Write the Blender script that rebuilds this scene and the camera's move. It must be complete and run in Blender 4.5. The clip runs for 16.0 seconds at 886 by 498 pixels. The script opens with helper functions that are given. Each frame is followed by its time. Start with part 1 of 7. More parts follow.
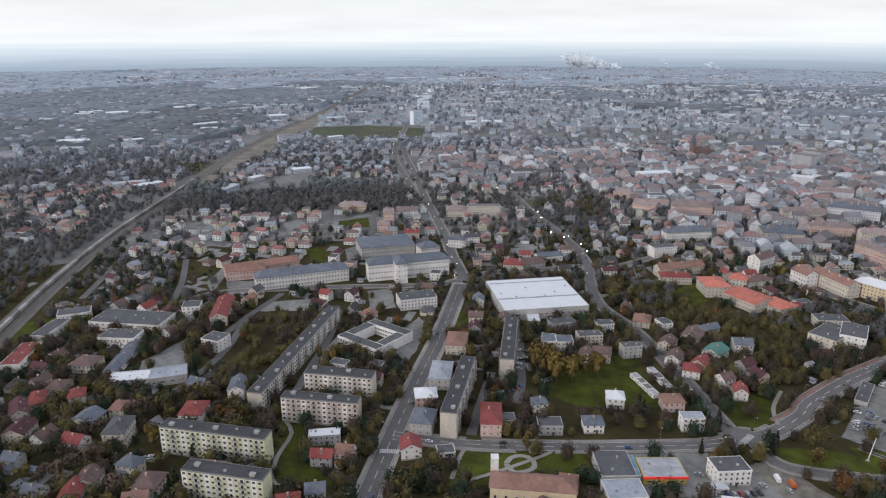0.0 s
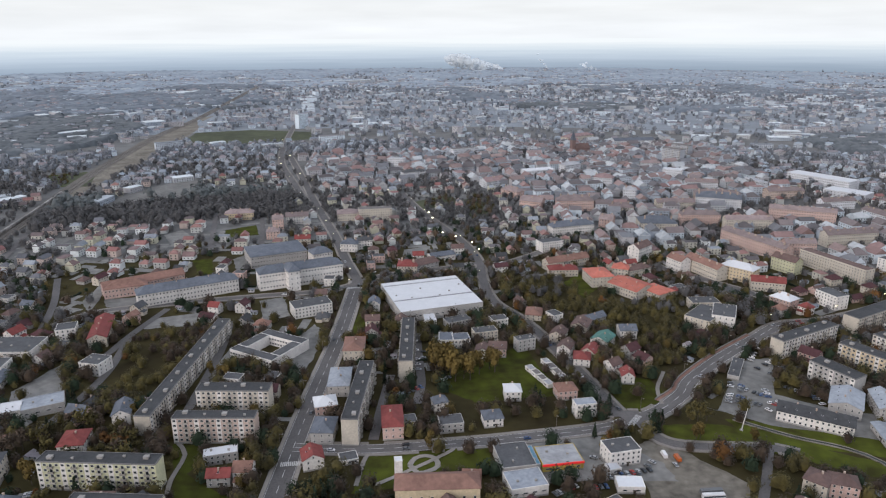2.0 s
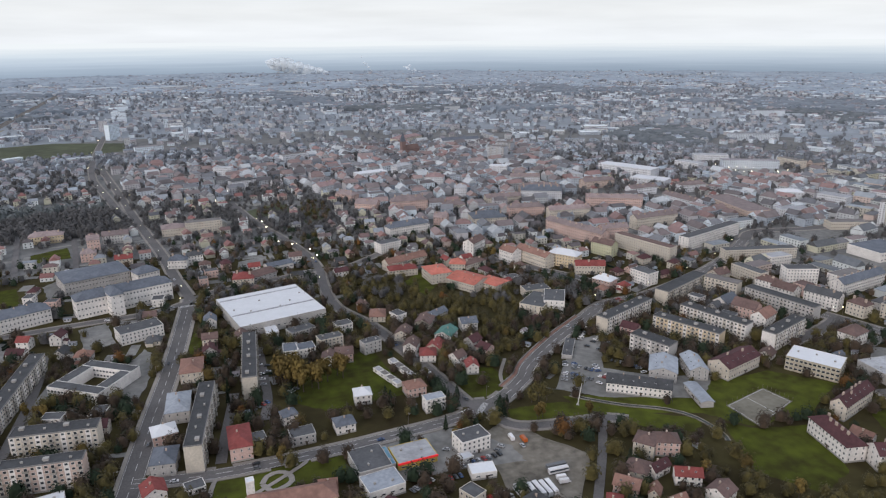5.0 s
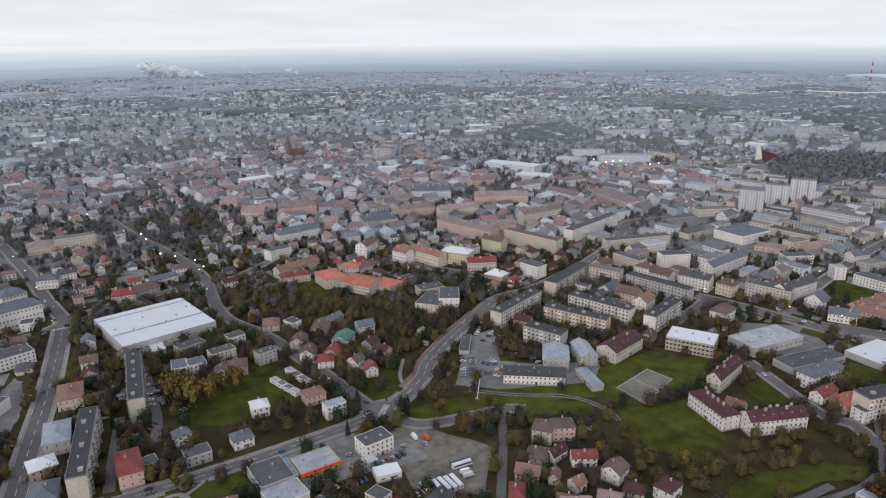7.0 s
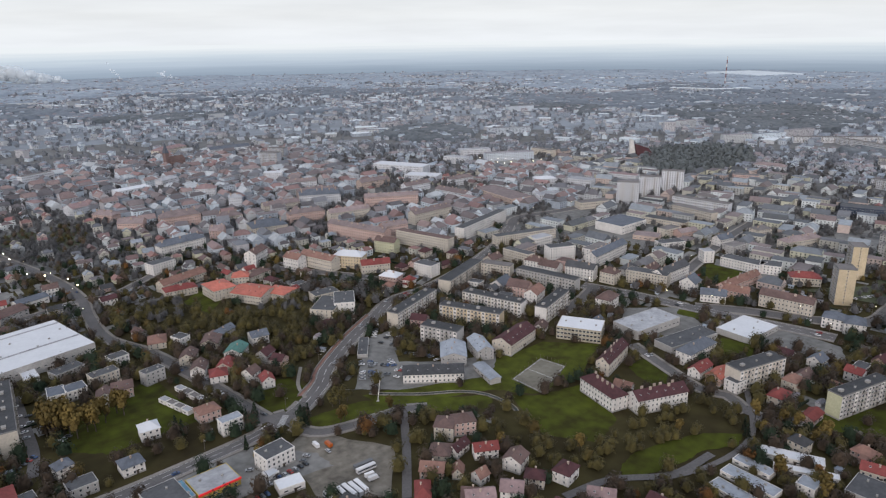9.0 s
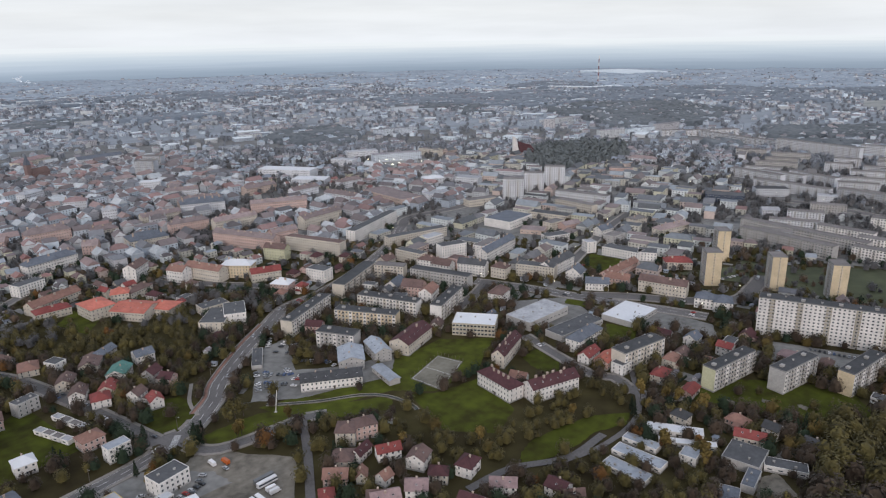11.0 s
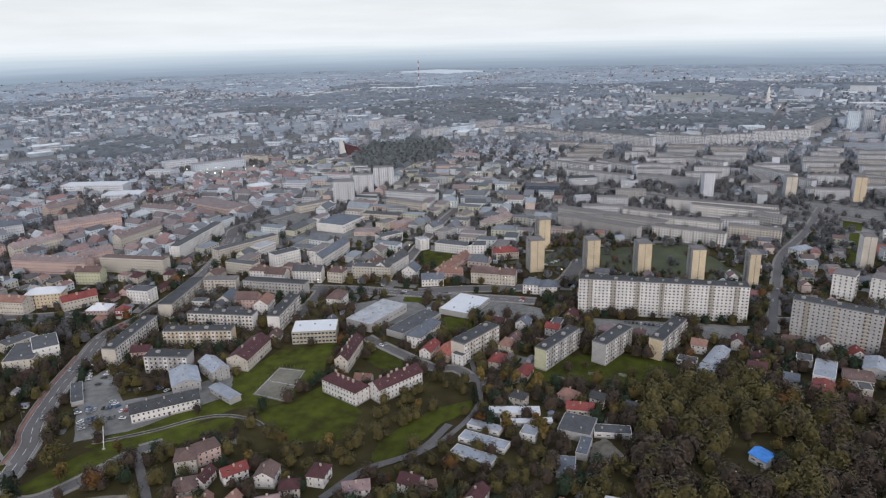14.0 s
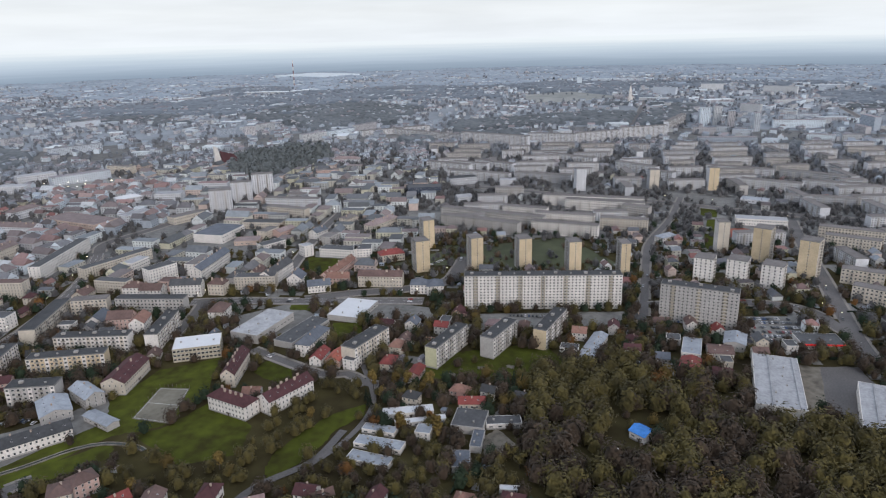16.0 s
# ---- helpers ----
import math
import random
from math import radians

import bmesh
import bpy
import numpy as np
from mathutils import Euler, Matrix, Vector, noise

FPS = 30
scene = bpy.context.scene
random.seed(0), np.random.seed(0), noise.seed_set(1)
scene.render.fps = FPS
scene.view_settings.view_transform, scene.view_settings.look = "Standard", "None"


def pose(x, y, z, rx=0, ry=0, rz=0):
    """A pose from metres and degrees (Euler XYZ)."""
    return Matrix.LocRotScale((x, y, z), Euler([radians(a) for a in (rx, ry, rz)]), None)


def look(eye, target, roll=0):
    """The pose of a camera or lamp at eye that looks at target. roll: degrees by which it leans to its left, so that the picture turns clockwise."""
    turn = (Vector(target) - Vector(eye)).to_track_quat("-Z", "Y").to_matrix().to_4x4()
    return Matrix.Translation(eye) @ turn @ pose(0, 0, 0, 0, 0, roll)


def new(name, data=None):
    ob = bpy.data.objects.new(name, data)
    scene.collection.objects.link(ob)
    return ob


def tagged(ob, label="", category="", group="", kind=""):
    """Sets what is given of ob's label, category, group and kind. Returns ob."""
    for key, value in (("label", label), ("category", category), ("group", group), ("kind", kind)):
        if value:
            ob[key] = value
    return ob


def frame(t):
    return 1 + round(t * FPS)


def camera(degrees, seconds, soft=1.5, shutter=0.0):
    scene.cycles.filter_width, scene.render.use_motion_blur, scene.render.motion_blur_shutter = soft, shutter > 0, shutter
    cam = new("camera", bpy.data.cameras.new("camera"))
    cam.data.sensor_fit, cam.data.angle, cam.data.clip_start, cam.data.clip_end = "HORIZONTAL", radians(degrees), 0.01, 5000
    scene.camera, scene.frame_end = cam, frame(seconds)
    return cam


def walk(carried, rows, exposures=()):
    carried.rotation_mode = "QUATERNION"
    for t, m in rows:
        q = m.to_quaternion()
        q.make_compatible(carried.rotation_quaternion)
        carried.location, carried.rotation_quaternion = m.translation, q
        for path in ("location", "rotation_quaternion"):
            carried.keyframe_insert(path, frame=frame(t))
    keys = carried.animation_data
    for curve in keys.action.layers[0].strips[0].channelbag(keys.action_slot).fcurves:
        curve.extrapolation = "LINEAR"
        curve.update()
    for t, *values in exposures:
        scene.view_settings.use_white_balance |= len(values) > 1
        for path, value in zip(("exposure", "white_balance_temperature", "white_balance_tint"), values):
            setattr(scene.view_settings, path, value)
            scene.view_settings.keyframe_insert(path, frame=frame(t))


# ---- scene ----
# ---- camera and walk ----
# The drone hovers and turns on the spot: seconds, eye, heading, pitch and lean in degrees.
cam = camera(65.5, 16.0, 1.2)
PATH = [
    (0.0, 0.0, 0.0, 220.0, 5.12, -17.36, -0.12),
    (0.5, 0.1, 0.0, 220.3, 2.82, -17.34, -0.13),
    (1.0, 0.1, 0.1, 220.5, 0.50, -17.32, -0.14),
    (1.5, 0.1, 0.1, 220.6, -1.82, -17.29, -0.15),
    (2.0, 0.1, 0.1, 220.7, -4.15, -17.26, -0.17),
    (2.5, -0.0, 0.1, 220.7, -6.48, -17.22, -0.19),
    (3.0, -0.1, 0.1, 220.8, -8.82, -17.19, -0.21),
    (3.5, -0.2, 0.1, 220.8, -11.16, -17.16, -0.24),
    (4.0, -0.4, 0.1, 220.7, -13.49, -17.12, -0.27),
    (4.5, -0.5, 0.0, 220.7, -15.83, -17.09, -0.30),
    (5.0, -0.6, -0.0, 220.7, -18.17, -17.07, -0.34),
    (5.5, -0.8, -0.1, 220.7, -20.50, -17.04, -0.38),
    (6.0, -1.0, -0.2, 220.7, -22.84, -17.02, -0.42),
    (6.5, -1.1, -0.2, 220.7, -25.17, -17.01, -0.46),
    (7.0, -1.3, -0.4, 220.7, -27.50, -17.00, -0.51),
    (7.5, -1.4, -0.5, 220.8, -29.83, -16.99, -0.56),
    (8.0, -1.6, -0.6, 220.9, -32.16, -16.99, -0.62),
    (8.5, -1.7, -0.8, 221.0, -34.48, -16.99, -0.67),
    (9.0, -1.9, -0.9, 221.1, -36.81, -17.00, -0.73),
    (9.5, -2.0, -1.1, 221.2, -39.13, -17.01, -0.78),
    (10.0, -2.2, -1.3, 221.3, -41.46, -17.02, -0.84),
    (10.5, -2.3, -1.6, 221.5, -43.80, -17.04, -0.90),
    (11.0, -2.5, -1.8, 221.7, -46.13, -17.06, -0.96),
    (11.5, -2.6, -2.0, 221.9, -48.48, -17.08, -1.02),
    (12.0, -2.8, -2.3, 222.1, -50.83, -17.10, -1.07),
    (12.5, -2.9, -2.6, 222.3, -53.19, -17.13, -1.13),
    (13.0, -3.1, -2.8, 222.5, -55.57, -17.15, -1.18),
    (13.5, -3.4, -3.1, 222.7, -57.96, -17.17, -1.23),
    (14.0, -3.6, -3.4, 222.8, -60.37, -17.19, -1.27),
    (14.5, -3.9, -3.7, 222.9, -62.80, -17.20, -1.31),
    (15.0, -4.2, -4.1, 223.0, -65.26, -17.21, -1.35),
    (15.5, -4.5, -4.4, 223.1, -67.74, -17.21, -1.37),
    (16.0, -4.9, -4.7, 223.1, -70.25, -17.20, -1.39),
]


def aim(x, y, z, heading, pitch, lean):
    a, b = radians(heading), radians(pitch)
    way = Vector((-math.sin(a) * math.cos(b), math.cos(a) * math.cos(b), math.sin(b)))
    return look((x, y, z), Vector((x, y, z)) + way * 100, lean)


walk(cam, [(row[0], aim(*row[1:])) for row in PATH], [(0.0, -0.02, 6420, 10), (4.0, -0.08, 6410, 10), (8.0, -0.15, 6420, 10), (12.0, -0.14, 6350, 10), (16.0, -0.10, 6300, 9)])

# ---- world, sun, exposure ----
scene.view_settings.exposure = 0.0
world = bpy.data.worlds.new("overcast_sky")
scene.world = world
world.use_nodes = True
wt = world.node_tree
wt.nodes.clear()
w_out, w_bg = wt.nodes.new("ShaderNodeOutputWorld"), wt.nodes.new("ShaderNodeBackground")
sky = wt.nodes.new("ShaderNodeTexSky")
sky.sky_type, sky.sun_disc = "NISHITA", False
sky.sun_elevation, sky.sun_rotation, sky.dust_density, sky.air_density = radians(20), radians(230), 4.0, 1.5
coord, stretch, updown = wt.nodes.new("ShaderNodeTexCoord"), wt.nodes.new("ShaderNodeMapping"), wt.nodes.new("ShaderNodeSeparateXYZ")
stretch.inputs["Scale"].default_value = (2.2, 2.2, 22)
clouds, tone, height = wt.nodes.new("ShaderNodeTexNoise"), wt.nodes.new("ShaderNodeMapRange"), wt.nodes.new("ShaderNodeValToRGB")
clouds.inputs["Scale"].default_value, clouds.inputs["Detail"].default_value = 2.3, 7
tone.inputs["From Min"].default_value, tone.inputs["From Max"].default_value = 0.3, 0.68
tone.inputs["To Min"].default_value, tone.inputs["To Max"].default_value = 0.94, 1.05
bands = height.color_ramp
bands.elements[0].position, bands.elements[0].color = 0.0, (1.0, 1.03, 1.06, 1)
bands.elements[1].position, bands.elements[1].color = 1.0, (0.76, 0.85, 1.0, 1)
for at, c in ((0.035, (0.97, 0.99, 1.0, 1)), (0.10, (0.90, 0.95, 1.01, 1)), (0.35, (0.81, 0.89, 1.02, 1))):
    e = bands.elements.new(at)
    e.color = c
sky_gain, cover, veil = wt.nodes.new("ShaderNodeVectorMath"), wt.nodes.new("ShaderNodeMix"), wt.nodes.new("ShaderNodeVectorMath")
sky_gain.operation = veil.operation = "SCALE"
sky_gain.inputs["Scale"].default_value = 0.1
cover.data_type = "RGBA"
cover.inputs["Factor"].default_value = 0.95
wt.links.new(coord.outputs["Generated"], stretch.inputs["Vector"])
wt.links.new(coord.outputs["Generated"], updown.inputs[0])
wt.links.new(updown.outputs["Z"], height.inputs["Fac"])
wt.links.new(stretch.outputs["Vector"], clouds.inputs["Vector"])
wt.links.new(clouds.outputs["Fac"], tone.inputs["Value"])
wt.links.new(height.outputs["Color"], veil.inputs[0])
wt.links.new(tone.outputs["Result"], veil.inputs["Scale"])
wt.links.new(sky.outputs["Color"], sky_gain.inputs[0])
wt.links.new(sky_gain.outputs["Vector"], cover.inputs["A"])
wt.links.new(veil.outputs["Vector"], cover.inputs["B"])
wt.links.new(cover.outputs["Result"], w_bg.inputs["Color"])
wt.links.new(w_bg.outputs["Background"], w_out.inputs["Surface"])
w_bg.inputs["Strength"].default_value = 1.0
sun_data = bpy.data.lights.new("sun", "SUN")
sun_data.energy, sun_data.angle, sun_data.color = 1.5, radians(25), (1, 0.94, 0.89)
sun = new("sun", sun_data)
sun.matrix_world = look((0, 0, 900), (500, 420, 660))

# ---- materials ----
MATS = {}


def material(name, dark, light, rough=0.85, scale=0.6, patch_scale=0.05, bump=0.0, vary=0.12, sheen=0.0, metal=0.0, spec=0.3, island=False, palette=()):
    """Two colours mixed by grain and by large patches, each object (or island) a little lighter or darker; a palette picks one tone a piece."""
    if name in MATS:
        return MATS[name]
    m = bpy.data.materials.new(name)
    m.use_nodes = True
    nt = m.node_tree
    bsdf = nt.nodes["Principled BSDF"]
    geo, fine, wide = nt.nodes.new("ShaderNodeNewGeometry"), nt.nodes.new("ShaderNodeTexNoise"), nt.nodes.new("ShaderNodeTexNoise")
    fine.inputs["Scale"].default_value, fine.inputs["Detail"].default_value = scale, 4
    wide.inputs["Scale"].default_value, wide.inputs["Detail"].default_value = patch_scale, 3
    for n in (fine, wide):
        nt.links.new(geo.outputs["Position"], n.inputs["Vector"])
    add, spread = nt.nodes.new("ShaderNodeMath"), nt.nodes.new("ShaderNodeMapRange")
    nt.links.new(fine.outputs["Fac"], add.inputs[0])
    nt.links.new(wide.outputs["Fac"], add.inputs[1])
    spread.inputs["From Min"].default_value, spread.inputs["From Max"].default_value = 0.7, 1.3
    nt.links.new(add.outputs[0], spread.inputs["Value"])
    mix, tint = nt.nodes.new("ShaderNodeMix"), nt.nodes.new("ShaderNodeHueSaturation")
    mix.data_type = "RGBA"
    mix.inputs["A"].default_value, mix.inputs["B"].default_value = (*dark, 1), (*light, 1)
    nt.links.new(spread.outputs["Result"], mix.inputs["Factor"])
    if island:
        pick = geo.outputs["Random Per Island"]
    else:
        pick = nt.nodes.new("ShaderNodeObjectInfo").outputs["Random"]
    colour = mix.outputs["Result"]
    if palette:
        ramp, over = nt.nodes.new("ShaderNodeValToRGB"), nt.nodes.new("ShaderNodeMix")
        ramp.color_ramp.interpolation = "CONSTANT"
        while len(ramp.color_ramp.elements) < len(palette):
            ramp.color_ramp.elements.new(0.5)
        for i, c in enumerate(palette):
            ramp.color_ramp.elements[i].position, ramp.color_ramp.elements[i].color = i / len(palette), (*c, 1)
        nt.links.new(pick, ramp.inputs["Fac"])
        over.data_type, over.blend_type = "RGBA", "MULTIPLY"
        over.inputs["Factor"].default_value = 1
        nt.links.new(ramp.outputs["Color"], over.inputs["A"])
        nt.links.new(colour, over.inputs["B"])
        colour = over.outputs["Result"]
    value = nt.nodes.new("ShaderNodeMapRange")
    value.inputs["To Min"].default_value, value.inputs["To Max"].default_value = 1 - vary, 1 + vary
    scramble = nt.nodes.new("ShaderNodeMath")
    scramble.operation = "FRACT"
    times = nt.nodes.new("ShaderNodeMath")
    times.operation = "MULTIPLY"
    times.inputs[1].default_value = 37.7
    nt.links.new(pick, times.inputs[0])
    nt.links.new(times.outputs[0], scramble.inputs[0])
    nt.links.new(scramble.outputs[0], value.inputs["Value"])
    nt.links.new(value.outputs["Result"], tint.inputs["Value"])
    nt.links.new(colour, tint.inputs["Color"])
    nt.links.new(tint.outputs["Color"], bsdf.inputs["Base Color"])
    bsdf.inputs["Roughness"].default_value, bsdf.inputs["Metallic"].default_value = rough, metal
    bsdf.inputs["Specular IOR Level"].default_value, bsdf.inputs["Sheen Weight"].default_value = spec, sheen
    if bump:
        b = nt.nodes.new("ShaderNodeBump")
        b.inputs["Strength"].default_value, b.inputs["Distance"].default_value = bump, 0.3
        nt.links.new(fine.outputs["Fac"], b.inputs["Height"])
        nt.links.new(b.outputs["Normal"], bsdf.inputs["Normal"])
    MATS[name] = m
    return m


def shade(c, k):
    return tuple(v * k for v in c)


def plain(name, c, rough=0.8, lo=0.82, hi=1.1, **more):
    c = (c[0] * 1.035, c[1] * 0.985, c[2] * 0.985)
    return material(name, shade(c, lo), shade(c, hi), rough, **more)


WALLS = {"white": (0.73, 0.71, 0.67), "cream": (0.56, 0.515, 0.435), "ochre": (0.60, 0.50, 0.34), "khaki": (0.40, 0.365, 0.285), "lime": (0.54, 0.54, 0.36), "salmon": (0.50, 0.40, 0.34),
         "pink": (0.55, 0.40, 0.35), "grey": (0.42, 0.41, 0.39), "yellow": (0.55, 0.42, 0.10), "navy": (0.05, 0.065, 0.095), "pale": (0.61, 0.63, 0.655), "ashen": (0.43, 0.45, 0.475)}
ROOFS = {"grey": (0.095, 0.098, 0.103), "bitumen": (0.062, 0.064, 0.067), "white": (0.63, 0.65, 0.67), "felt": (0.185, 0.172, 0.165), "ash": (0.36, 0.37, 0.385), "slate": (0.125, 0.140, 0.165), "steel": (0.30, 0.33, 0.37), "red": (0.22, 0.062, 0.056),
         "coral": (0.46, 0.155, 0.115), "terracotta": (0.25, 0.145, 0.115), "brown": (0.14, 0.095, 0.085), "maroon": (0.085, 0.040, 0.043), "green": (0.10, 0.22, 0.19),
         "blue": (0.16, 0.32, 0.42), "azure": (0.07, 0.24, 0.62), "ochre": (0.40, 0.27, 0.14), "pink": (0.285, 0.205, 0.20), "clay": (0.285, 0.23, 0.222), "umber": (0.215, 0.175, 0.17)}
ROOF_WORDS = {"grey": "grey felt", "bitumen": "dark bitumen", "white": "white membrane", "felt": "weathered grey felt", "ash": "pale grey membrane", "slate": "slate-grey", "steel": "pale steel-sheet", "red": "red sheet", "coral": "bright coral-red", "terracotta": "terracotta tile",
              "brown": "brown tile", "maroon": "dark maroon", "green": "green sheet", "blue": "blue sheet", "azure": "bright blue tarpaulin", "ochre": "ochre tile", "pink": "faded pink", "clay": "faded clay tile", "umber": "weathered umber tile"}
for key, c in WALLS.items():
    plain("plaster_" + key, c, 0.9, 0.78, 1.1, scale=0.9, patch_scale=0.11, vary=0.07)
for key, c in ROOFS.items():
    plain("roofing_" + key, c, 0.45 if key == "steel" else 0.72, 0.93 if key == "white" else 0.75, 1.03 if key == "white" else 1.18, scale=0.5, patch_scale=0.12, vary=0.1, bump=0.1, spec=0.35 if key == "steel" else 0.15)
M_FRAME = plain("window_frame", (0.62, 0.62, 0.60), 0.6)
M_GLASS = plain("window_glass", (0.035, 0.042, 0.05), 0.12, 0.6, 1.6, scale=0.25, spec=0.5, vary=0.5, island=True)
M_CONCRETE = plain("concrete", (0.33, 0.32, 0.30), 0.9, scale=1.2)
M_RIM = plain("roof_edge", (0.21, 0.205, 0.20), 0.9, scale=1.2)
M_BALCONY = plain("balcony_panel", (0.40, 0.38, 0.34), 0.85, scale=0.8, vary=0.3)
M_BRICK = plain("chimney_brick", (0.42, 0.34, 0.28), 0.9)
M_ASPHALT = plain("asphalt", (0.125, 0.118, 0.115), 0.85, 0.8, 1.25, scale=0.8, patch_scale=0.04, vary=0.08)
M_PAVING = plain("paving", (0.26, 0.24, 0.215), 0.9, 0.8, 1.15, scale=0.7)
M_PAINT = plain("road_paint", (0.62, 0.62, 0.60), 0.8)
M_GRAVEL = material("gravel", (0.10, 0.085, 0.068), (0.27, 0.235, 0.195), 0.95, 0.2, 0.03)
M_COURT = material("court_surface", (0.16, 0.14, 0.11), (0.25, 0.225, 0.18), 0.95, 0.3, 0.05)
M_BROOK = material("brook_water", (0.020, 0.023, 0.018), (0.045, 0.047, 0.038), 0.25, 0.3, 0.02)
M_TRACK = plain("running_track", (0.28, 0.10, 0.07), 0.9)
M_LOT = material("worn_asphalt", (0.135, 0.127, 0.119), (0.255, 0.240, 0.226), 0.9, 0.2, 0.03)
M_LAWN = material("lawn", (0.038, 0.036, 0.011), (0.080, 0.092, 0.015), 0.97, 0.12, 0.03, vary=0.15, spec=0.05)
M_BALLAST = material("ballast", (0.10, 0.085, 0.075), (0.17, 0.15, 0.13), 0.95, 0.6, 0.03)
M_STEEL = plain("rail_steel", (0.22, 0.19, 0.17), 0.45, metal=0.6)
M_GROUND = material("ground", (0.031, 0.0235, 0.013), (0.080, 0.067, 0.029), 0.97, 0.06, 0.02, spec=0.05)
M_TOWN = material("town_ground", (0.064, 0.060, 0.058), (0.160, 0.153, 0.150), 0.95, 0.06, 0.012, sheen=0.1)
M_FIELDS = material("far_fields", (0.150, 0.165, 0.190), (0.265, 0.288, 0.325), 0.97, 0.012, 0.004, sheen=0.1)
M_BARK = plain("bark", (0.075, 0.062, 0.05), 0.95)
LEAF = {
    "bare": material("twigs_brown", (0.038, 0.026, 0.0175), (0.114, 0.077, 0.052), 0.95, 0.25, 0.05, vary=0.3, sheen=0.08),
    "olive": material("leaves_olive", (0.032, 0.026, 0.010), (0.114, 0.090, 0.028), 0.95, 0.25, 0.05, vary=0.3, sheen=0.06),
    "gold": material("leaves_gold", (0.098, 0.066, 0.019), (0.190, 0.130, 0.038), 0.9, 0.6, 0.05, vary=0.3),
    "rust": material("leaves_rust", (0.095, 0.042, 0.012), (0.165, 0.078, 0.024), 0.9, 0.6, 0.05, vary=0.3),
    "fir": material("needles_green", (0.010, 0.017, 0.010), (0.026, 0.038, 0.020), 0.95, 0.6, 0.05, vary=0.3),
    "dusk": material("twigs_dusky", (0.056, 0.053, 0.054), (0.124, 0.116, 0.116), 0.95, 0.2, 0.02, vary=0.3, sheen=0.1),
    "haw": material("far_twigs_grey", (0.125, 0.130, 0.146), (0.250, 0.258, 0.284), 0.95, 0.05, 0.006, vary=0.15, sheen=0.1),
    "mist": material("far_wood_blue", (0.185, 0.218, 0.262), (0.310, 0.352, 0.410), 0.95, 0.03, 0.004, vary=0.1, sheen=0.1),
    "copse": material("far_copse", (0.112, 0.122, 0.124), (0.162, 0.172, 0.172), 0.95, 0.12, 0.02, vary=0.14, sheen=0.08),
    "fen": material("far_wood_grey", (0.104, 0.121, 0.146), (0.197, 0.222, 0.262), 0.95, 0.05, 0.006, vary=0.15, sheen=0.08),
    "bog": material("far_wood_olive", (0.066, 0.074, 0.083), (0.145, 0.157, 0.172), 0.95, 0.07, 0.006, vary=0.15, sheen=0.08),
}
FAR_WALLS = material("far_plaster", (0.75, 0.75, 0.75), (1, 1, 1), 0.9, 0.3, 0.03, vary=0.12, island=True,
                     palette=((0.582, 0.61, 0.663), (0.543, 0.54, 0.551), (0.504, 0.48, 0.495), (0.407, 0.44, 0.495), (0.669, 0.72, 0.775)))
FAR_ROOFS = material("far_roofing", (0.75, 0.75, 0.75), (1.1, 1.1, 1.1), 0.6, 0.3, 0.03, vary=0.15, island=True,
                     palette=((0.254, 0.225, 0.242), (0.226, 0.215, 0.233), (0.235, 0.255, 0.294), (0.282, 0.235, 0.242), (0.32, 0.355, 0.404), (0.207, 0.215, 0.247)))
OLD_ROOFS = material("old_roofing", (0.75, 0.75, 0.75), (1.1, 1.1, 1.1), 0.7, 0.3, 0.03, vary=0.15, island=True,
                     palette=((0.257, 0.18, 0.171), (0.145, 0.125, 0.128), (0.213, 0.172, 0.171), (0.31, 0.225, 0.211), (0.175, 0.172, 0.185), (0.276, 0.175, 0.165), (0.456, 0.46, 0.474), (0.194, 0.158, 0.157), (0.131, 0.12, 0.126)))
TOWN_ROOFS = material("flat_roofing", (0.75, 0.75, 0.75), (1.1, 1.1, 1.1), 0.7, 0.3, 0.03, vary=0.15, island=True,
                      palette=((0.142, 0.146, 0.159), (0.228, 0.24, 0.26), (0.171, 0.163, 0.17), (0.323, 0.34, 0.364), (0.228, 0.175, 0.168), (0.123, 0.125, 0.135), (0.19, 0.155, 0.152), (0.104, 0.105, 0.11)))
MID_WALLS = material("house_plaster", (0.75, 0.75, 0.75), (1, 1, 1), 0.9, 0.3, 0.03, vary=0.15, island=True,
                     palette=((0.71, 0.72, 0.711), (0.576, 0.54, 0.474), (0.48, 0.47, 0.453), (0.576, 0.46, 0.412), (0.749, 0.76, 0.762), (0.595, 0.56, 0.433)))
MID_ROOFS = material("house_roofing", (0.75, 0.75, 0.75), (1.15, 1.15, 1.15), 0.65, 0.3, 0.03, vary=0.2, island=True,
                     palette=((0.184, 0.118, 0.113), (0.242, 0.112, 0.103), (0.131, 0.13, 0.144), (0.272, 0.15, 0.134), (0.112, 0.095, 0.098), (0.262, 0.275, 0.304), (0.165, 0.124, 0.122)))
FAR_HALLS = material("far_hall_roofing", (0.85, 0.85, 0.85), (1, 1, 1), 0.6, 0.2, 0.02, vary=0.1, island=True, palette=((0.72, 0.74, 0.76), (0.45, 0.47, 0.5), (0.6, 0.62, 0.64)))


def glow(name, c, strength):
    m = bpy.data.materials.new(name)
    m.use_nodes = True
    b = m.node_tree.nodes["Principled BSDF"]
    b.inputs["Base Color"].default_value = (*c, 1)
    b.inputs["Emission Color"].default_value, b.inputs["Emission Strength"].default_value = (*c, 1), strength
    return m


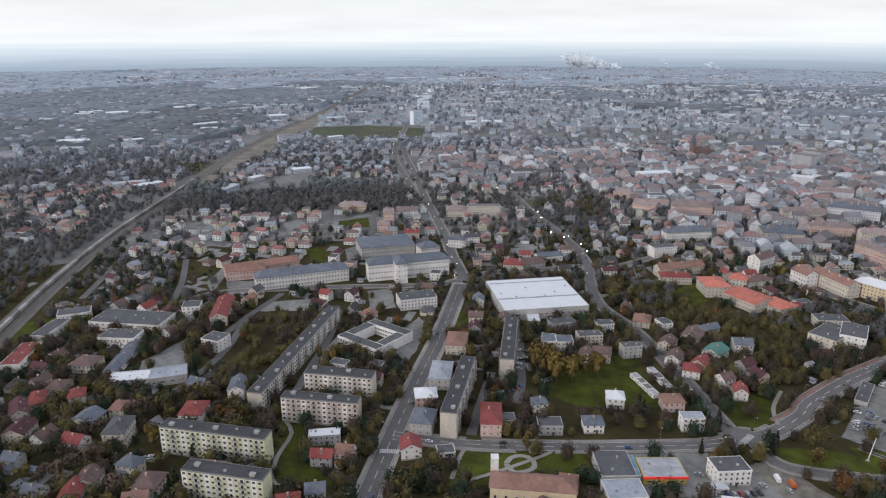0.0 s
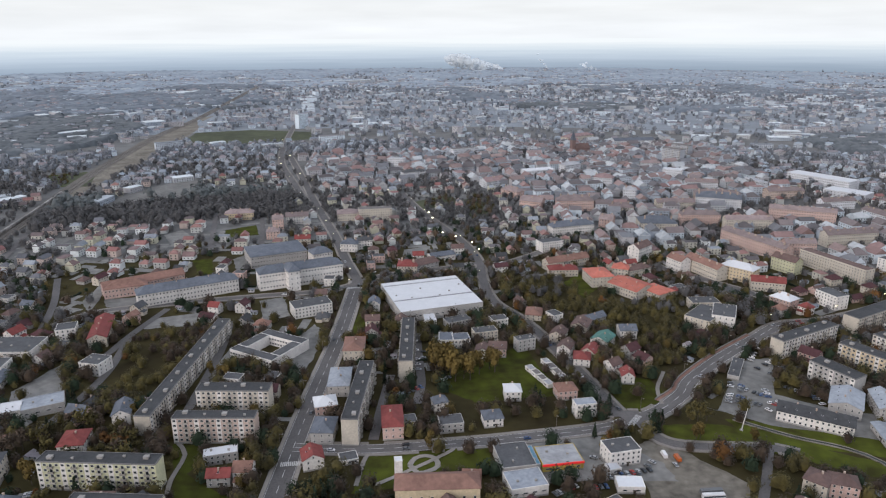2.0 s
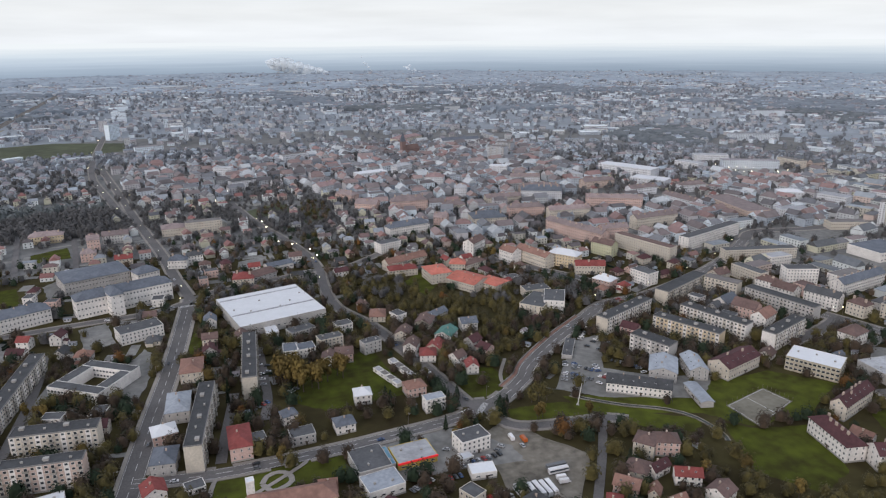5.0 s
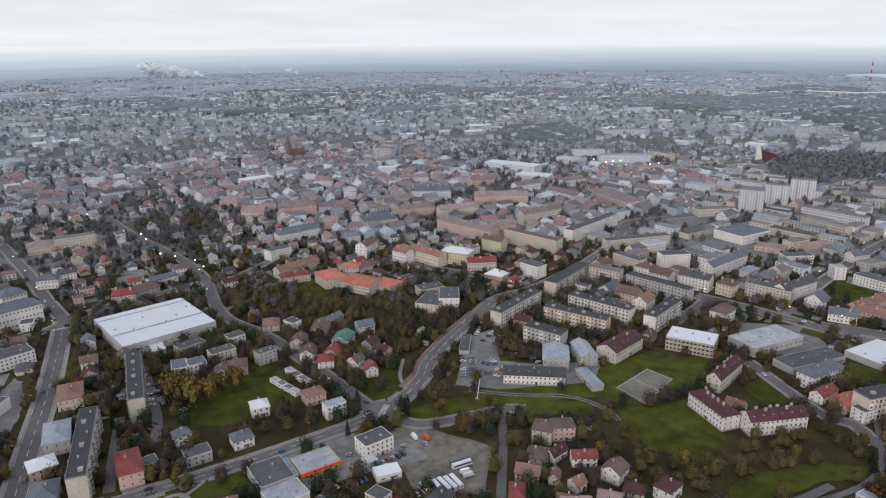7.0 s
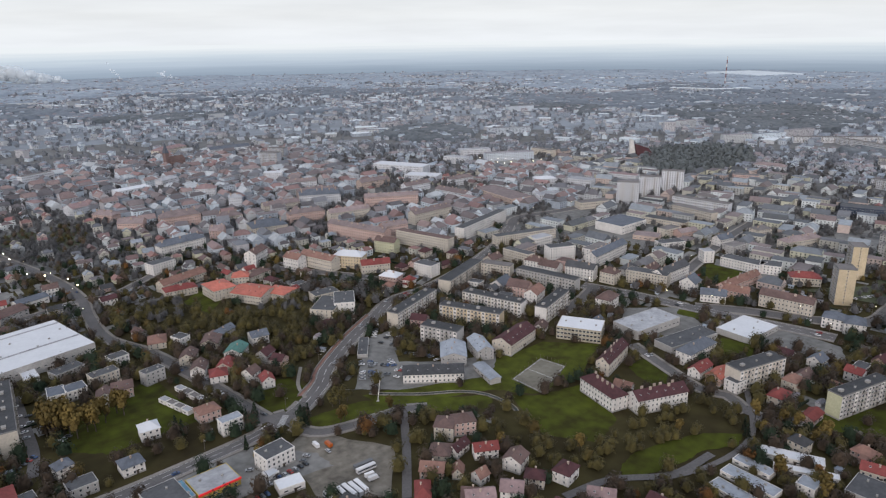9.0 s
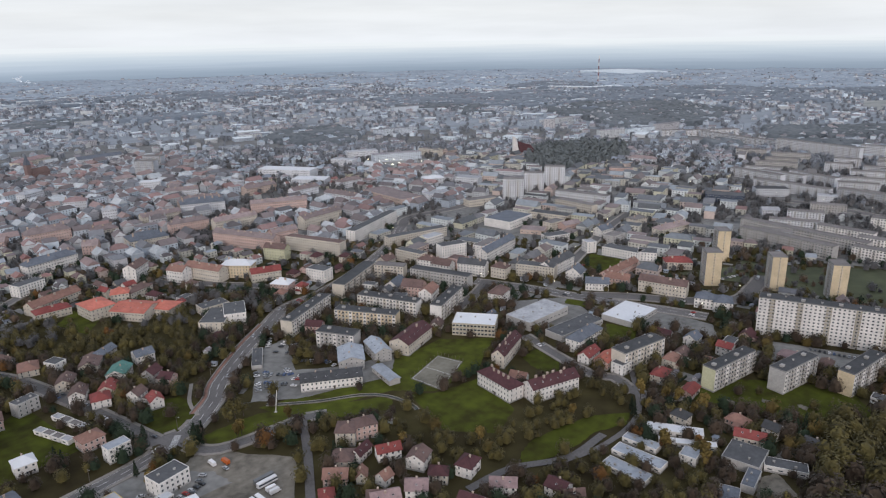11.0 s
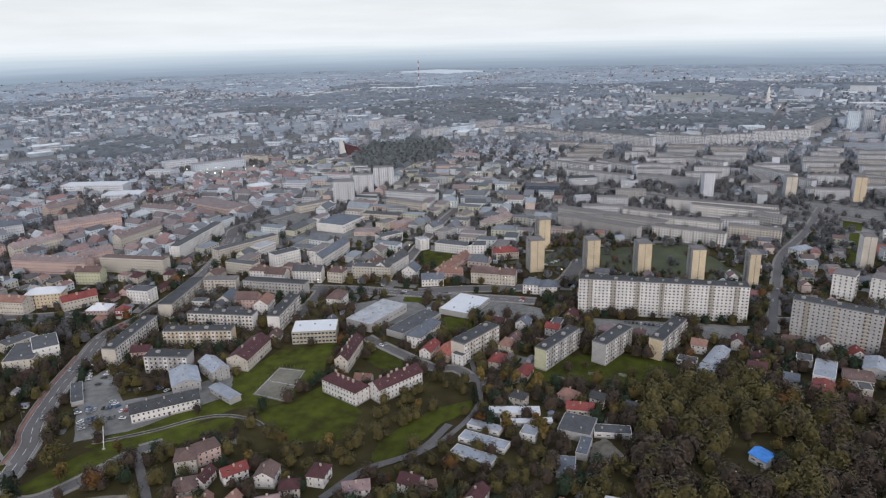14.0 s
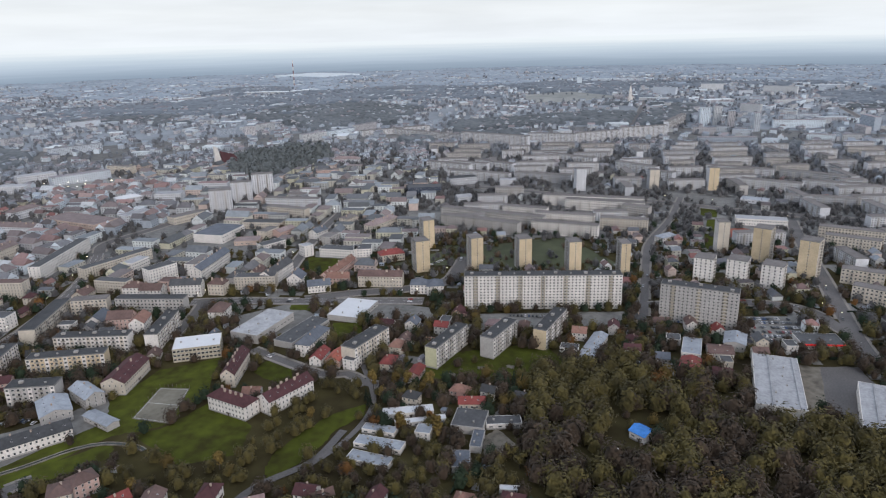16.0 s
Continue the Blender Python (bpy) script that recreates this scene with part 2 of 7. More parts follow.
M_LAMP = glow("lamp_light", (1, 0.82, 0.5), 12)
M_GLOBE = glow("globe_light", (1, 0.86, 0.6), 9)
M_LENS = plain("lamp_lens", (0.5, 0.5, 0.48), 0.3)
M_SIGN = glow("red_sign_light", (0.8, 0.03, 0.03), 0.25)


# ---- mesh tools ----
class Geo:
    """Vertices and faces of one mesh, with a material number a face."""

    def __init__(self):
        self.v, self.f, self.m = [], [], []

    def face(self, pts, mi=0):
        n = len(self.v)
        self.v.extend(pts)
        self.f.append(tuple(range(n, n + len(pts))))
        self.m.append(mi)

    def box(self, x0, x1, y0, y1, z0, z1, mi=0, bottom=True):
        n = len(self.v)
        self.v.extend([(x0, y0, z0), (x1, y0, z0), (x1, y1, z0), (x0, y1, z0), (x0, y0, z1), (x1, y0, z1), (x1, y1, z1), (x0, y1, z1)])
        q = [(4, 5, 6, 7), (0, 1, 5, 4), (1, 2, 6, 5), (2, 3, 7, 6), (3, 0, 4, 7)] + ([(3, 2, 1, 0)] if bottom else [])
        self.f.extend(tuple(n + i for i in a) for a in q)
        self.m.extend([mi] * len(q))

    def data(self, name, mats):
        me = bpy.data.meshes.new(name)
        me.from_pydata(self.v, [], self.f)
        for a in mats:
            me.materials.append(a)
        if len(mats) > 1:
            me.polygons.foreach_set("material_index", self.m)
        return me


def part(name, geo, mats, parent=None, label="", kind=""):
    me = geo.data(name, mats if isinstance(mats, (list, tuple)) else [mats]) if isinstance(geo, Geo) else geo
    ob = new(name, me)
    ob.parent = parent
    return tagged(ob, label, kind=kind)


def base(name, x, y, rot, label, category, group="", z=0.0):
    root = new(name)
    root.empty_display_size = 0.5
    root.matrix_basis = pose(x, y, z, 0, 0, rot)
    return tagged(root, label, category, group)


# occupancy of the plan, in cells of 3 m
CELL, OX, OY, NX, NY = 3.0, -1700.0, -1200.0, 1600, 1650
taken = np.zeros((NX, NY), dtype=np.uint8)


def cell(x, y):
    i, j = int((x - OX) / CELL), int((y - OY) / CELL)
    return (i, j) if 0 <= i < NX and 0 <= j < NY else None


def claim(x, y, rot, L, W, margin, value):
    c, s = math.cos(radians(rot)), math.sin(radians(rot))
    r = math.hypot(L, W) / 2 + margin + CELL
    i0, i1 = int((x - r - OX) / CELL), int((x + r - OX) / CELL) + 1
    j0, j1 = int((y - r - OY) / CELL), int((y + r - OY) / CELL) + 1
    i0, i1, j0, j1 = max(i0, 0), min(i1, NX), max(j0, 0), min(j1, NY)
    if i0 >= i1 or j0 >= j1:
        return
    gx, gy = np.meshgrid(OX + (np.arange(i0, i1) + 0.5) * CELL - x, OY + (np.arange(j0, j1) + 0.5) * CELL - y, indexing="ij")
    inside = (abs(gx * c + gy * s) < L / 2 + margin) & (abs(gy * c - gx * s) < W / 2 + margin)
    block = taken[i0:i1, j0:j1]
    block[inside] = np.maximum(block[inside], value)


def state(x, y):
    c = cell(x, y)
    return taken[c] if c else 0


def inside(poly, x, y):
    odd, n = False, len(poly)
    for k in range(n):
        (xa, ya), (xb, yb) = poly[k], poly[k - 1]
        if (ya > y) != (yb > y) and x < (xb - xa) * (y - ya) / (yb - ya) + xa:
            odd = not odd
    return odd


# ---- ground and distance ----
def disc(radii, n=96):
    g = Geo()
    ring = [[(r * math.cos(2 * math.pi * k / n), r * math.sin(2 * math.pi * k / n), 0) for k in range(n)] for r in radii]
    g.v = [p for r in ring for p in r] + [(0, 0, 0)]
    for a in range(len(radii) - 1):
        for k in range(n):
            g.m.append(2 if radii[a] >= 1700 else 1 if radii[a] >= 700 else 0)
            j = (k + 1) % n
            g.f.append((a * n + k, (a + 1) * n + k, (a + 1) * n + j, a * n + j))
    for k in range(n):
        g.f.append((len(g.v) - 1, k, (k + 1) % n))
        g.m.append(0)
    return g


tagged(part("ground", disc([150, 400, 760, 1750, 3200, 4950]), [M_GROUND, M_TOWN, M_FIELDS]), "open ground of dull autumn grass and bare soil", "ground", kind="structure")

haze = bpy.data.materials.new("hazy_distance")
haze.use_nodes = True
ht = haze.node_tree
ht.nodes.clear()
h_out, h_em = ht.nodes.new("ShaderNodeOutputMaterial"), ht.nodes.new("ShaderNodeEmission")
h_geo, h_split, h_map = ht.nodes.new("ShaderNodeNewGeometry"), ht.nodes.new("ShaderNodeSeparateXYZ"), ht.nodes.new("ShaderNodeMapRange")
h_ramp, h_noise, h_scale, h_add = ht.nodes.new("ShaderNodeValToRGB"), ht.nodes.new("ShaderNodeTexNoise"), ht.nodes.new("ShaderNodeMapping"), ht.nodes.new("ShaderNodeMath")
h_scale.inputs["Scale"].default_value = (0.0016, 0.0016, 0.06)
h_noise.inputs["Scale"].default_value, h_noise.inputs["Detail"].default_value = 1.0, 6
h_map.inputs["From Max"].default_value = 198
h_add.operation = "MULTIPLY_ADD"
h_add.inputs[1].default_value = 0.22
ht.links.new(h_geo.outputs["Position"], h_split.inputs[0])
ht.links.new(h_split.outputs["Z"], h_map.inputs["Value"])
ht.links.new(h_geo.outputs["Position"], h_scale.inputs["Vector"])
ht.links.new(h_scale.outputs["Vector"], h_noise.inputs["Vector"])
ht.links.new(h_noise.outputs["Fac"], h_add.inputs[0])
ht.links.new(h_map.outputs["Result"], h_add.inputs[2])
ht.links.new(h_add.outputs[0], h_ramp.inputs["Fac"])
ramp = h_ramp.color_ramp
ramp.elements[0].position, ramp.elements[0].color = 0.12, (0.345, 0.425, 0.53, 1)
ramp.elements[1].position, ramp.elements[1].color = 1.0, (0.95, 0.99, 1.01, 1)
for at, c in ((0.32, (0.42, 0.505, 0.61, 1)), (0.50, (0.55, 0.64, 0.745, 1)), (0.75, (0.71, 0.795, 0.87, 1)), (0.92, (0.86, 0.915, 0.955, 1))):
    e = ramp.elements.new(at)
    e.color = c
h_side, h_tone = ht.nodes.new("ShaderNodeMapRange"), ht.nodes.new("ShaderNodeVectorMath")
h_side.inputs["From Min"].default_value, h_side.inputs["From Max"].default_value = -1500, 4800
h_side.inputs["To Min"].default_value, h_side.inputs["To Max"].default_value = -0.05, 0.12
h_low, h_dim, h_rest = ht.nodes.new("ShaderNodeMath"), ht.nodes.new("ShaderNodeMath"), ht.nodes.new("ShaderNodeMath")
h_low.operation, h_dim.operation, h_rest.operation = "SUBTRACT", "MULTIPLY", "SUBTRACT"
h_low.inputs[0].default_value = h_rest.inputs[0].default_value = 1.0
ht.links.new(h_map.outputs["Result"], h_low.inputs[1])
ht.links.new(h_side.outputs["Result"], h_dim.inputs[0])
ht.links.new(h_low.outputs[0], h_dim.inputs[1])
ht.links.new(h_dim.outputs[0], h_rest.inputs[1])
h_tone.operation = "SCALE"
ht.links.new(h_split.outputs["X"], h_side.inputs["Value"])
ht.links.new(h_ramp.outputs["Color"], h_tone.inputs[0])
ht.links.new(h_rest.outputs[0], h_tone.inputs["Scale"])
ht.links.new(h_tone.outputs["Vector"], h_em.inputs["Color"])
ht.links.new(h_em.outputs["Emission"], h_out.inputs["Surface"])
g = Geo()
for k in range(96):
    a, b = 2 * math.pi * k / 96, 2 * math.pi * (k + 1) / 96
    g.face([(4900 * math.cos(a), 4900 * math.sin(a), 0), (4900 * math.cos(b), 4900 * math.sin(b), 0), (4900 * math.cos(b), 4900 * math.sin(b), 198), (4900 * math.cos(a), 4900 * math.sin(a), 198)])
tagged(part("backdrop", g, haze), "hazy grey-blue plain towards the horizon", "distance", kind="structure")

SURFACES = {"lawn": (M_LAWN, "mown green autumn lawn"), "court": (M_COURT, "worn grey sports court"), "gravel": (M_GRAVEL, "bare gravel yard"), "asphalt": (M_LOT, "pale worn asphalt car park"), "tarmac": (M_ASPHALT, "dark asphalt parking ground"), "meadow": (material("far_meadow", (0.050, 0.054, 0.030), (0.100, 0.106, 0.056), 0.95, 0.05, 0.01), "dull green far meadow"), "stubble": (material("stubble_field", (0.20, 0.20, 0.19), (0.34, 0.33, 0.31), 0.95, 0.02, 0.006), "pale far field of stubble"), "track": (M_TRACK, "rust-red running track")}
patches = []


def patch(kind, pts):
    """A flat piece of ground of its own surface, a little above the soil."""
    mat_, label = SURFACES[kind]
    n = 8
    fine = []
    for k in range(len(pts)):
        a, b = Vector(pts[k]), Vector(pts[(k + 1) % len(pts)])
        for q in range(n):
            p = a.lerp(b, q / n)
            wob = 0.1 if kind == "court" else 0.8
            fine.append((p.x + random.uniform(-wob, wob), p.y + random.uniform(-wob, wob)))
    bm = bmesh.new()
    z = 0.02 + 0.004 * len(patches)
    f = bm.faces.new([bm.verts.new((x, y, z)) for x, y in fine])
    bmesh.ops.triangulate(bm, faces=[f])
    for f in bm.faces:
        if f.normal.z < 0:
            f.normal_flip()
    me = bpy.data.meshes.new(kind)
    bm.to_mesh(me)
    bm.free()
    me.materials.append(mat_)
    ob = tagged(new(kind, me), label, kind, kind="structure")
    if kind == "court":
        # painted border and cross lines, and a mesh fence on steel posts
        mid = sum((Vector(p) for p in pts), Vector((0, 0))) / len(pts)
        edge = [mid.lerp(Vector(p), 0.93) for p in pts]
        rows = [(edge[k], edge[(k + 1) % 4]) for k in range(4)]
        rows += [(edge[0].lerp(edge[1], t), edge[3].lerp(edge[2], t)) for t in (0.5,)]
        for p, q in rows:
            g, d = Geo(), (q - p).normalized()
            w = Vector((-d.y, d.x)) * 0.13
            g.face([(*(p - w), z + 0.01), (*(q - w), z + 0.01), (*(q + w), z + 0.01), (*(p + w), z + 0.01)])
            part("court_line", g, M_PAINT, ob)
        for k in range(4):
            p, q = Vector(pts[k]), Vector(pts[(k + 1) % 4])
            for i in range(7):
                c = p.lerp(q, i / 7)
                g = Geo()
                g.box(c.x - 0.05, c.x + 0.05, c.y - 0.05, c.y + 0.05, 0, 3.0)
                part("fence_post", g, M_STEEL, ob)
    patches.append((kind, pts))
    xs, ys = [p[0] for p in pts], [p[1] for p in pts]
    for i in range(int((min(xs) - OX) / CELL), int((max(xs) - OX) / CELL) + 1):
        for j in range(int((min(ys) - OY) / CELL), int((max(ys) - OY) / CELL) + 1):
            if 0 <= i < NX and 0 <= j < NY and inside(pts, OX + (i + 0.5) * CELL, OY + (j + 0.5) * CELL):
                taken[i, j] = max(taken[i, j], 1 if kind in ("lawn", "meadow") else 2)


streets = []


def smooth(pts, step=6.0):
    """A soft curve through the given points."""
    p = [Vector(q) for q in pts]
    p = [p[0] * 2 - p[1]] + p + [p[-1] * 2 - p[-2]]
    out = []
    for k in range(1, len(p) - 2):
        n = max(2, int((p[k + 1] - p[k]).length / step))
        for i in range(n):
            t = i / n
            a, b, c, d = p[k - 1], p[k], p[k + 1], p[k + 2]
            out.append(0.5 * (2 * b + (c - a) * t + (2 * a - 5 * b + 4 * c - d) * t * t + (3 * b - a - 3 * c + d) * t ** 3))
    return out + [p[-2]]


def street(pts, width, lanes=False):
    streets.append((smooth(pts), width, lanes))


def sides(line):
    out = []
    for k, p in enumerate(line):
        d = (line[min(k + 1, len(line) - 1)] - line[max(k - 1, 0)]).normalized()
        out.append(Vector((-d.y, d.x)))
    return out


def ribbon(g, line, nor, a, b, z0, z1, keep=lambda k: True, mi=0):
    for k in range(len(line) - 1):
        if keep(k):
            p, q, r, s = line[k] + nor[k] * a, line[k + 1] + nor[k + 1] * a, line[k + 1] + nor[k + 1] * b, line[k] + nor[k] * b
            g.face([(p.x, p.y, z1), (q.x, q.y, z1), (r.x, r.y, z1), (s.x, s.y, z1)], mi)
            if z1 - z0 > 0.05:
                g.face([(p.x, p.y, z0), (q.x, q.y, z0), (q.x, q.y, z1), (p.x, p.y, z1)], mi)
                g.face([(s.x, s.y, z1), (r.x, r.y, z1), (r.x, r.y, z0), (s.x, s.y, z0)], mi)


def zebra(x, y, rot, across):
    """White bars of a crossing, laid along the street."""
    g, c, s = Geo(), math.cos(radians(rot)), math.sin(radians(rot))
    for k in range(int(across)):
        u = -across / 2 + k + 0.25
        q = [(u, -2), (u + 0.55, -2), (u + 0.55, 2), (u, 2)]
        g.face([(x + p * c - w * s, y + p * s + w * c, 0.56) for p, w in q])
    tagged(part("zebra_crossing", g, M_PAINT), "white painted bars of a street crossing", "crossing", kind="structure")


def stream(pts, width):
    """A narrow brook between two low stone edges."""
    line = smooth(pts)
    nor, h, water = sides(line), width / 2, Geo()
    ribbon(water, line, nor, h, -h, 0.4, 0.4)
    brook = tagged(part("stream", water, M_BROOK), "narrow dark brook between grass banks", "stream", kind="structure")
    for side in (1, -1):
        g = Geo()
        ribbon(g, line, nor, side * h + 0.4, side * h - 0.4, 0, 0.5)
        part("bank", g, M_GRAVEL, brook, "worn bare earth and stone edge")


def lay_streets():
    for n, (line, width, lanes) in enumerate(streets):
        z, nor, h = 0.3 + 0.006 * n, sides(line), width / 2
        g = Geo()
        ribbon(g, line, nor, h, -h, z, z)
        road = tagged(part("road", g, M_ASPHALT if width > 3.5 else M_PAVING), ("grey asphalt street" if width > 3.5 else "pale paved footpath") + (" with white lane markings" if lanes else ""), "road", kind="structure")

        def clear(k, off):
            p = line[k].lerp(line[min(k + 1, len(line) - 1)], 0.5) + nor[k] * off
            return all(min((p - q).length for q in other[0][::2]) > other[1] / 2 + 3 for m, other in enumerate(streets) if m != n and (other[0][0] - p).length < 1500)
        if width >= 7:
            g = Geo()
            for s in (1, -1):
                ribbon(g, line, nor, s * h + 2.2 * max(s, 0), s * h - 2.2 * max(-s, 0), 0, z + 0.13, lambda k: clear(k, s * (h + 1.1)))
            if g.f:
                tagged(part("pavement", g, M_PAVING), "pale concrete pavement with a raised kerb", "pavement", kind="structure")
        if lanes:
            g = Geo()
            ribbon(g, line, nor, 0.14, -0.14, z, z + 0.01, lambda k: k % 2 == 0)
            for s in (1, -1):
                ribbon(g, line, nor, s * (h - 0.6) + 0.1, s * (h - 0.6) - 0.1, z, z + 0.01)
            part("lane_marking", g, M_PAINT, road, "white painted lines", "stuff")
        for k, p in enumerate(line):
            claim(p.x, p.y, 0, width, width, 1.5, 3)


# ---- buildings ----
WIN = {}


def window_mesh(w, h):
    """A white frame standing proud of the wall with a dark pane in it; it faces -y."""
    key = (round(w, 1), round(h, 1))
    if key not in WIN:
        g = Geo()
        window_into(g, 0, 0, 0, w, h, (1, 0), (0, -1))
        WIN[key] = g.data("window", [M_FRAME, M_GLASS])
    return WIN[key]


def far_window(g, x, y, z, w, h, along, outward):
    """The same window in two faces, for buildings far off."""
    for k, d, mi in ((0.0, 0.04, 0), (0.13, 0.08, 1)):
        g.face([(x + along[0] * u + outward[0] * d, y + along[1] * u + outward[1] * d, z + v) for u, v in ((k - w / 2, k), (w / 2 - k, k), (w / 2 - k, h - k), (k - w / 2, h - k))], mi)


def window_into(g, x, y, z, w, h, along, outward):
    def at(u, d, v):
        return (x + along[0] * u + outward[0] * d, y + along[1] * u + outward[1] * d, z + v)
    a, d = w / 2, 0.09
    o = [at(-a, 0, 0), at(a, 0, 0), at(a, 0, h), at(-a, 0, h)]
    f = [at(-a, d, 0), at(a, d, 0), at(a, d, h), at(-a, d, h)]
    for k in range(4):
        j = (k + 1) % 4
        g.face([o[k], o[j], f[j], f[k]], 0)
    b = 0.13
    i = [at(-a + b, d, b), at(a - b, d, b), at(a - b, d, h - b), at(-a + b, d, h - b)]
    for k in range(4):
        j = (k + 1) % 4
        g.face([f[k], f[j], i[j], i[k]], 0)
    r = [at(-a + b, d - 0.05, b), at(a - b, d - 0.05, b), at(a - b, d - 0.05, h - b), at(-a + b, d - 0.05, h - b)]
    g.face(r, 1)


def flat_roof(g, L, W, h):
    a, b, e = L / 2 + 0.12, W / 2 + 0.12, 0.35
    o = [(-a, -b), (a, -b), (a, b), (-a, b)]
    i = [(-a + e, -b + e), (a - e, -b + e), (a - e, b - e), (-a + e, b - e)]
    for k in range(4):
        j = (k + 1) % 4
        g.face([(*o[k], h - 0.3), (*o[j], h - 0.3), (*o[j], h + 0.35), (*o[k], h + 0.35)], 1)
        g.face([(*o[k], h + 0.35), (*o[j], h + 0.35), (*i[j], h + 0.35), (*i[k], h + 0.35)], 1)
        g.face([(*i[k], h + 0.35), (*i[j], h + 0.35), (*i[j], h + 0.05), (*i[k], h + 0.05)])
    g.face([(*q, h + 0.05) for q in i])


def pitched_roof(g, L, W, h, rise, hip):
    e, t = 0.6, 0.22
    a, b = L / 2 + e, W / 2 + e
    z0 = h - e * rise / (W / 2)
    r = max(L / 2 - W / 2, 0.6) if hip else a
    for dz, flip in ((t, 1), (0, -1)):
        c = [(-a, -b, z0 + dz), (a, -b, z0 + dz), (a, b, z0 + dz), (-a, b, z0 + dz), (-r, 0, h + rise + dz), (r, 0, h + rise + dz)]
        q = [(0, 1, 5, 4), (2, 3, 4, 5)] + ([(1, 2, 5), (3, 0, 4)] if hip else [])
        for f in q:
            g.face([c[i] for i in f[::flip]])
    edge = [(-a, -b), (a, -b), (a, b), (-a, b)]
    for k in range(4):
        j = (k + 1) % 4
        if hip or k in (0, 2):
            g.face([(*edge[k], z0), (*edge[j], z0), (*edge[j], z0 + t), (*edge[k], z0 + t)])
        else:
            s = edge[k][0]
            g.face([(s, edge[k][1], z0), (s, 0, h + rise), (s, 0, h + rise + t), (s, edge[k][1], z0 + t)])
            g.face([(s, 0, h + rise), (s, edge[j][1], z0), (s, edge[j][1], z0 + t), (s, 0, h + rise + t)])


FORM_WORDS = {"flat": "flat", "gable": "pitched", "hip": "hipped"}
KIND_CATEGORY = {"house": "house", "apartment_block": "apartment building", "tenement": "tenement house"}


def building(x, y, rot, L, W, h, kind, storeys, wall, form="flat", rise=0, roof="", chimneys=1, near=False, canopy=False, group="", end=""):
    """A house or block, its long front towards local -y; all its parts hang under one base."""
    if W > L:
        L, W, rot = W, L, rot + 90
    toward = Vector((-x, -y))
    turn = Vector((math.cos(radians(rot)), math.sin(radians(rot))))
    if Vector((-turn.y, turn.x)).dot(toward) > 0:
        rot += 180
    rng = random.Random(int(x * 31 + y * 17))
    reach0 = math.hypot(x, y)
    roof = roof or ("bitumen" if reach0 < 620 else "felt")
    flats = kind == "apartment_block"
    words = f"{storeys}-storey {wall} {kind.replace('_', ' ')} with a {FORM_WORDS[form]} {ROOF_WORDS[roof]} roof" if storeys > 1 else f"low {wall} {kind.replace('_', ' ')} with a {FORM_WORDS[form]} {ROOF_WORDS[roof]} roof"
    far = reach0 > 600
    category, group = KIND_CATEGORY.get(kind, kind.replace("_", " ")), group or ("panel blocks of the estate" if flats else "")
    root = None if far else base(kind, x, y, rot, words, category, group)
    claim(x, y, rot, L, W, 2.0, 4)
    a, b = L / 2, W / 2
    g = Geo()
    g.box(-a, a, -b, b, -0.5, h - 0.02, bottom=False)
    if form == "gable":
        for s in (-a, a):
            tri = [(s, -b, h - 0.02), (s, b, h - 0.02), (s, 0, h + rise - 0.02)]
            g.face(tri if s > 0 else tri[::-1])
    coats = [MATS["plaster_" + wall]]
    if end:
        g.m[2] = g.m[4] = 1
        coats.append(MATS["plaster_" + end])
    if far:
        root = tagged(part(kind, g, coats), words, category, group)
        root.matrix_basis = pose(x, y, 0, 0, 0, rot)
    else:
        part("wall", g, coats, root, f"{wall} long sides and {end} end walls" if end else "")
    slab = flats and storeys > 9 and L > 50
    if slab:
        for k in range(int(L / 16.5)):
            g, u = Geo(), -a + L * (k + 0.5) / int(L / 16.5)
            g.box(u - 1.9, u + 1.9, -b - 0.04, -b + 0.02, 1.0, h - 0.5)
            strip = part("loggia_strip", g, MATS["plaster_khaki"], root, "darker strip of stacked loggias")
            g = Geo()
            for i in range(storeys):
                g.box(u - 1.8, u + 1.8, -b - 0.9, -b - 0.04, 1.2 + i * (h - 1.2) / storeys, 1.35 + i * (h - 1.2) / storeys)
                g.box(u - 1.8, u + 1.8, -b - 0.9, -b - 0.82, 1.35 + i * (h - 1.2) / storeys, 2.3 + i * (h - 1.2) / storeys, 1)
            part("balcony_stack", g, [M_CONCRETE, M_BALCONY], strip, kind="stuff")
    elif flats and near:
        n = max(2, int((L - 1.2) / 3.0))
        for k in range(0, n, 4):
            g, u = Geo(), -a + L * (k + 0.5) / n
            g.box(u - 1.35, u + 1.35, -b - 0.03, -b + 0.02, 1.0, h - 0.4)
            part("facade_panel", g, MATS["plaster_" + ("white" if wall != "white" else "cream")], root, "paler painted stairwell strip")
    if (flats or near) and reach0 < 480:
        g = Geo()
        g.box(-a - 0.06, a + 0.06, -b - 0.06, b + 0.06, -0.4, 1.0, bottom=False)
        part("plinth", g, M_CONCRETE, root)
    g = Geo()
    if form == "flat":
        flat_roof(g, L, W, h)
    else:
        pitched_roof(g, L, W, h, rise, form == "hip")
        if far and kind == "tenement" and reach0 < 1150:
            for k in range(max(2, int(L / 9))):
                u, v = -a + L * (k + 0.5) / max(2, int(L / 9)) + rng.uniform(-1.5, 1.5), rng.choice((-1, 1)) * b * 0.3
                g.box(u - 0.9, u + 0.9, v - 0.45, v + 0.45, h + rise * 0.4, h + rise + 0.9, 1)
    top = part("roof", g, [MATS["roofing_" + roof], M_RIM if flats else MATS["plaster_" + wall]] if form == "flat" else [MATS["roofing_" + roof], M_BRICK], root)
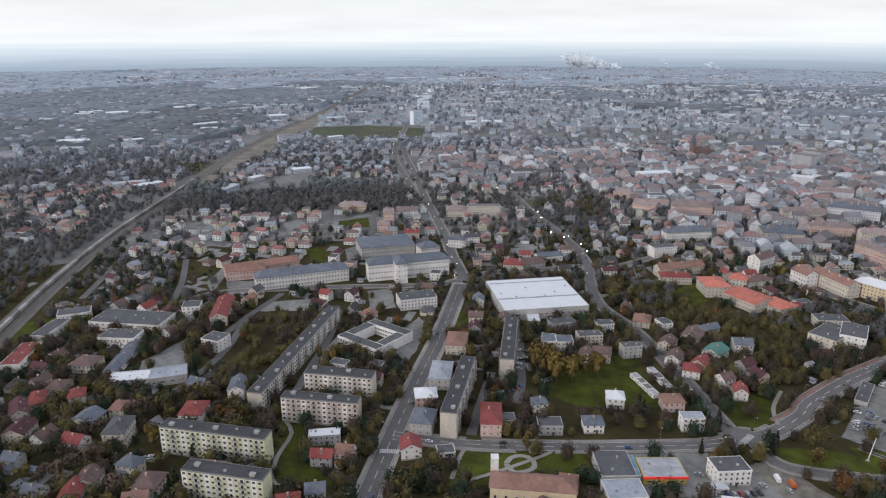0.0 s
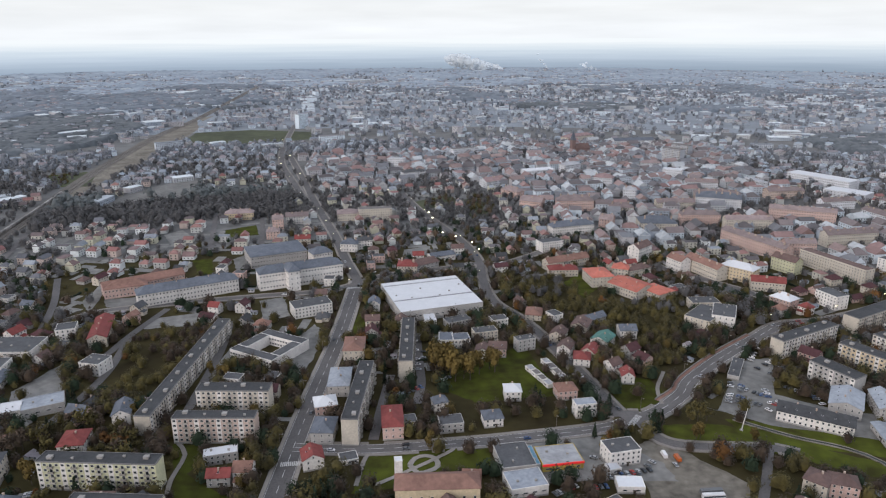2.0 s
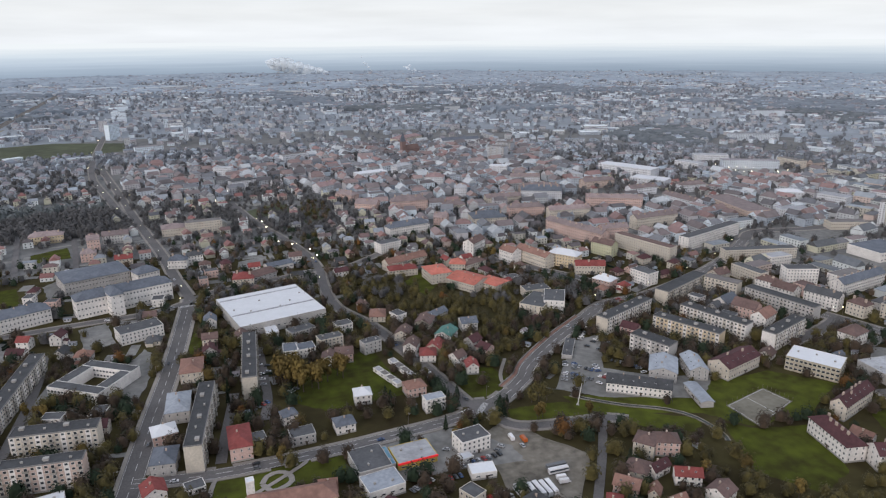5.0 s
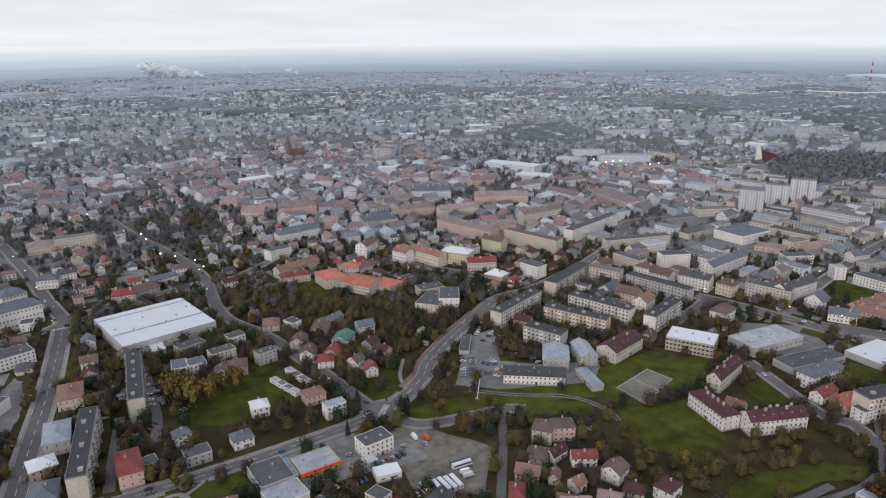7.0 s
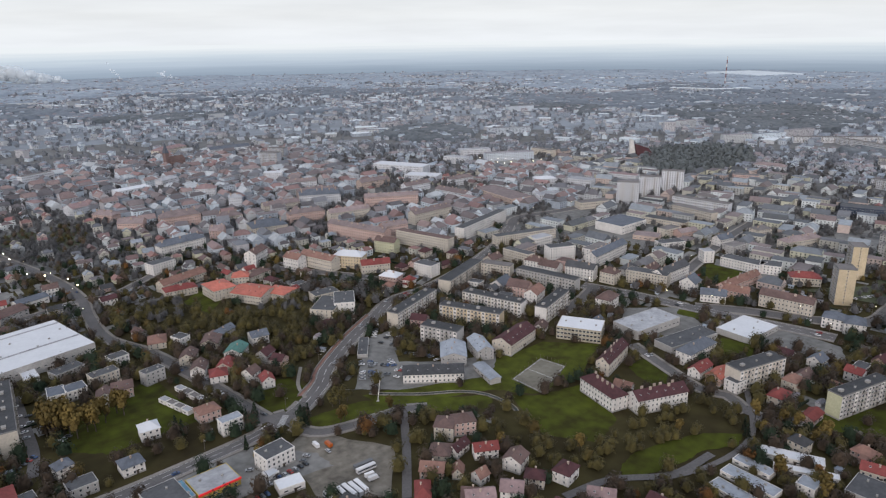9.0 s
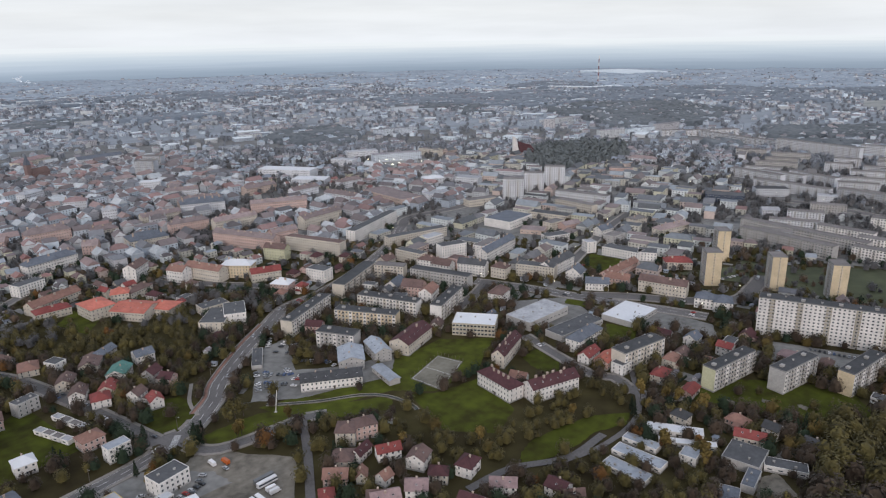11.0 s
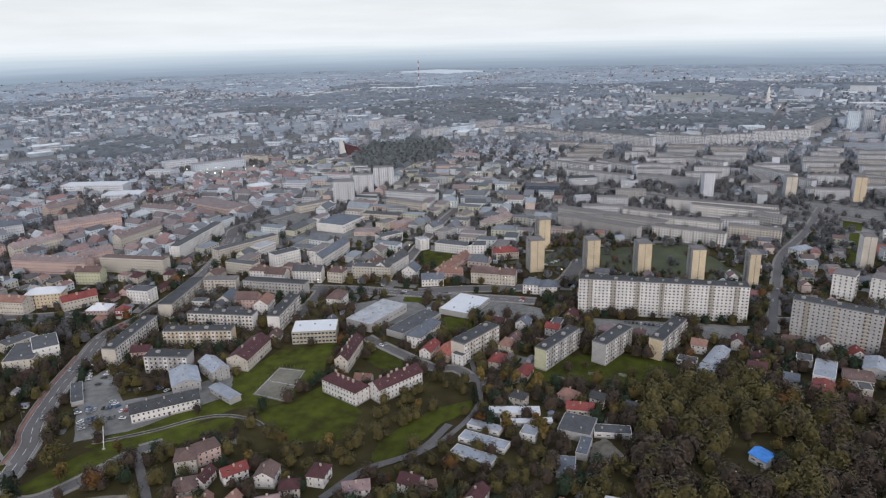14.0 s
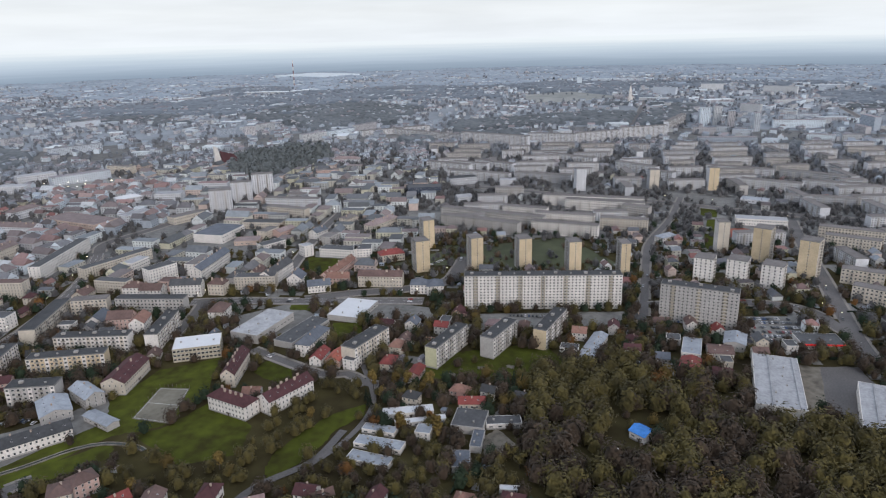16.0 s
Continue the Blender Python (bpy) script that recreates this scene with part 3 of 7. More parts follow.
    if kind == "house" and not near and form != "flat" and reach0 < 620 and rng.random() < 0.75:
        g, q = Geo(), Geo()
        w, d, z, u = rng.uniform(3, 5), rng.uniform(2.5, 4), min(3.0, h - 0.4), rng.choice((-1, 1)) * a * 0.3
        g.box(u - w / 2, u + w / 2, -b - d, -b, -0.5, z, bottom=False)
        q.face([(u - w / 2 - 0.3, -b - d - 0.3, z), (u + w / 2 + 0.3, -b - d - 0.3, z), (u + w / 2 + 0.3, -b - 0.02, z + 0.9), (u - w / 2 - 0.3, -b - 0.02, z + 0.9)])
        q.face([(u - w / 2 - 0.3, -b - d - 0.3, z - 0.15), (u - w / 2 - 0.3, -b - 0.02, z + 0.75), (u + w / 2 + 0.3, -b - 0.02, z + 0.75), (u + w / 2 + 0.3, -b - d - 0.3, z - 0.15)])
        q.face([(u - w / 2 - 0.3, -b - d - 0.3, z - 0.15), (u + w / 2 + 0.3, -b - d - 0.3, z - 0.15), (u + w / 2 + 0.3, -b - d - 0.3, z), (u - w / 2 - 0.3, -b - d - 0.3, z)])
        annex = part("annex", g, MATS["plaster_" + wall], root, "low annex built against the house")
        part("annex_roof", q, MATS["roofing_" + roof], annex)
    # things on the roof
    if form == "flat" and (flats or L > 14) and (near or reach0 < 560):
        n = max(2, int(L / 11))
        for k in range(n):
            u = -a + L * (k + 0.5) / n + rng.uniform(-1, 1)
            v = rng.uniform(-b * 0.4, b * 0.4)
            g = Geo()
            if flats and k % 2 == 0:
                g.box(u - 1.3, u + 1.3, v - 1.1, v + 1.1, h, h + 1.3)
                g.box(u - 1.45, u + 1.45, v - 1.25, v + 1.25, h + 1.3, h + 1.42)
                part("roof_hatch", g, M_CONCRETE, top)
            else:
                g.box(u - 0.6, u + 0.6, v - 0.4, v + 0.4, h, h + 0.9)
                g.box(u - 0.7, u + 0.7, v - 0.5, v + 0.5, h + 0.9, h + 1.0)
                part("vent", g, M_CONCRETE, top)
    elif form != "flat" and kind not in ("garage", "shed", "church") and (near or reach0 < 560):
        n = chimneys if chimneys > 1 else max(1, int(L / 12))
        for k in range(n):
            u, v = -a * 0.75 + L * 0.75 * (k + 0.5) / n, rng.choice((-1, 1)) * min(1.2, b * 0.25)
            z = h + rise * (1 - abs(v) / b)
            g = Geo()
            c, t = (0.8, 1.9) if chimneys > 1 else (0.45, 1.3)
            g.box(u - c, u + c, v - 0.4, v + 0.4, z - 1.2, z + t)
            g.box(u - c - 0.07, u + c + 0.07, v - 0.47, v + 0.47, z + t, z + t + 0.12)
            part("chimney", g, M_BRICK, top)
        if near and form == "gable" and L > 9:
            for k in range(int(L / 6)):
                u = -a + L * (k + 0.5) / int(L / 6)
                z = h + rise * 0.45
                nz, ny = b, -rise
                g = Geo()
                for lift, s in ((0.32, 0.5), (0.36, 0.42)):
                    c = [(u - s, -b * 0.55 - s * 0.8, 0), (u + s, -b * 0.55 - s * 0.8, 0), (u + s, -b * 0.55 + s * 0.8, 0), (u - s, -b * 0.55 + s * 0.8, 0)]
                    g.face([(p[0], p[1], h + rise * (1 - abs(p[1]) / b) + lift) for p in c], 0 if s > 0.45 else 1)
                part("skylight", g, [M_FRAME, M_GLASS], top)
    if kind == "warehouse":
        for k, v in enumerate((-0.15, 0.38)):
            g = Geo()
            g.box(-a + 1, a - 1, b * v * 2 - 0.5, b * v * 2 + 0.5, h, h + 0.7)
            part("roof_ridge", g, MATS["roofing_ash"], top)
    # windows
    hall = kind in ("hall", "warehouse", "supermarket", "shed", "garage", "carport", "kiosk", "sports_hall", "fuel_station", "church", "bell_tower")
    step = 4.5 if hall else (3.0 if flats else 2.7)
    ww, wh = (2.4, 1.0) if hall else ((1.75, 1.5) if flats else (1.25, 1.5))
    low = 1.2 if flats else 0.5
    sh = (h - low) / max(storeys, 1)
    if flats and storeys > 9:
        ww, wh = 1.5, 1.3
    if wall == "khaki":
        step, ww, wh = 2.6, 2.2, 1.6
    if kind == "church":
        ww, wh, step, storeys, sh = 1.4, 4.5, 5.0, 1, 8
    cols = max(1, int((L - 1.2) / step))
    rest, bal, count = Geo(), Geo(), 0
    single = None
    reach = math.hypot(x, y)
    pane_into = window_into if reach < 480 else far_window
    for side in ((-1, 1) if reach < 520 else (-1,)):
        for i in range(storeys):
            z = low + i * sh + (sh - wh) * 0.45
            if kind in ("carport", "bell_tower"):
                continue
            for j in range(cols):
                u = -a + L * (j + 0.5) / cols
                bay = flats and not slab and cols > 4 and j % 4 == 2
                if bay:
                    zb = low + i * sh
                    y0, y1 = (-b - 1.15, -b) if side < 0 else (b, b + 1.15)
                    if near and side < 0 and cols < 30:
                        k = Geo()
                        balcony_into(k, u, y0, y1, zb, side, step)
                        part("balcony", k, [M_CONCRETE, M_BALCONY], root)
                    else:
                        balcony_into(bal, u, y0, y1, zb, side, step)
                tall = wh + 0.7 if bay else wh
                zz = z - 0.7 if bay else z
                if near and side < 0 and count < 56 and reach < 450 and not hall:
                    o = part("window", window_mesh(ww, tall), None, root)
                    o.location = (u, side * b, zz)
                    count += 1
                else:
                    pane_into(rest, u, side * b, zz, ww, tall, (1, 0) if side < 0 else (-1, 0), (0, side))
    if not flats and not hall or (flats and L < 26):
        for side in (-1, 1):
            n = 1 if end and storeys > 9 else max(1, int((W - 1.2) / (step + 0.6)))
            for i in range(storeys):
                for j in range(n):
                    pane_into(rest, side * a, -b + W * (j + 0.5) / n, low + i * sh + (sh - wh) * 0.45, ww * 0.8, wh, (0, side), (side, 0))
    if form == "gable" and rise > 2.4 and not hall:
        for side in (-1, 1):
            pane_into(rest, side * a, 0, h + 0.3, 1.1, 1.2, (0, side), (side, 0))
    if rest.f:
        part("glazing", rest, [M_FRAME, M_GLASS], root, "rows of white-framed windows", "stuff")
    if bal.f:
        part("balcony_stack", bal, [M_CONCRETE, M_BALCONY], root, "stacked concrete balconies", "stuff")
    if (not hall or near) and reach < (600 if near else 430):
        n = max(1, int(L / 18)) if flats else 1
        for k in range(n):
            g, u = Geo(), -a + L * (k + 0.5) / n + 1.5 * (L > 6)
            g.box(u - 0.6, u + 0.6, -b - 0.12, -b + 0.05, 0, 2.1)
            g.box(u - 1.0, u + 1.0, -b - 1.1, -b, 2.3, 2.45)
            part("door", g, M_BARK, root, "dark entrance door under a small canopy")
    if canopy:
        g = Geo()
        g.box(-a - 0.3, a + 0.3, -b - 0.5, -b + 0.1, h - 0.7, h + 0.45)
        part("fascia", g, M_SIGN, root, "bright red band along the eaves")
    return root


def court_building(x, y, rot, L, W, h, band):
    """A low white building round an open court, with parapets and three rows of windows."""
    root = base("school", x, y, rot, "low white flat-roofed school round an open court", "school")
    claim(x, y, rot, L, W, 2, 4)
    a, b = L / 2, W / 2
    for n, (x0, x1, y0, y1) in enumerate(((-a, a, -b, -b + band), (-a, a, b - band, b), (-a, -a + band, -b + band, b - band), (a - band, a, -b + band, b - band))):
        g = Geo()
        g.box(x0, x1, y0, y1, -0.5, h, bottom=False)
        part("wing", g, MATS["plaster_white"], root)
        g, u, v = Geo(), (x0 + x1) / 2, (y0 + y1) / 2
        flat_roof(g, x1 - x0 - 0.3 - 0.004 * n, y1 - y0 - 0.3, h + 0.05)
        g.v = [(p[0] + u, p[1] + v, p[2]) for p in g.v]
        part("roof", g, [MATS["roofing_grey"], MATS["plaster_white"]], root, "grey felt roof with a pale parapet")
        for k in range(int((x1 - x0) / 2.6)):
            for z in (1.0, 4.4):
                if n < 2:
                    o = part("window", window_mesh(1.8, 1.6), None, root)
                    o.location = (x0 + 1.3 + 2.6 * k, y0, z)
    return root


def balcony_into(g, u, y0, y1, z, side, step):
    w = step * 0.48
    g.box(u - w, u + w, y0, y1, z - 0.12, z + 0.05, 0)
    front = (y0, y0 + 0.08) if side < 0 else (y1 - 0.08, y1)
    g.box(u - w, u + w, front[0], front[1], z + 0.05, z + 1.05, 1)
    for s in (-1, 1):
        c = u + s * (w - 0.04)
        g.box(c - 0.04, c + 0.04, y0 + 0.08 if side < 0 else y0, y1 if side < 0 else y1 - 0.08, z + 0.05, z + 1.0, 1)


# streets
street([(-66, 265), (-64, 285), (-59, 347), (-53, 409), (-45, 482), (-38, 577), (-36, 615)], 12, lanes=True)
street([(-36, 615), (-52, 684), (-66, 757), (-87, 846), (-113, 957), (-144, 1100), (-194, 1320)], 9)
street([(-59, 341), (-38, 338), (-9, 336), (38, 338), (79, 342), (117, 347), (140, 355)], 9, lanes=True)
street([(140, 355), (157, 362), (183, 384), (194, 399), (233, 433), (272, 461), (304, 483), (349, 490), (418, 516), (490, 555), (555, 603)], 11, lanes=True)
street([(555, 603), (592, 627), (665, 617), (775, 613)], 12)
street([(141, 356), (134, 363), (125, 411), (117, 450), (103, 506), (84, 553), (82, 609), (85, 658), (79, 715), (63, 780), (36, 871), (12, 986)], 8)
street([(110, 377), (131, 363), (146, 360)], 9)
street([(143, 352), (146, 337), (154, 328), (169, 324), (194, 321), (209, 319), (219, 313)], 7)
street([(205, 319), (185, 286), (159, 247)], 5)
street([(462, 404), (477, 364), (489, 319), (501, 274), (514, 234), (522, 204)], 13, lanes=True)
street([(497, 308), (521, 275), (546, 230), (576, 201), (611, 201), (653, 206)], 13)
street([(390, 367), (435, 380), (472, 396)], 9)
street([(394, 293), (383, 259), (373, 221), (379, 206), (370, 187), (373, 175), (382, 164), (398, 161)], 7)
street([(527, 352), (614, 380), (712, 408), (790, 425)], 9)
street([(-134, 525), (-129, 467), (-130, 381)], 6)
street([(-35, 607), (-65, 589), (-126, 580), (-196, 568), (-253, 552), (-278, 517)], 7)
street([(-217, 440), (-210, 471), (-205, 504), (-193, 557)], 6)
street([(-213, 360), (-204, 396), (-199, 442), (-205, 504)], 6)
street([(11, 383), (15, 409), (15, 442), (15, 490)], 6)
street([(-15, 345), (-12, 371), (-5, 423)], 6)
street([(541, 18), (674, 25), (754, 26), (859, 9), (988, -2)], 7)
street([(567, 15), (593, -53), (591, -105), (549, -131)], 12)
street([(502, -138), (550, -135), (667, -133), (796, -130), (894, -130)], 12)
street([(968, 156), (954, 38), (931, -69), (917, -164), (915, -235)], 14)
street([(986, 571), (986, 429), (989, 289), (968, 156)], 14)
street([(222, 199), (251, 194), (280, 177), (313, 175)], 5)
street([(399, 205), (357, 176), (330, 168), (298, 170), (273, 178)], 3.6)
zebra(-58, 325, 2, 13)
zebra(154, 355, -41, 8)
zebra(140, 353, 49, 15)
zebra(-35, 595, 5, 20)
zebra(-51, 336, -70, 11)
street([(-363, 529), (-377, 591), (-393, 656), (-412, 741), (-428, 804)], 6)
street([(-195, 709), (-210, 782), (-229, 880)], 6)
street([(-145, 728), (-154, 787), (-168, 863)], 6)
street([(-278, 517), (-295, 577), (-321, 643)], 6)
street([(-36, 612), (-4, 630), (40, 641), (85, 658)], 7)
street([(88, 655), (107, 653), (131, 669), (158, 692)], 7)
street([(120, 617), (163, 616), (186, 636)], 6)
street([(257, 637), (286, 595), (314, 555), (330, 518)], 8)
street([(423, 862), (490, 852), (575, 831), (651, 803)], 7)


# grass, yards and parking
patch('lawn', [(147, 413), (167, 403), (174, 373), (154, 361), (133, 371)])
patch('lawn', [(70, 446), (93, 466), (104, 387), (48, 383), (28, 402), (42, 444)])
patch('lawn', [(293, 337), (345, 338), (375, 308), (330, 285), (285, 283), (266, 305), (201, 329), (195, 352), (278, 326)])
patch('lawn', [(271, 292), (287, 280), (318, 274), (302, 232), (273, 220), (254, 246)])
patch('lawn', [(361, 271), (388, 273), (378, 237), (350, 239)])
patch('lawn', [(191, 346), (264, 298), (248, 290), (199, 318), (150, 328), (155, 348)])
patch('court', [(286, 308), (324, 319), (329, 299), (288, 282)])
patch('gravel', [(153, 253), (180, 289), (146, 335), (131, 328), (123, 275)])
patch('asphalt', [(187, 368), (195, 361), (243, 426), (266, 428), (241, 378), (271, 354), (305, 345), (279, 320), (218, 343)])
patch('lawn', [(-18, 329), (51, 335), (48, 309), (-25, 297)])
patch('asphalt', [(70, 339), (115, 341), (104, 300), (54, 296)])
patch('asphalt', [(141, 312), (115, 340), (98, 299), (143, 295)])
patch('lawn', [(-128, 351), (-105, 344), (-112, 321), (-80, 293), (-111, 291), (-119, 320)])
patch('lawn', [(384, 172), (431, 147), (467, 87), (441, 65), (407, 86), (392, 134)])
patch('lawn', [(608, 369), (609, 332), (556, 323), (559, 341)])
patch('meadow', [(606, 273), (678, 230), (753, 119), (667, 48), (635, 99), (623, 211)])
patch('lawn', [(869, -34), (890, -60), (753, -52), (747, -30)])
patch('track', [(836, -58), (853, -96), (813, -93), (799, -57)])
patch('asphalt', [(562, -56), (576, -103), (518, -96), (509, -57)])
patch('tarmac', [(481, -98), (490, -127), (452, -135), (408, -126), (412, -98)])
patch('gravel', [(482, -88), (482, -102), (412, -98), (418, -85)])
patch('gravel', [(330, 95), (342, 88), (328, 72), (316, 75), (314, 89)])
patch('lawn', [(155, 593), (176, 617), (187, 582), (165, 554)])
patch('meadow', [(97, 939), (134, 959), (136, 864), (96, 820)])
patch('lawn', [(-573, 1169), (-508, 1202), (-471, 1098), (-517, 1070)])
patch('lawn', [(-466, 1610), (-292, 1664), (-256, 1532), (-411, 1485)])
patch('lawn', [(-378, 448), (-382, 472), (-361, 491), (-354, 469), (-353, 438)])
patch('gravel', [(-465, 904), (-476, 1188), (-511, 1648), (-510, 2045), (-540, 1997), (-550, 1555), (-487, 1112)])
patch('asphalt', [(-251, 419), (-236, 458), (-215, 413), (-234, 380)])

# slab blocks
building(-152, 314, -7, 61.7, 9.3, 16.5, 'apartment_block', 5, 'lime', near=True)
building(-132, 279, -7, 43.2, 9.5, 16.5, 'apartment_block', 5, 'lime', near=True)
building(-140, 431, 84, 142.0, 9.6, 12.5, 'apartment_block', 4, 'cream', near=True)
building(-100, 385, -5, 44.1, 10.7, 16, 'apartment_block', 5, 'cream', near=True)
building(-104, 353, -4, 46.6, 8.5, 16, 'apartment_block', 5, 'salmon', near=True)
building(-24, 376, 84, 72.0, 9.4, 17, 'apartment_block', 5, 'cream', near=True)
building(7, 448, 87, 72.4, 9.2, 16, 'apartment_block', 5, 'cream', near=True)
building(298, 443, 24, 61.9, 10.3, 13.5, 'apartment_block', 4, 'white', end='cream', near=True)
building(285, 385, -65, 31.1, 12.0, 13.5, 'apartment_block', 4, 'grey', near=True)
building(326, 400, -62, 52.3, 11.0, 13.5, 'apartment_block', 4, 'ochre', near=True)
building(358, 409, -69, 55.4, 11.0, 13.5, 'apartment_block', 4, 'white', near=True)
building(391, 373, 21, 47.6, 10.2, 14, 'apartment_block', 4, 'white', near=True)
building(379, 480, 25, 67.3, 12.4, 13.5, 'apartment_block', 4, 'cream')
building(418, 473, -63, 29.6, 11.0, 13.5, 'apartment_block', 4, 'cream')
building(435, 422, -74, 60.3, 11.0, 13.5, 'apartment_block', 4, 'grey')
building(410, 206, 349, 42.1, 12.3, 15, 'apartment_block', 4, 'cream', near=True)
building(427, 149, 350, 46.9, 9.3, 16, 'apartment_block', 5, 'grey', end='lime', near=True)
building(450, 116, 348, 39.3, 10.9, 16, 'apartment_block', 5, 'grey', near=True)
building(478, 83, 351, 46.7, 10.0, 16, 'apartment_block', 5, 'grey', end='ochre', near=True)
building(539, 102, -73, 131.7, 12.0, 30, 'apartment_block', 11, 'white', near=True)
building(539, -23, -97, 58.1, 12.0, 31, 'apartment_block', 11, 'grey')

# point towers
building(602, 237, 39, 16.5, 14.0, 32, 'apartment_block', 11, 'grey', end='ochre')
building(626, 188, 35, 16.5, 12.4, 32, 'apartment_block', 11, 'grey', end='ochre')
building(636, 141, 31, 16.5, 12.8, 32, 'apartment_block', 11, 'grey', end='ochre')
building(638, 92, 26, 16.5, 11.9, 32, 'apartment_block', 11, 'grey', end='ochre')
building(645, 45, 22, 16.5, 9.0, 32, 'apartment_block', 11, 'grey', end='ochre')
building(678, 259, 39, 16.5, 12.5, 32, 'apartment_block', 11, 'grey', end='ochre')
building(744, -46, 14, 14.5, 11.5, 33, 'apartment_block', 11, 'white', end='cream')
building(721, -84, -19, 17.5, 16.4, 35, 'apartment_block', 12, 'cream', end='ochre')
building(683, -121, -22, 18.5, 16.2, 36, 'apartment_block', 12, 'cream', end='ochre')
building(650, -29, -11, 18.5, 16.9, 22, 'apartment_block', 7, 'white')
building(652, -58, -13, 18.5, 17.6, 22, 'apartment_block', 7, 'white')
building(644, -87, -16, 18.5, 18.0, 22, 'apartment_block', 7, 'white')
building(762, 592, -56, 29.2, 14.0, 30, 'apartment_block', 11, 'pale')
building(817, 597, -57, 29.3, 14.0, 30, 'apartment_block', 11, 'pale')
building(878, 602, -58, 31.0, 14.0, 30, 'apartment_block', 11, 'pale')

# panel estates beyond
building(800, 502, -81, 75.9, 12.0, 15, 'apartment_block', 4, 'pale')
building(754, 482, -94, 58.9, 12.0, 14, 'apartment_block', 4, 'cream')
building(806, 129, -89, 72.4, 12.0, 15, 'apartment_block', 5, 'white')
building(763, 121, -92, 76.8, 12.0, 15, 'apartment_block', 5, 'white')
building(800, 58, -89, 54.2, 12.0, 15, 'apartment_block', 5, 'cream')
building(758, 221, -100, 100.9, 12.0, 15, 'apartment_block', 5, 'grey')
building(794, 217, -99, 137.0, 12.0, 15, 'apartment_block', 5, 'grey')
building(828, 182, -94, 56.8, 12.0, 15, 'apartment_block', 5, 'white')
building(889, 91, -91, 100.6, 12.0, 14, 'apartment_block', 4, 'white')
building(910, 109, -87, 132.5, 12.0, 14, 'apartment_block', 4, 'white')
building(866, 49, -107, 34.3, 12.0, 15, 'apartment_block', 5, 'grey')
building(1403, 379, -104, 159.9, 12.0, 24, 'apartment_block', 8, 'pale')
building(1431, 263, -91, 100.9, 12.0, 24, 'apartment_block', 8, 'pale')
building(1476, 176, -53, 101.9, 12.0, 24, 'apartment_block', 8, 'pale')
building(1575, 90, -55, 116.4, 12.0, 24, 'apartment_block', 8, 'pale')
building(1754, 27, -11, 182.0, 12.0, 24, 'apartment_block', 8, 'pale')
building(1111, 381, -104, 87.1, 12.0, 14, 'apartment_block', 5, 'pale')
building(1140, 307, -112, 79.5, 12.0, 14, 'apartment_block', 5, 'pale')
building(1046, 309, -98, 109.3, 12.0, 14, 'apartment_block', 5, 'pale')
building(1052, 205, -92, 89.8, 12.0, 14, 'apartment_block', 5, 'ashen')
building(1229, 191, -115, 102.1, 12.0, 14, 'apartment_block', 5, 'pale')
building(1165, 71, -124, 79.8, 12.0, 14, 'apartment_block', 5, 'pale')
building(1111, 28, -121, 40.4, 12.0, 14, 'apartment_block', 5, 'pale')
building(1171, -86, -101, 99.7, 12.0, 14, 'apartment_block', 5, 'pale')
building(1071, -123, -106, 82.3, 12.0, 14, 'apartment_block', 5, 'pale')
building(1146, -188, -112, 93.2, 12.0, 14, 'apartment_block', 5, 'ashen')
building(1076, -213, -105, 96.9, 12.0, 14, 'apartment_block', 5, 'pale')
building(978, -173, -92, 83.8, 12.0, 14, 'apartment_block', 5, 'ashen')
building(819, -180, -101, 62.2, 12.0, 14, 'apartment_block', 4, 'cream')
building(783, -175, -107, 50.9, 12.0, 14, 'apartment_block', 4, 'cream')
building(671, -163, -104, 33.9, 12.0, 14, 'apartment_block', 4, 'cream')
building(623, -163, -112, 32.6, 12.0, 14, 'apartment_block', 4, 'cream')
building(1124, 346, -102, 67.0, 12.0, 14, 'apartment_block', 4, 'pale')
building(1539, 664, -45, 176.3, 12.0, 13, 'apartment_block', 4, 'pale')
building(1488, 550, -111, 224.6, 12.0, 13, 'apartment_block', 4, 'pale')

# old town blocks and public buildings
building(545, 1264, -53, 35.4, 16.0, 22, 'apartment_block', 7, 'ashen')
building(501, 1196, -52, 35.3, 16.0, 26, 'apartment_block', 8, 'ashen')
building(652, 990, -61, 95.9, 30.0, 14, 'office', 4, 'pale', roof='white')
building(644, 914, -56, 55.8, 30.0, 8, 'hall', 2, 'pale', roof='white')
building(376, 328, -57, 33.5, 22.0, 10, 'office', 3, 'khaki', roof='white', near=True)
building(702, 485, -79, 51.6, 16.0, 8, 'office', 2, 'cream', roof='grey')
building(622, 338, -85, 39.7, 16.0, 9, 'school', 3, 'white', roof='grey')
building(631, 315, -66, 19.2, 18.0, 9, 'school', 3, 'white', roof='grey')
building(428, 306, 357, 49.1, 24.9, 7, 'supermarket', 1, 'grey', roof='ash')
building(481, 252, 1, 39.7, 28.4, 4.5, 'supermarket', 1, 'grey', roof='white')
building(428, 270, 354, 49.6, 16.9, 5, 'hall', 1, 'grey', roof='grey')
building(29, 554, 14, 70.5, 69.9, 9, 'warehouse', 1, 'grey', roof='white', near=True)
building(-71, 540, 21, 31.5, 18.0, 9, 'office', 3, 'white', roof='grey')
building(-89, 615, 20, 77.2, 18.0, 16, 'palace', 3, 'white', form='hip', rise=5, roof='slate', near=True)
building(-95, 602, 23, 10.2, 22.0, 19, 'palace', 4, 'white', form='hip', rise=4, roof='slate')
building(-183, 585, 25, 84.3, 16.0, 12, 'school', 3, 'white', form='hip', rise=5, roof='slate', near=True)
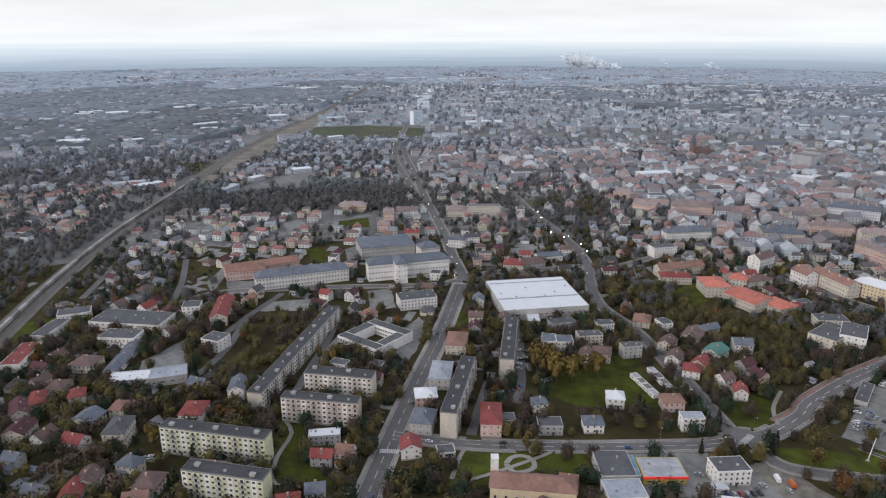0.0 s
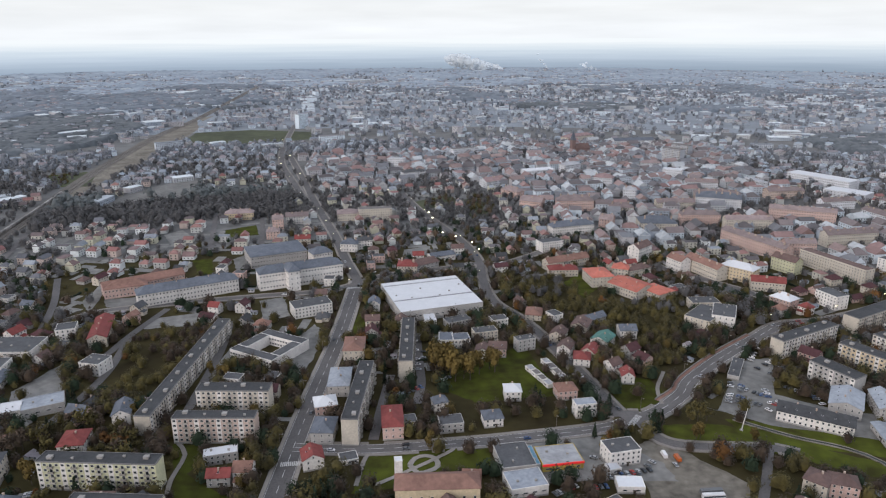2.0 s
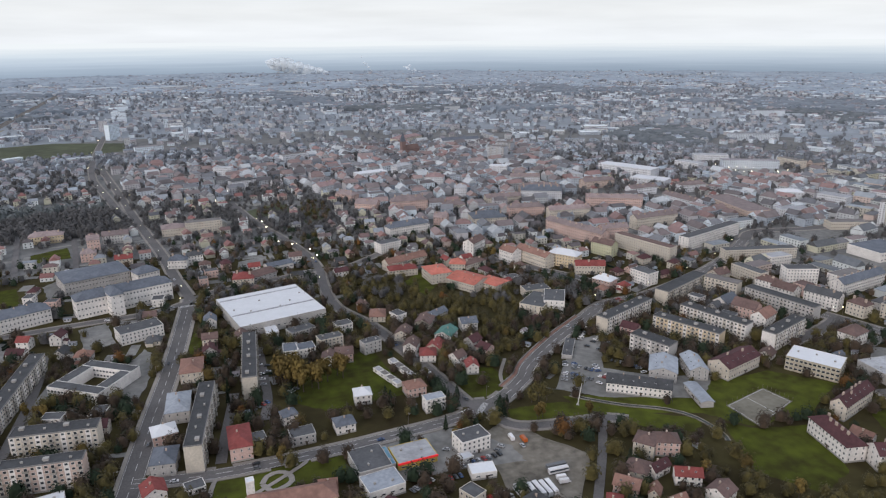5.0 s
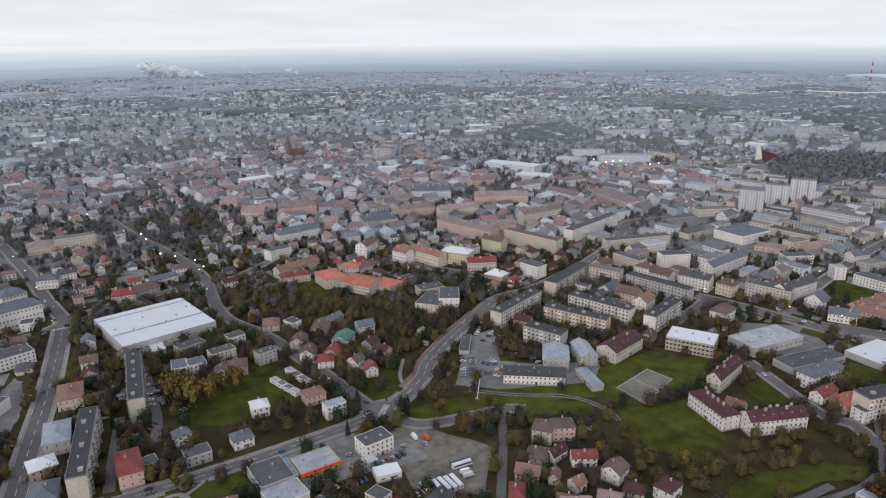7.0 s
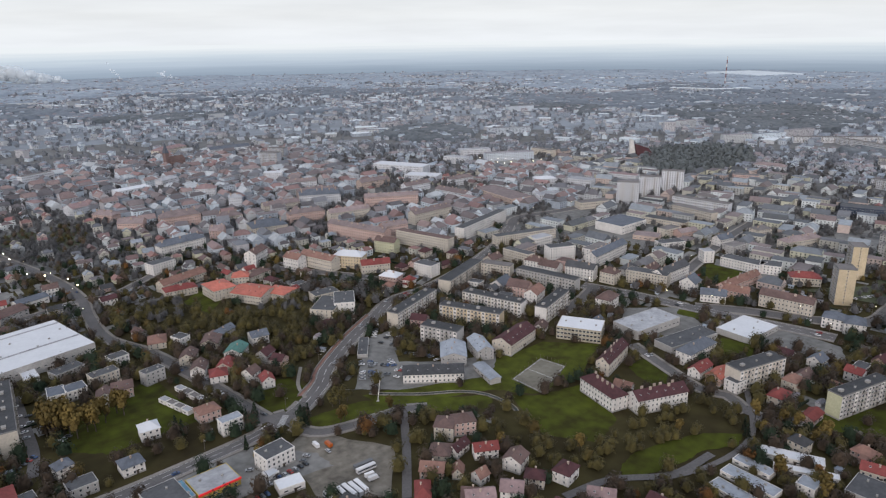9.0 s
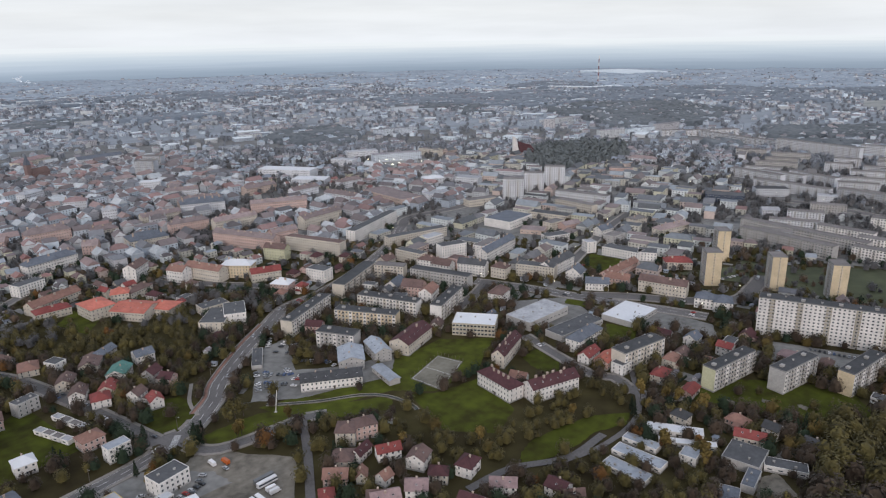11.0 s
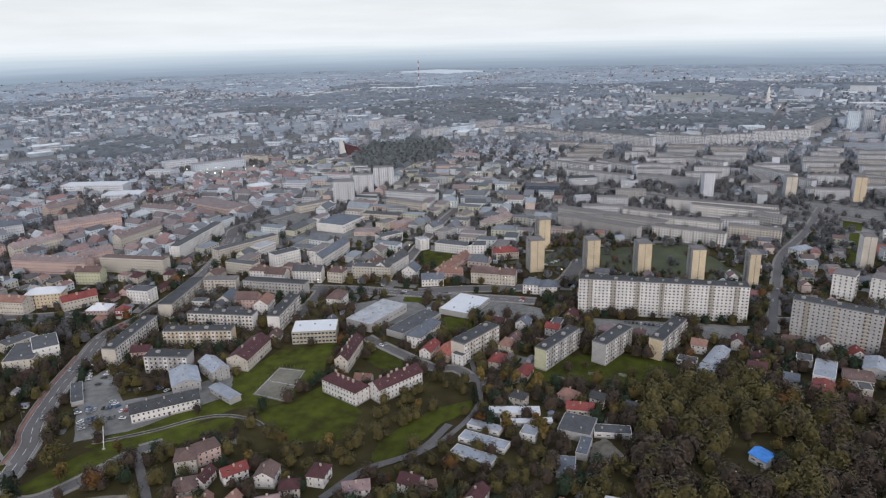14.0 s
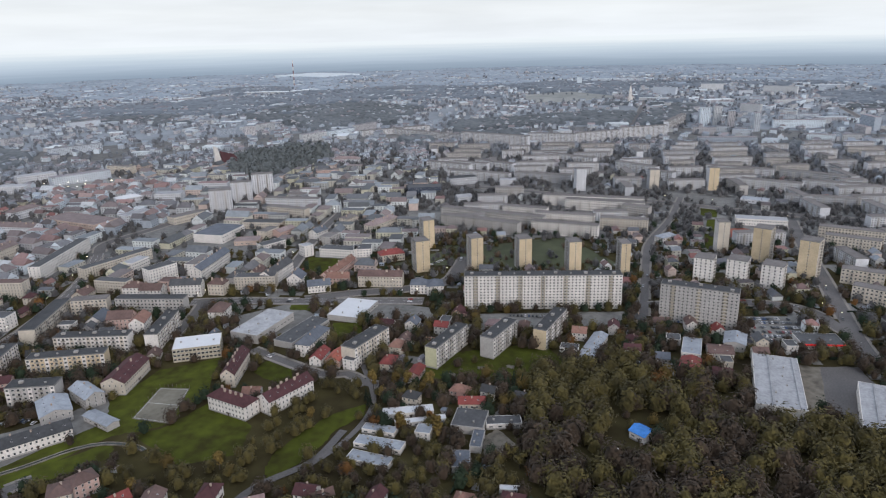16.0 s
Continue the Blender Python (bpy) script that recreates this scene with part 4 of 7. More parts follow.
building(-241, 598, 20, 35.7, 18.0, 9, 'school', 2, 'pink', form='hip', rise=4, roof='terracotta')
building(-230, 611, 31, 69.3, 16.0, 9, 'school', 2, 'pink', form='gable', rise=4, roof='terracotta')
building(-123, 686, 21, 56.0, 40.0, 12, 'school', 3, 'grey', form='hip', rise=4, roof='slate')
building(-76, 674, 27, 20.4, 16.0, 12, 'school', 3, 'white', form='hip', rise=5, roof='slate')
building(-58, 847, 5, 26.9, 22.0, 9, 'house', 2, 'cream', form='hip', rise=4, roof='clay')
building(12, 642, -6, 19.1, 18.0, 7, 'tenement', 2, 'cream', form='hip', rise=4, roof='red')
building(27, 650, 32, 26.4, 18.0, 6, 'hall', 2, 'grey', form='gable', rise=3, roof='brown')
building(165, 696, 18, 25.5, 14.0, 11, 'office', 4, 'white', roof='grey')

# red-roofed school
building(210.0, 564.4, -58, 31.8, 26.8, 8, 'school', 2, 'cream', form='gable', rise=3.5, roof='coral', near=True)
building(187.6, 592.3, -85, 26.2, 21.0, 10, 'school', 3, 'cream', form='hip', rise=4, roof='coral', near=True)
building(229.0, 554.3, -61, 23.2, 19.7, 6.5, 'school', 2, 'cream', form='hip', rise=3.5, roof='coral', near=True)
building(213.7, 606.9, -25, 15.1, 14.0, 10, 'school', 3, 'cream', form='hip', rise=4, roof='coral', near=True)
building(236.5, 552.5, 29, 24.3, 8.0, 4.5, 'school', 1, 'cream', form='gable', rise=2, roof='red', near=True)
building(160, 617, -2, 27.5, 14.0, 7, 'tenement', 2, 'cream', form='hip', rise=3, roof='red')
building(169, 641, 21, 47.8, 12.0, 8, 'tenement', 2, 'cream', form='gable', rise=4, roof='terracotta')
building(230, 610, 24, 27.1, 12.0, 8, 'tenement', 2, 'cream', form='hip', rise=3, roof='brown')

# tenement rows along the main street
building(297, 607, -71, 42.7, 13.0, 12, 'tenement', 3, 'cream', form='gable', rise=4, roof='terracotta')
building(323, 591, -50, 30.1, 16.0, 13, 'tenement', 4, 'ochre', form='hip', rise=4, roof='white')
building(276, 621, -68, 19.1, 13.0, 12, 'tenement', 3, 'white', form='gable', rise=4, roof='terracotta')
building(382, 675, -70, 83.7, 13.0, 14, 'tenement', 4, 'pink', form='gable', rise=4, roof='umber')
building(414, 755, -6, 54.2, 13.0, 14, 'tenement', 4, 'cream', form='gable', rise=4, roof='clay')
building(420, 659, -5, 31.3, 13.0, 14, 'tenement', 4, 'pink', form='gable', rise=4, roof='clay')
building(421, 598, -72, 71.3, 12.0, 15, 'tenement', 5, 'cream', form='flat', rise=0, roof='brown')
building(368, 783, -9, 46.1, 14.0, 14, 'tenement', 4, 'pink', form='hip', rise=4, roof='umber')
building(495, 689, 6, 62.5, 13.0, 14, 'tenement', 4, 'cream', form='gable', rise=4, roof='umber')
building(502, 791, -26, 74.3, 13.0, 14, 'tenement', 4, 'pink', form='gable', rise=4, roof='clay')
building(516, 613, 20, 102.6, 12.0, 14, 'tenement', 5, 'white', form='flat', rise=0, roof='grey')
building(379, 609, -65, 25.1, 12.0, 13, 'tenement', 4, 'lime', form='gable', rise=4, roof='brown')
building(325, 518, -60, 17.7, 14.0, 10, 'tenement', 3, 'pink', form='hip', rise=4, roof='white')
building(368, 520, -74, 21.1, 14.0, 12, 'tenement', 4, 'white', form='flat', rise=0, roof='grey')
building(334, 561, -21, 28.3, 11.0, 9, 'tenement', 2, 'cream', form='gable', rise=4, roof='red')
building(465, 493, -83, 33.8, 11.0, 12, 'tenement', 4, 'cream', form='flat', rise=0, roof='grey')
building(504, 473, -19, 28.9, 14.0, 15, 'tenement', 5, 'white', form='flat', rise=0, roof='grey')
building(477, 419, -68, 28.0, 12.0, 12, 'tenement', 4, 'white', form='gable', rise=4, roof='grey')
building(540, 441, 11, 64.1, 12.0, 12, 'tenement', 4, 'white', form='gable', rise=4, roof='slate')
building(489, 394, -79, 15.2, 12.0, 11, 'tenement', 3, 'cream', form='hip', rise=4, roof='brown')
building(513, 369, -70, 37.6, 13.0, 12, 'tenement', 4, 'cream', form='flat', rise=0, roof='grey')
building(537, 362, 4, 46.1, 12.0, 12, 'tenement', 4, 'white', form='gable', rise=4, roof='grey')
building(622, 423, -22, 28.7, 14.0, 9, 'tenement', 3, 'white', form='flat', rise=0, roof='grey')
building(550, 257, -77, 41.5, 12.0, 11, 'tenement', 3, 'cream', form='gable', rise=4, roof='brown')
building(544, 216, -74, 15.6, 14.0, 9, 'tenement', 3, 'white', form='hip', rise=4, roof='slate')
building(546, 202, -64, 14.9, 16.0, 9, 'tenement', 3, 'white', form='hip', rise=4, roof='slate')
building(624, 279, -53, 25.8, 14.0, 8, 'tenement', 2, 'cream', form='hip', rise=4, roof='red')
building(567, 311, 1, 58.5, 10.0, 8, 'tenement', 2, 'pink', form='gable', rise=4, roof='terracotta')
building(544, 299, -71, 21.0, 10.0, 7, 'tenement', 2, 'pink', form='gable', rise=4, roof='terracotta')
building(521, 307, -58, 20.5, 12.0, 7, 'tenement', 2, 'white', form='gable', rise=4, roof='slate')
building(738, 341, -14, 50.4, 14.0, 9, 'tenement', 2, 'cream', form='hip', rise=4, roof='clay')
building(522, 545, -12, 77.4, 12.0, 11, 'tenement', 4, 'cream', form='flat', rise=0, roof='grey')

# white blocks with maroon roofs
building(313, 252, -100, 31.5, 12.0, 10, 'tenement', 3, 'white', form='hip', rise=4, roof='maroon', chimneys=5, near=True)
building(333, 226, -18, 36.0, 12.0, 10, 'tenement', 3, 'white', form='gable', rise=4, roof='maroon', chimneys=6, near=True)
building(355, 280, 19, 37.2, 9.3, 10, 'tenement', 3, 'cream', form='gable', rise=4, roof='maroon', chimneys=5, near=True)
building(324, 347, 17, 36.5, 16.2, 9, 'tenement', 2, 'cream', form='gable', rise=4, roof='maroon', chimneys=2, near=True)
building(410, 250, 2, 33.0, 11.6, 10, 'tenement', 3, 'white', form='hip', rise=4, roof='slate', near=True)
building(391, 234, 6, 17.7, 8.7, 6, 'house', 2, 'white', form='gable', rise=3, roof='red', near=True)
building(392, 221, 6, 16.0, 10.2, 6, 'house', 2, 'pink', form='gable', rise=3, roof='coral', near=True)
building(389, 207, -95, 9.2, 10.6, 8, 'house', 3, 'white', roof='grey', near=True)
building(397, 182, 7, 13.8, 9.7, 6, 'house', 2, 'cream', form='hip', rise=3, roof='red', near=True)
building(391, 159, 4, 14.4, 8.2, 4, 'garage', 1, 'pink', form='gable', rise=2, roof='red', near=True)

# school round a court
court_building(-92, 463, -33, 39.1, 39.9, 7.5, 8.5)

# offices by the car park
building(245, 342, -34, 40.4, 14.0, 7, 'office', 2, 'white', form='gable', rise=3, roof='bitumen', near=True)
building(274, 357, 54, 24.4, 17.8, 7.5, 'office', 2, 'grey', form='gable', rise=3, roof='steel', near=True)
building(295, 352, -20, 12.0, 24.0, 8, 'office', 3, 'grey', form='gable', rise=3, roof='steel', near=True)
building(276, 322, -103, 24.9, 8.0, 4, 'garage', 1, 'grey', form='gable', rise=1, roof='steel', near=True)
building(231, 411, 57, 29.7, 7.3, 3, 'carport', 1, 'grey', roof='grey', near=True)

# crossroads shops and church
building(61, 316, 6, 18.1, 21.8, 6, 'supermarket', 1, 'grey', roof='grey', near=True)
building(63, 295, 9, 19.4, 15.0, 6, 'supermarket', 1, 'white', roof='steel', near=True)
building(85, 316, 5, 22.3, 17.0, 5, 'supermarket', 1, 'yellow', roof='ash', canopy=True, near=True)
building(71, 316, 95, 17.2, 3.4, 5.2, 'hall', 1, 'grey', roof='blue', near=True)
building(119, 316, 9, 17.7, 12.5, 9, 'office', 3, 'white', roof='grey', near=True)
building(112, 306, 13, 6.6, 6.1, 3, 'kiosk', 1, 'white', roof='white', near=True)
building(116, 291, -6, 13.5, 9.0, 4, 'hall', 1, 'white', roof='white', near=True)
building(18, 290, -2, 41.4, 13.0, 11, 'church', 2, 'ochre', form='hip', rise=3.5, roof='terracotta', near=True)
building(36, 298, -7, 8.8, 7.6, 7, 'chapel', 1, 'ochre', form='gable', rise=4, roof='terracotta', near=True)
building(-1, 299, 5, 3.7, 4.0, 18, 'bell_tower', 1, 'white', roof='white', near=True)

# houses round the crossroads
building(-4, 356, 92, 23.9, 11.8, 9, 'house', 2, 'pink', form='hip', rise=3, roof='red', near=True)
building(6, 357, 9, 7.9, 8.6, 6, 'house', 2, 'grey', form='flat', rise=0, roof='grey', near=True)
building(-47, 324, 13, 11.0, 11.3, 7, 'house', 2, 'white', form='gable', rise=3, roof='red', near=True)
building(-28, 326, 14, 9.6, 7.9, 3, 'house', 1, 'white', form='flat', rise=0, roof='grey', near=True)
building(-45, 380, 11, 13.2, 12.5, 7, 'house', 2, 'pink', form='hip', rise=3, roof='white', near=True)
building(-38, 409, 89, 25.7, 13.5, 8, 'house', 2, 'grey', form='hip', rise=3, roof='steel', near=True)
building(-43, 351, 85, 16.9, 12.5, 8, 'house', 2, 'grey', form='hip', rise=3, roof='slate', near=True)
building(-31, 459, 89, 23.5, 14.4, 8, 'house', 2, 'cream', form='hip', rise=3, roof='terracotta', near=True)
building(-97, 332, 12, 17.7, 7.6, 6, 'house', 2, 'grey', form='flat', rise=0, roof='white', near=True)
building(-93, 312, -0, 11.6, 7.7, 6, 'house', 2, 'grey', form='gable', rise=3, roof='red', near=True)
building(-89, 283, 13, 9.5, 9.2, 6, 'house', 2, 'white', form='gable', rise=3, roof='slate', near=True)
building(-100, 274, 18, 11.1, 5.6, 6, 'house', 2, 'white', form='gable', rise=3, roof='red', near=True)
building(72, 387, -3, 10.5, 10.3, 7, 'house', 2, 'white', form='hip', rise=3, roof='white', near=True)
building(112, 363, 5, 12.9, 7.4, 9, 'house', 3, 'white', form='flat', rise=0, roof='steel', near=True)
building(106, 386, 5, 12.6, 10.9, 7, 'house', 2, 'pink', form='hip', rise=3, roof='terracotta', near=True)
building(55, 358, 5, 11.3, 10.4, 6, 'house', 2, 'white', form='hip', rise=3, roof='slate', near=True)
building(25, 376, 14, 8.8, 8.0, 7, 'house', 2, 'white', form='hip', rise=3, roof='slate', near=True)
building(30, 354, 5, 13.9, 10.3, 6, 'house', 2, 'grey', form='flat', rise=0, roof='grey', near=True)
building(138, 441, -37, 10.1, 12.2, 6, 'house', 2, 'cream', form='gable', rise=3, roof='red', near=True)
building(129, 431, -16, 11.3, 12.3, 6, 'house', 2, 'white', form='hip', rise=3, roof='red', near=True)
building(152, 403, -10, 8.2, 10.3, 6, 'house', 2, 'white', form='gable', rise=3, roof='red', near=True)
building(152, 458, -39, 12.9, 16.0, 7, 'house', 2, 'white', form='gable', rise=3, roof='green', near=True)
building(175, 473, -4, 12.7, 12.0, 7, 'house', 2, 'white', form='gable', rise=3, roof='slate', near=True)
building(122, 472, 61, 13.9, 10.5, 6, 'house', 2, 'cream', form='gable', rise=3, roof='brown', near=True)
building(122, 449, 61, 13.7, 9.8, 6, 'house', 2, 'white', form='gable', rise=3, roof='brown', near=True)
building(93, 457, 16, 14.1, 7.8, 9, 'house', 3, 'grey', form='flat', rise=0, roof='grey', near=True)
building(61, 445, -14, 10.8, 11.0, 7, 'house', 2, 'white', form='gable', rise=3, roof='brown', near=True)
building(72, 450, -8, 12.3, 12.0, 7, 'house', 2, 'pink', form='gable', rise=3, roof='brown', near=True)
building(66, 476, 11, 17.9, 10.0, 8, 'house', 3, 'cream', form='flat', rise=0, roof='grey', near=True)
building(112, 516, -15, 12.8, 16.6, 5, 'house', 2, 'cream', form='hip', rise=3, roof='terracotta', near=True)
building(145, 491, 59, 18.7, 12.7, 5, 'house', 2, 'cream', form='gable', rise=3, roof='brown', near=True)
building(157, 501, 30, 19.9, 9.0, 5, 'house', 2, 'grey', form='gable', rise=3, roof='slate', near=True)
building(36, 468, 86, 13.9, 10.2, 7, 'house', 2, 'white', form='flat', rise=0, roof='slate', near=True)
building(47, 467, 5, 12.2, 11.7, 7, 'house', 2, 'white', form='flat', rise=0, roof='slate', near=True)
building(26, 512, 95, 18.4, 9.1, 5, 'house', 2, 'white', form='flat', rise=0, roof='white', near=True)
building(48, 505, 21, 20.1, 10.9, 5, 'house', 2, 'grey', form='flat', rise=0, roof='grey', near=True)
building(245, 492, 44, 32.5, 20.3, 9, 'house', 3, 'cream', form='flat', rise=0, roof='grey', near=True)
building(260, 491, 62, 27.5, 17.3, 11, 'house', 3, 'white', form='flat', rise=0, roof='grey', near=True)
building(258, 524, -2, 23.5, 14.0, 7, 'house', 2, 'cream', form='flat', rise=0, roof='grey', near=True)

# houses by the gravel yard
building(209, 281, -47, 11.1, 12.4, 9, 'house', 3, 'cream', form='hip', rise=3, roof='brown', near=True)
building(220, 278, -24, 12.8, 10.5, 9, 'house', 3, 'pink', form='hip', rise=3, roof='brown', near=True)
building(193, 264, -46, 11.4, 12.3, 6, 'house', 2, 'cream', form='hip', rise=3, roof='brown', near=True)
building(181, 255, -45, 12.5, 9.8, 5, 'house', 2, 'pink', form='gable', rise=3, roof='terracotta', near=True)
building(191, 246, 47, 8.0, 5.4, 4, 'house', 1, 'cream', form='gable', rise=3, roof='terracotta', near=True)
building(214, 251, -26, 13.3, 7.5, 6, 'house', 2, 'white', form='gable', rise=3, roof='red', near=True)
building(204, 262, 17, 12.1, 6.1, 5, 'house', 2, 'white', form='gable', rise=3, roof='maroon', near=True)
building(220, 233, -67, 10.5, 11.2, 7, 'house', 2, 'white', form='gable', rise=3, roof='brown', near=True)
building(218, 216, -52, 10.1, 8.3, 6, 'house', 2, 'cream', form='hip', rise=3, roof='maroon', near=True)
building(202, 216, -47, 11.2, 10.3, 6, 'house', 2, 'white', form='gable', rise=3, roof='pink', near=True)
building(185, 221, -31, 14.4, 9.9, 6, 'house', 2, 'white', form='gable', rise=3, roof='pink', near=True)
building(166, 243, 56, 13.7, 7.5, 5, 'house', 2, 'cream', form='hip', rise=3, roof='red', near=True)
building(197, 235, -83, 6.8, 6.9, 5, 'house', 1, 'white', form='gable', rise=3, roof='terracotta', near=True)
building(233, 185, -51, 13.4, 8.5, 6, 'house', 2, 'white', form='gable', rise=3, roof='pink', near=True)
building(250, 163, -86, 10.8, 9.4, 6, 'house', 2, 'white', form='gable', rise=3, roof='maroon', near=True)
building(250, 154, -40, 10.4, 3.4, 5, 'house', 2, 'cream', form='gable', rise=3, roof='brown', near=True)
building(183, 224, -44, 10.7, 8.7, 6, 'house', 2, 'white', form='gable', rise=3, roof='brown', near=True)

# rows of garages beside the sloping street
def garages(p, q, n):
    p, q = Vector(p), Vector(q)
    rot = round(math.degrees(math.atan2(q.y - p.y, q.x - p.x)))
    for k in range(n):
        c = p.lerp(q, (k + 0.5) / n)
        building(round(c.x, 1), round(c.y, 1), rot, (q - p).length / n - 1.2, 4.6, 2.5 + 0.15 * (k % 2), "garage", 1, "white", roof="felt" if k % 3 else "ash", group="garages in rows")


garages((89.6, 426.1), (99.6, 396.6), 4)
garages((102.5, 435.5), (111.2, 403.4), 4)

# nursery garden and low blocks
building(482.9, 124.1, -91, 21.6, 11.0, 5, 'house', 1, 'pink', form='hip', rise=3, roof='pink', near=True)
building(341, 145, -63, 31.2, 8.0, 3.5, 'shed', 1, 'white', roof='white', near=True)
building(317.7, 153.4, -88, 20.4, 7.0, 3, 'shed', 1, 'white', roof='steel', near=True)
building(303.9, 147.4, -89, 28.6, 9.0, 3, 'shed', 1, 'white', roof='steel', near=True)
building(288.4, 146.3, -92, 25.4, 9.0, 3, 'shed', 1, 'white', roof='steel', near=True)
building(333.7, 133.9, -60, 30.8, 5.0, 3, 'shed', 1, 'white', roof='white', near=True)
building(322, 127, -84, 9.1, 9.8, 5, 'house', 2, 'white', roof='steel', near=True)
building(341, 105, -84, 19.1, 20.0, 5, 'hall', 1, 'grey', roof='grey', near=True)
building(347, 86, -69, 21.0, 9.0, 3.5, 'hall', 1, 'white', roof='grey', near=True)
building(302, 98, 17, 15.6, 9.7, 3.5, 'garage', 1, 'grey', roof='slate', near=True)
building(323, 95, 8, 17.4, 6.4, 4, 'hall', 1, 'grey', roof='slate', near=True)
building(361, 110, -73, 16.1, 7.7, 5, 'house', 1, 'cream', form='gable', rise=3, roof='red', near=True)
building(462, 49, 352, 46.8, 10.2, 5, 'school', 1, 'white', form='gable', rise=2, roof='steel', near=True)
building(357, 7, -121, 10.2, 10.0, 5, 'shed', 1, 'white', form='gable', rise=2, roof='azure', near=True)
building(334, 19, 358, 6.8, 4.5, 3, 'shed', 1, 'white', roof='white', near=True)
building(333, 4, -84, 5.2, 4.3, 3, 'shed', 1, 'white', roof='white', near=True)
building(341, -4, -94, 7.4, 6.3, 3, 'shed', 1, 'grey', roof='steel', near=True)
building(286, 67, -78, 10.0, 3.7, 3, 'shed', 1, 'white', roof='white', near=True)

# retail park
building(438, -71, 358, 72.3, 27.9, 8, 'warehouse', 1, 'white', roof='ash', near=True)
building(419, -126, 352, 58.7, 24.0, 8, 'warehouse', 1, 'white', roof='ash', near=True)
building(522, -107, -77, 30.8, 20.0, 4, 'fuel_station', 1, 'white', roof='grey', canopy=True)
building(478, -19, 358, 27.5, 13.0, 7, 'house', 2, 'white', roof='steel', near=True)
building(449, -18, 355, 22.4, 12.4, 6, 'house', 2, 'white', form='gable', rise=2, roof='red', near=True)
building(482, -38, -83, 16.8, 15.5, 5, 'house', 1, 'white', form='gable', rise=2, roof='brown', near=True)
building(502, -49, 355, 21.0, 14.8, 6, 'house', 1, 'grey', form='gable', rise=2, roof='steel', near=True)
building(495, -6, -85, 9.9, 10.6, 5, 'house', 2, 'white', roof='grey', near=True)

# more works and houses
building(-262.6, 417.1, 98, 47.1, 9.0, 5, 'hall', 1, 'white', form='gable', rise=1.5, roof='slate', near=True)
building(-242.0, 389.6, 16, 23.5, 12.0, 5, 'hall', 1, 'white', form='gable', rise=2, roof='white', near=True)
building(-341, 485, 27, 24.1, 14.0, 8, 'school', 2, 'white', roof='grey')
building(-289, 479, -3, 58.4, 26.0, 7, 'hall', 2, 'white', roof='grey')
building(-280, 446, 1, 27.0, 16.0, 8, 'office', 2, 'white', roof='grey')
building(-343, 457, 91, 31.9, 12.0, 6, 'hall', 1, 'white', roof='grey')
building(-335, 412, 102, 35.3, 13.2, 6, 'hall', 1, 'white', roof='red')
building(-219, 395, 24, 23.5, 16.0, 6, 'hall', 1, 'grey', roof='steel')
building(-212, 322, 99, 18.8, 11.6, 11, 'house', 3, 'cream', form='hip', rise=3, roof='grey', near=True)
building(-252, 505, 15, 14.0, 14.0, 9, 'office', 3, 'white', roof='grey')
building(-207, 445, -17, 15.3, 14.0, 9, 'office', 3, 'white', roof='grey')
building(-226, 504, 103, 43.1, 13.2, 8, 'tenement', 2, 'cream', form='gable', rise=3, roof='red')
building(-165, 379, 101, 16.4, 10.2, 8, 'house', 2, 'white', form='gable', rise=3, roof='slate', near=True)
building(-181, 350, 5, 13.3, 16.3, 7, 'house', 2, 'white', form='hip', rise=3, roof='red', near=True)
building(-240, 337, -8, 13.7, 14.0, 6, 'house', 2, 'cream', form='gable', rise=3, roof='slate', near=True)
building(-174, 282, -1, 12.7, 13.4, 6, 'house', 2, 'cream', form='hip', rise=3, roof='brown', near=True)
building(-208, 271, 105, 13.5, 10.0, 6, 'house', 2, 'cream', form='gable', rise=3, roof='red', near=True)
building(-206, 282, 12, 10.7, 13.0, 6, 'house', 2, 'cream', form='gable', rise=3, roof='brown', near=True)
building(-281, 372, 5, 11.8, 13.4, 6, 'house', 2, 'cream', form='hip', rise=3, roof='brown', near=True)
building(-284, 355, 122, 17.2, 9.3, 6, 'house', 2, 'cream', form='hip', rise=3, roof='red', near=True)
building(-227, 351, 5, 11.2, 11.3, 6, 'house', 2, 'cream', form='hip', rise=3, roof='terracotta', near=True)
building(-263, 363, 27, 9.4, 11.2, 6, 'house', 2, 'cream', form='hip', rise=3, roof='red', near=True)
building(-287, 343, 125, 19.2, 10.1, 6, 'house', 2, 'cream', form='gable', rise=3, roof='maroon', near=True)
building(-272, 322, 5, 12.7, 14.7, 6, 'house', 2, 'cream', form='gable', rise=3, roof='maroon', near=True)
building(-283, 406, -4, 16.1, 15.6, 6, 'house', 2, 'cream', form='hip', rise=3, roof='brown', near=True)
building(-174, 269, 15, 11.5, 8.0, 6, 'house', 2, 'cream', form='gable', rise=3, roof='terracotta', near=True)

# paved yards of the middle town
patch('asphalt', [(-81, 479), (-66, 514), (-56, 500), (-60, 455), (-65, 426), (-77, 450)])
patch('asphalt', [(-115, 563), (-97, 572), (-88, 533), (-108, 522)])
patch('asphalt', [(-124, 409), (-121, 430), (-116, 468), (-123, 478), (-129, 434), (-129, 412)])
patch('asphalt', [(508, 148), (528, 87), (497, 92), (477, 138)])
patch('asphalt', [(533, 75), (546, 34), (519, 35), (507, 61)])
patch('asphalt', [(-273, 579), (-274, 620), (-264, 609), (-255, 552)])
patch('asphalt', [(-256, 585), (-219, 588), (-217, 566), (-246, 564)])
patch('asphalt', [(-167, 690), (-152, 712), (-143, 667), (-156, 653)])
patch('asphalt', [(-119, 570), (-100, 576), (-89, 539), (-109, 531)])
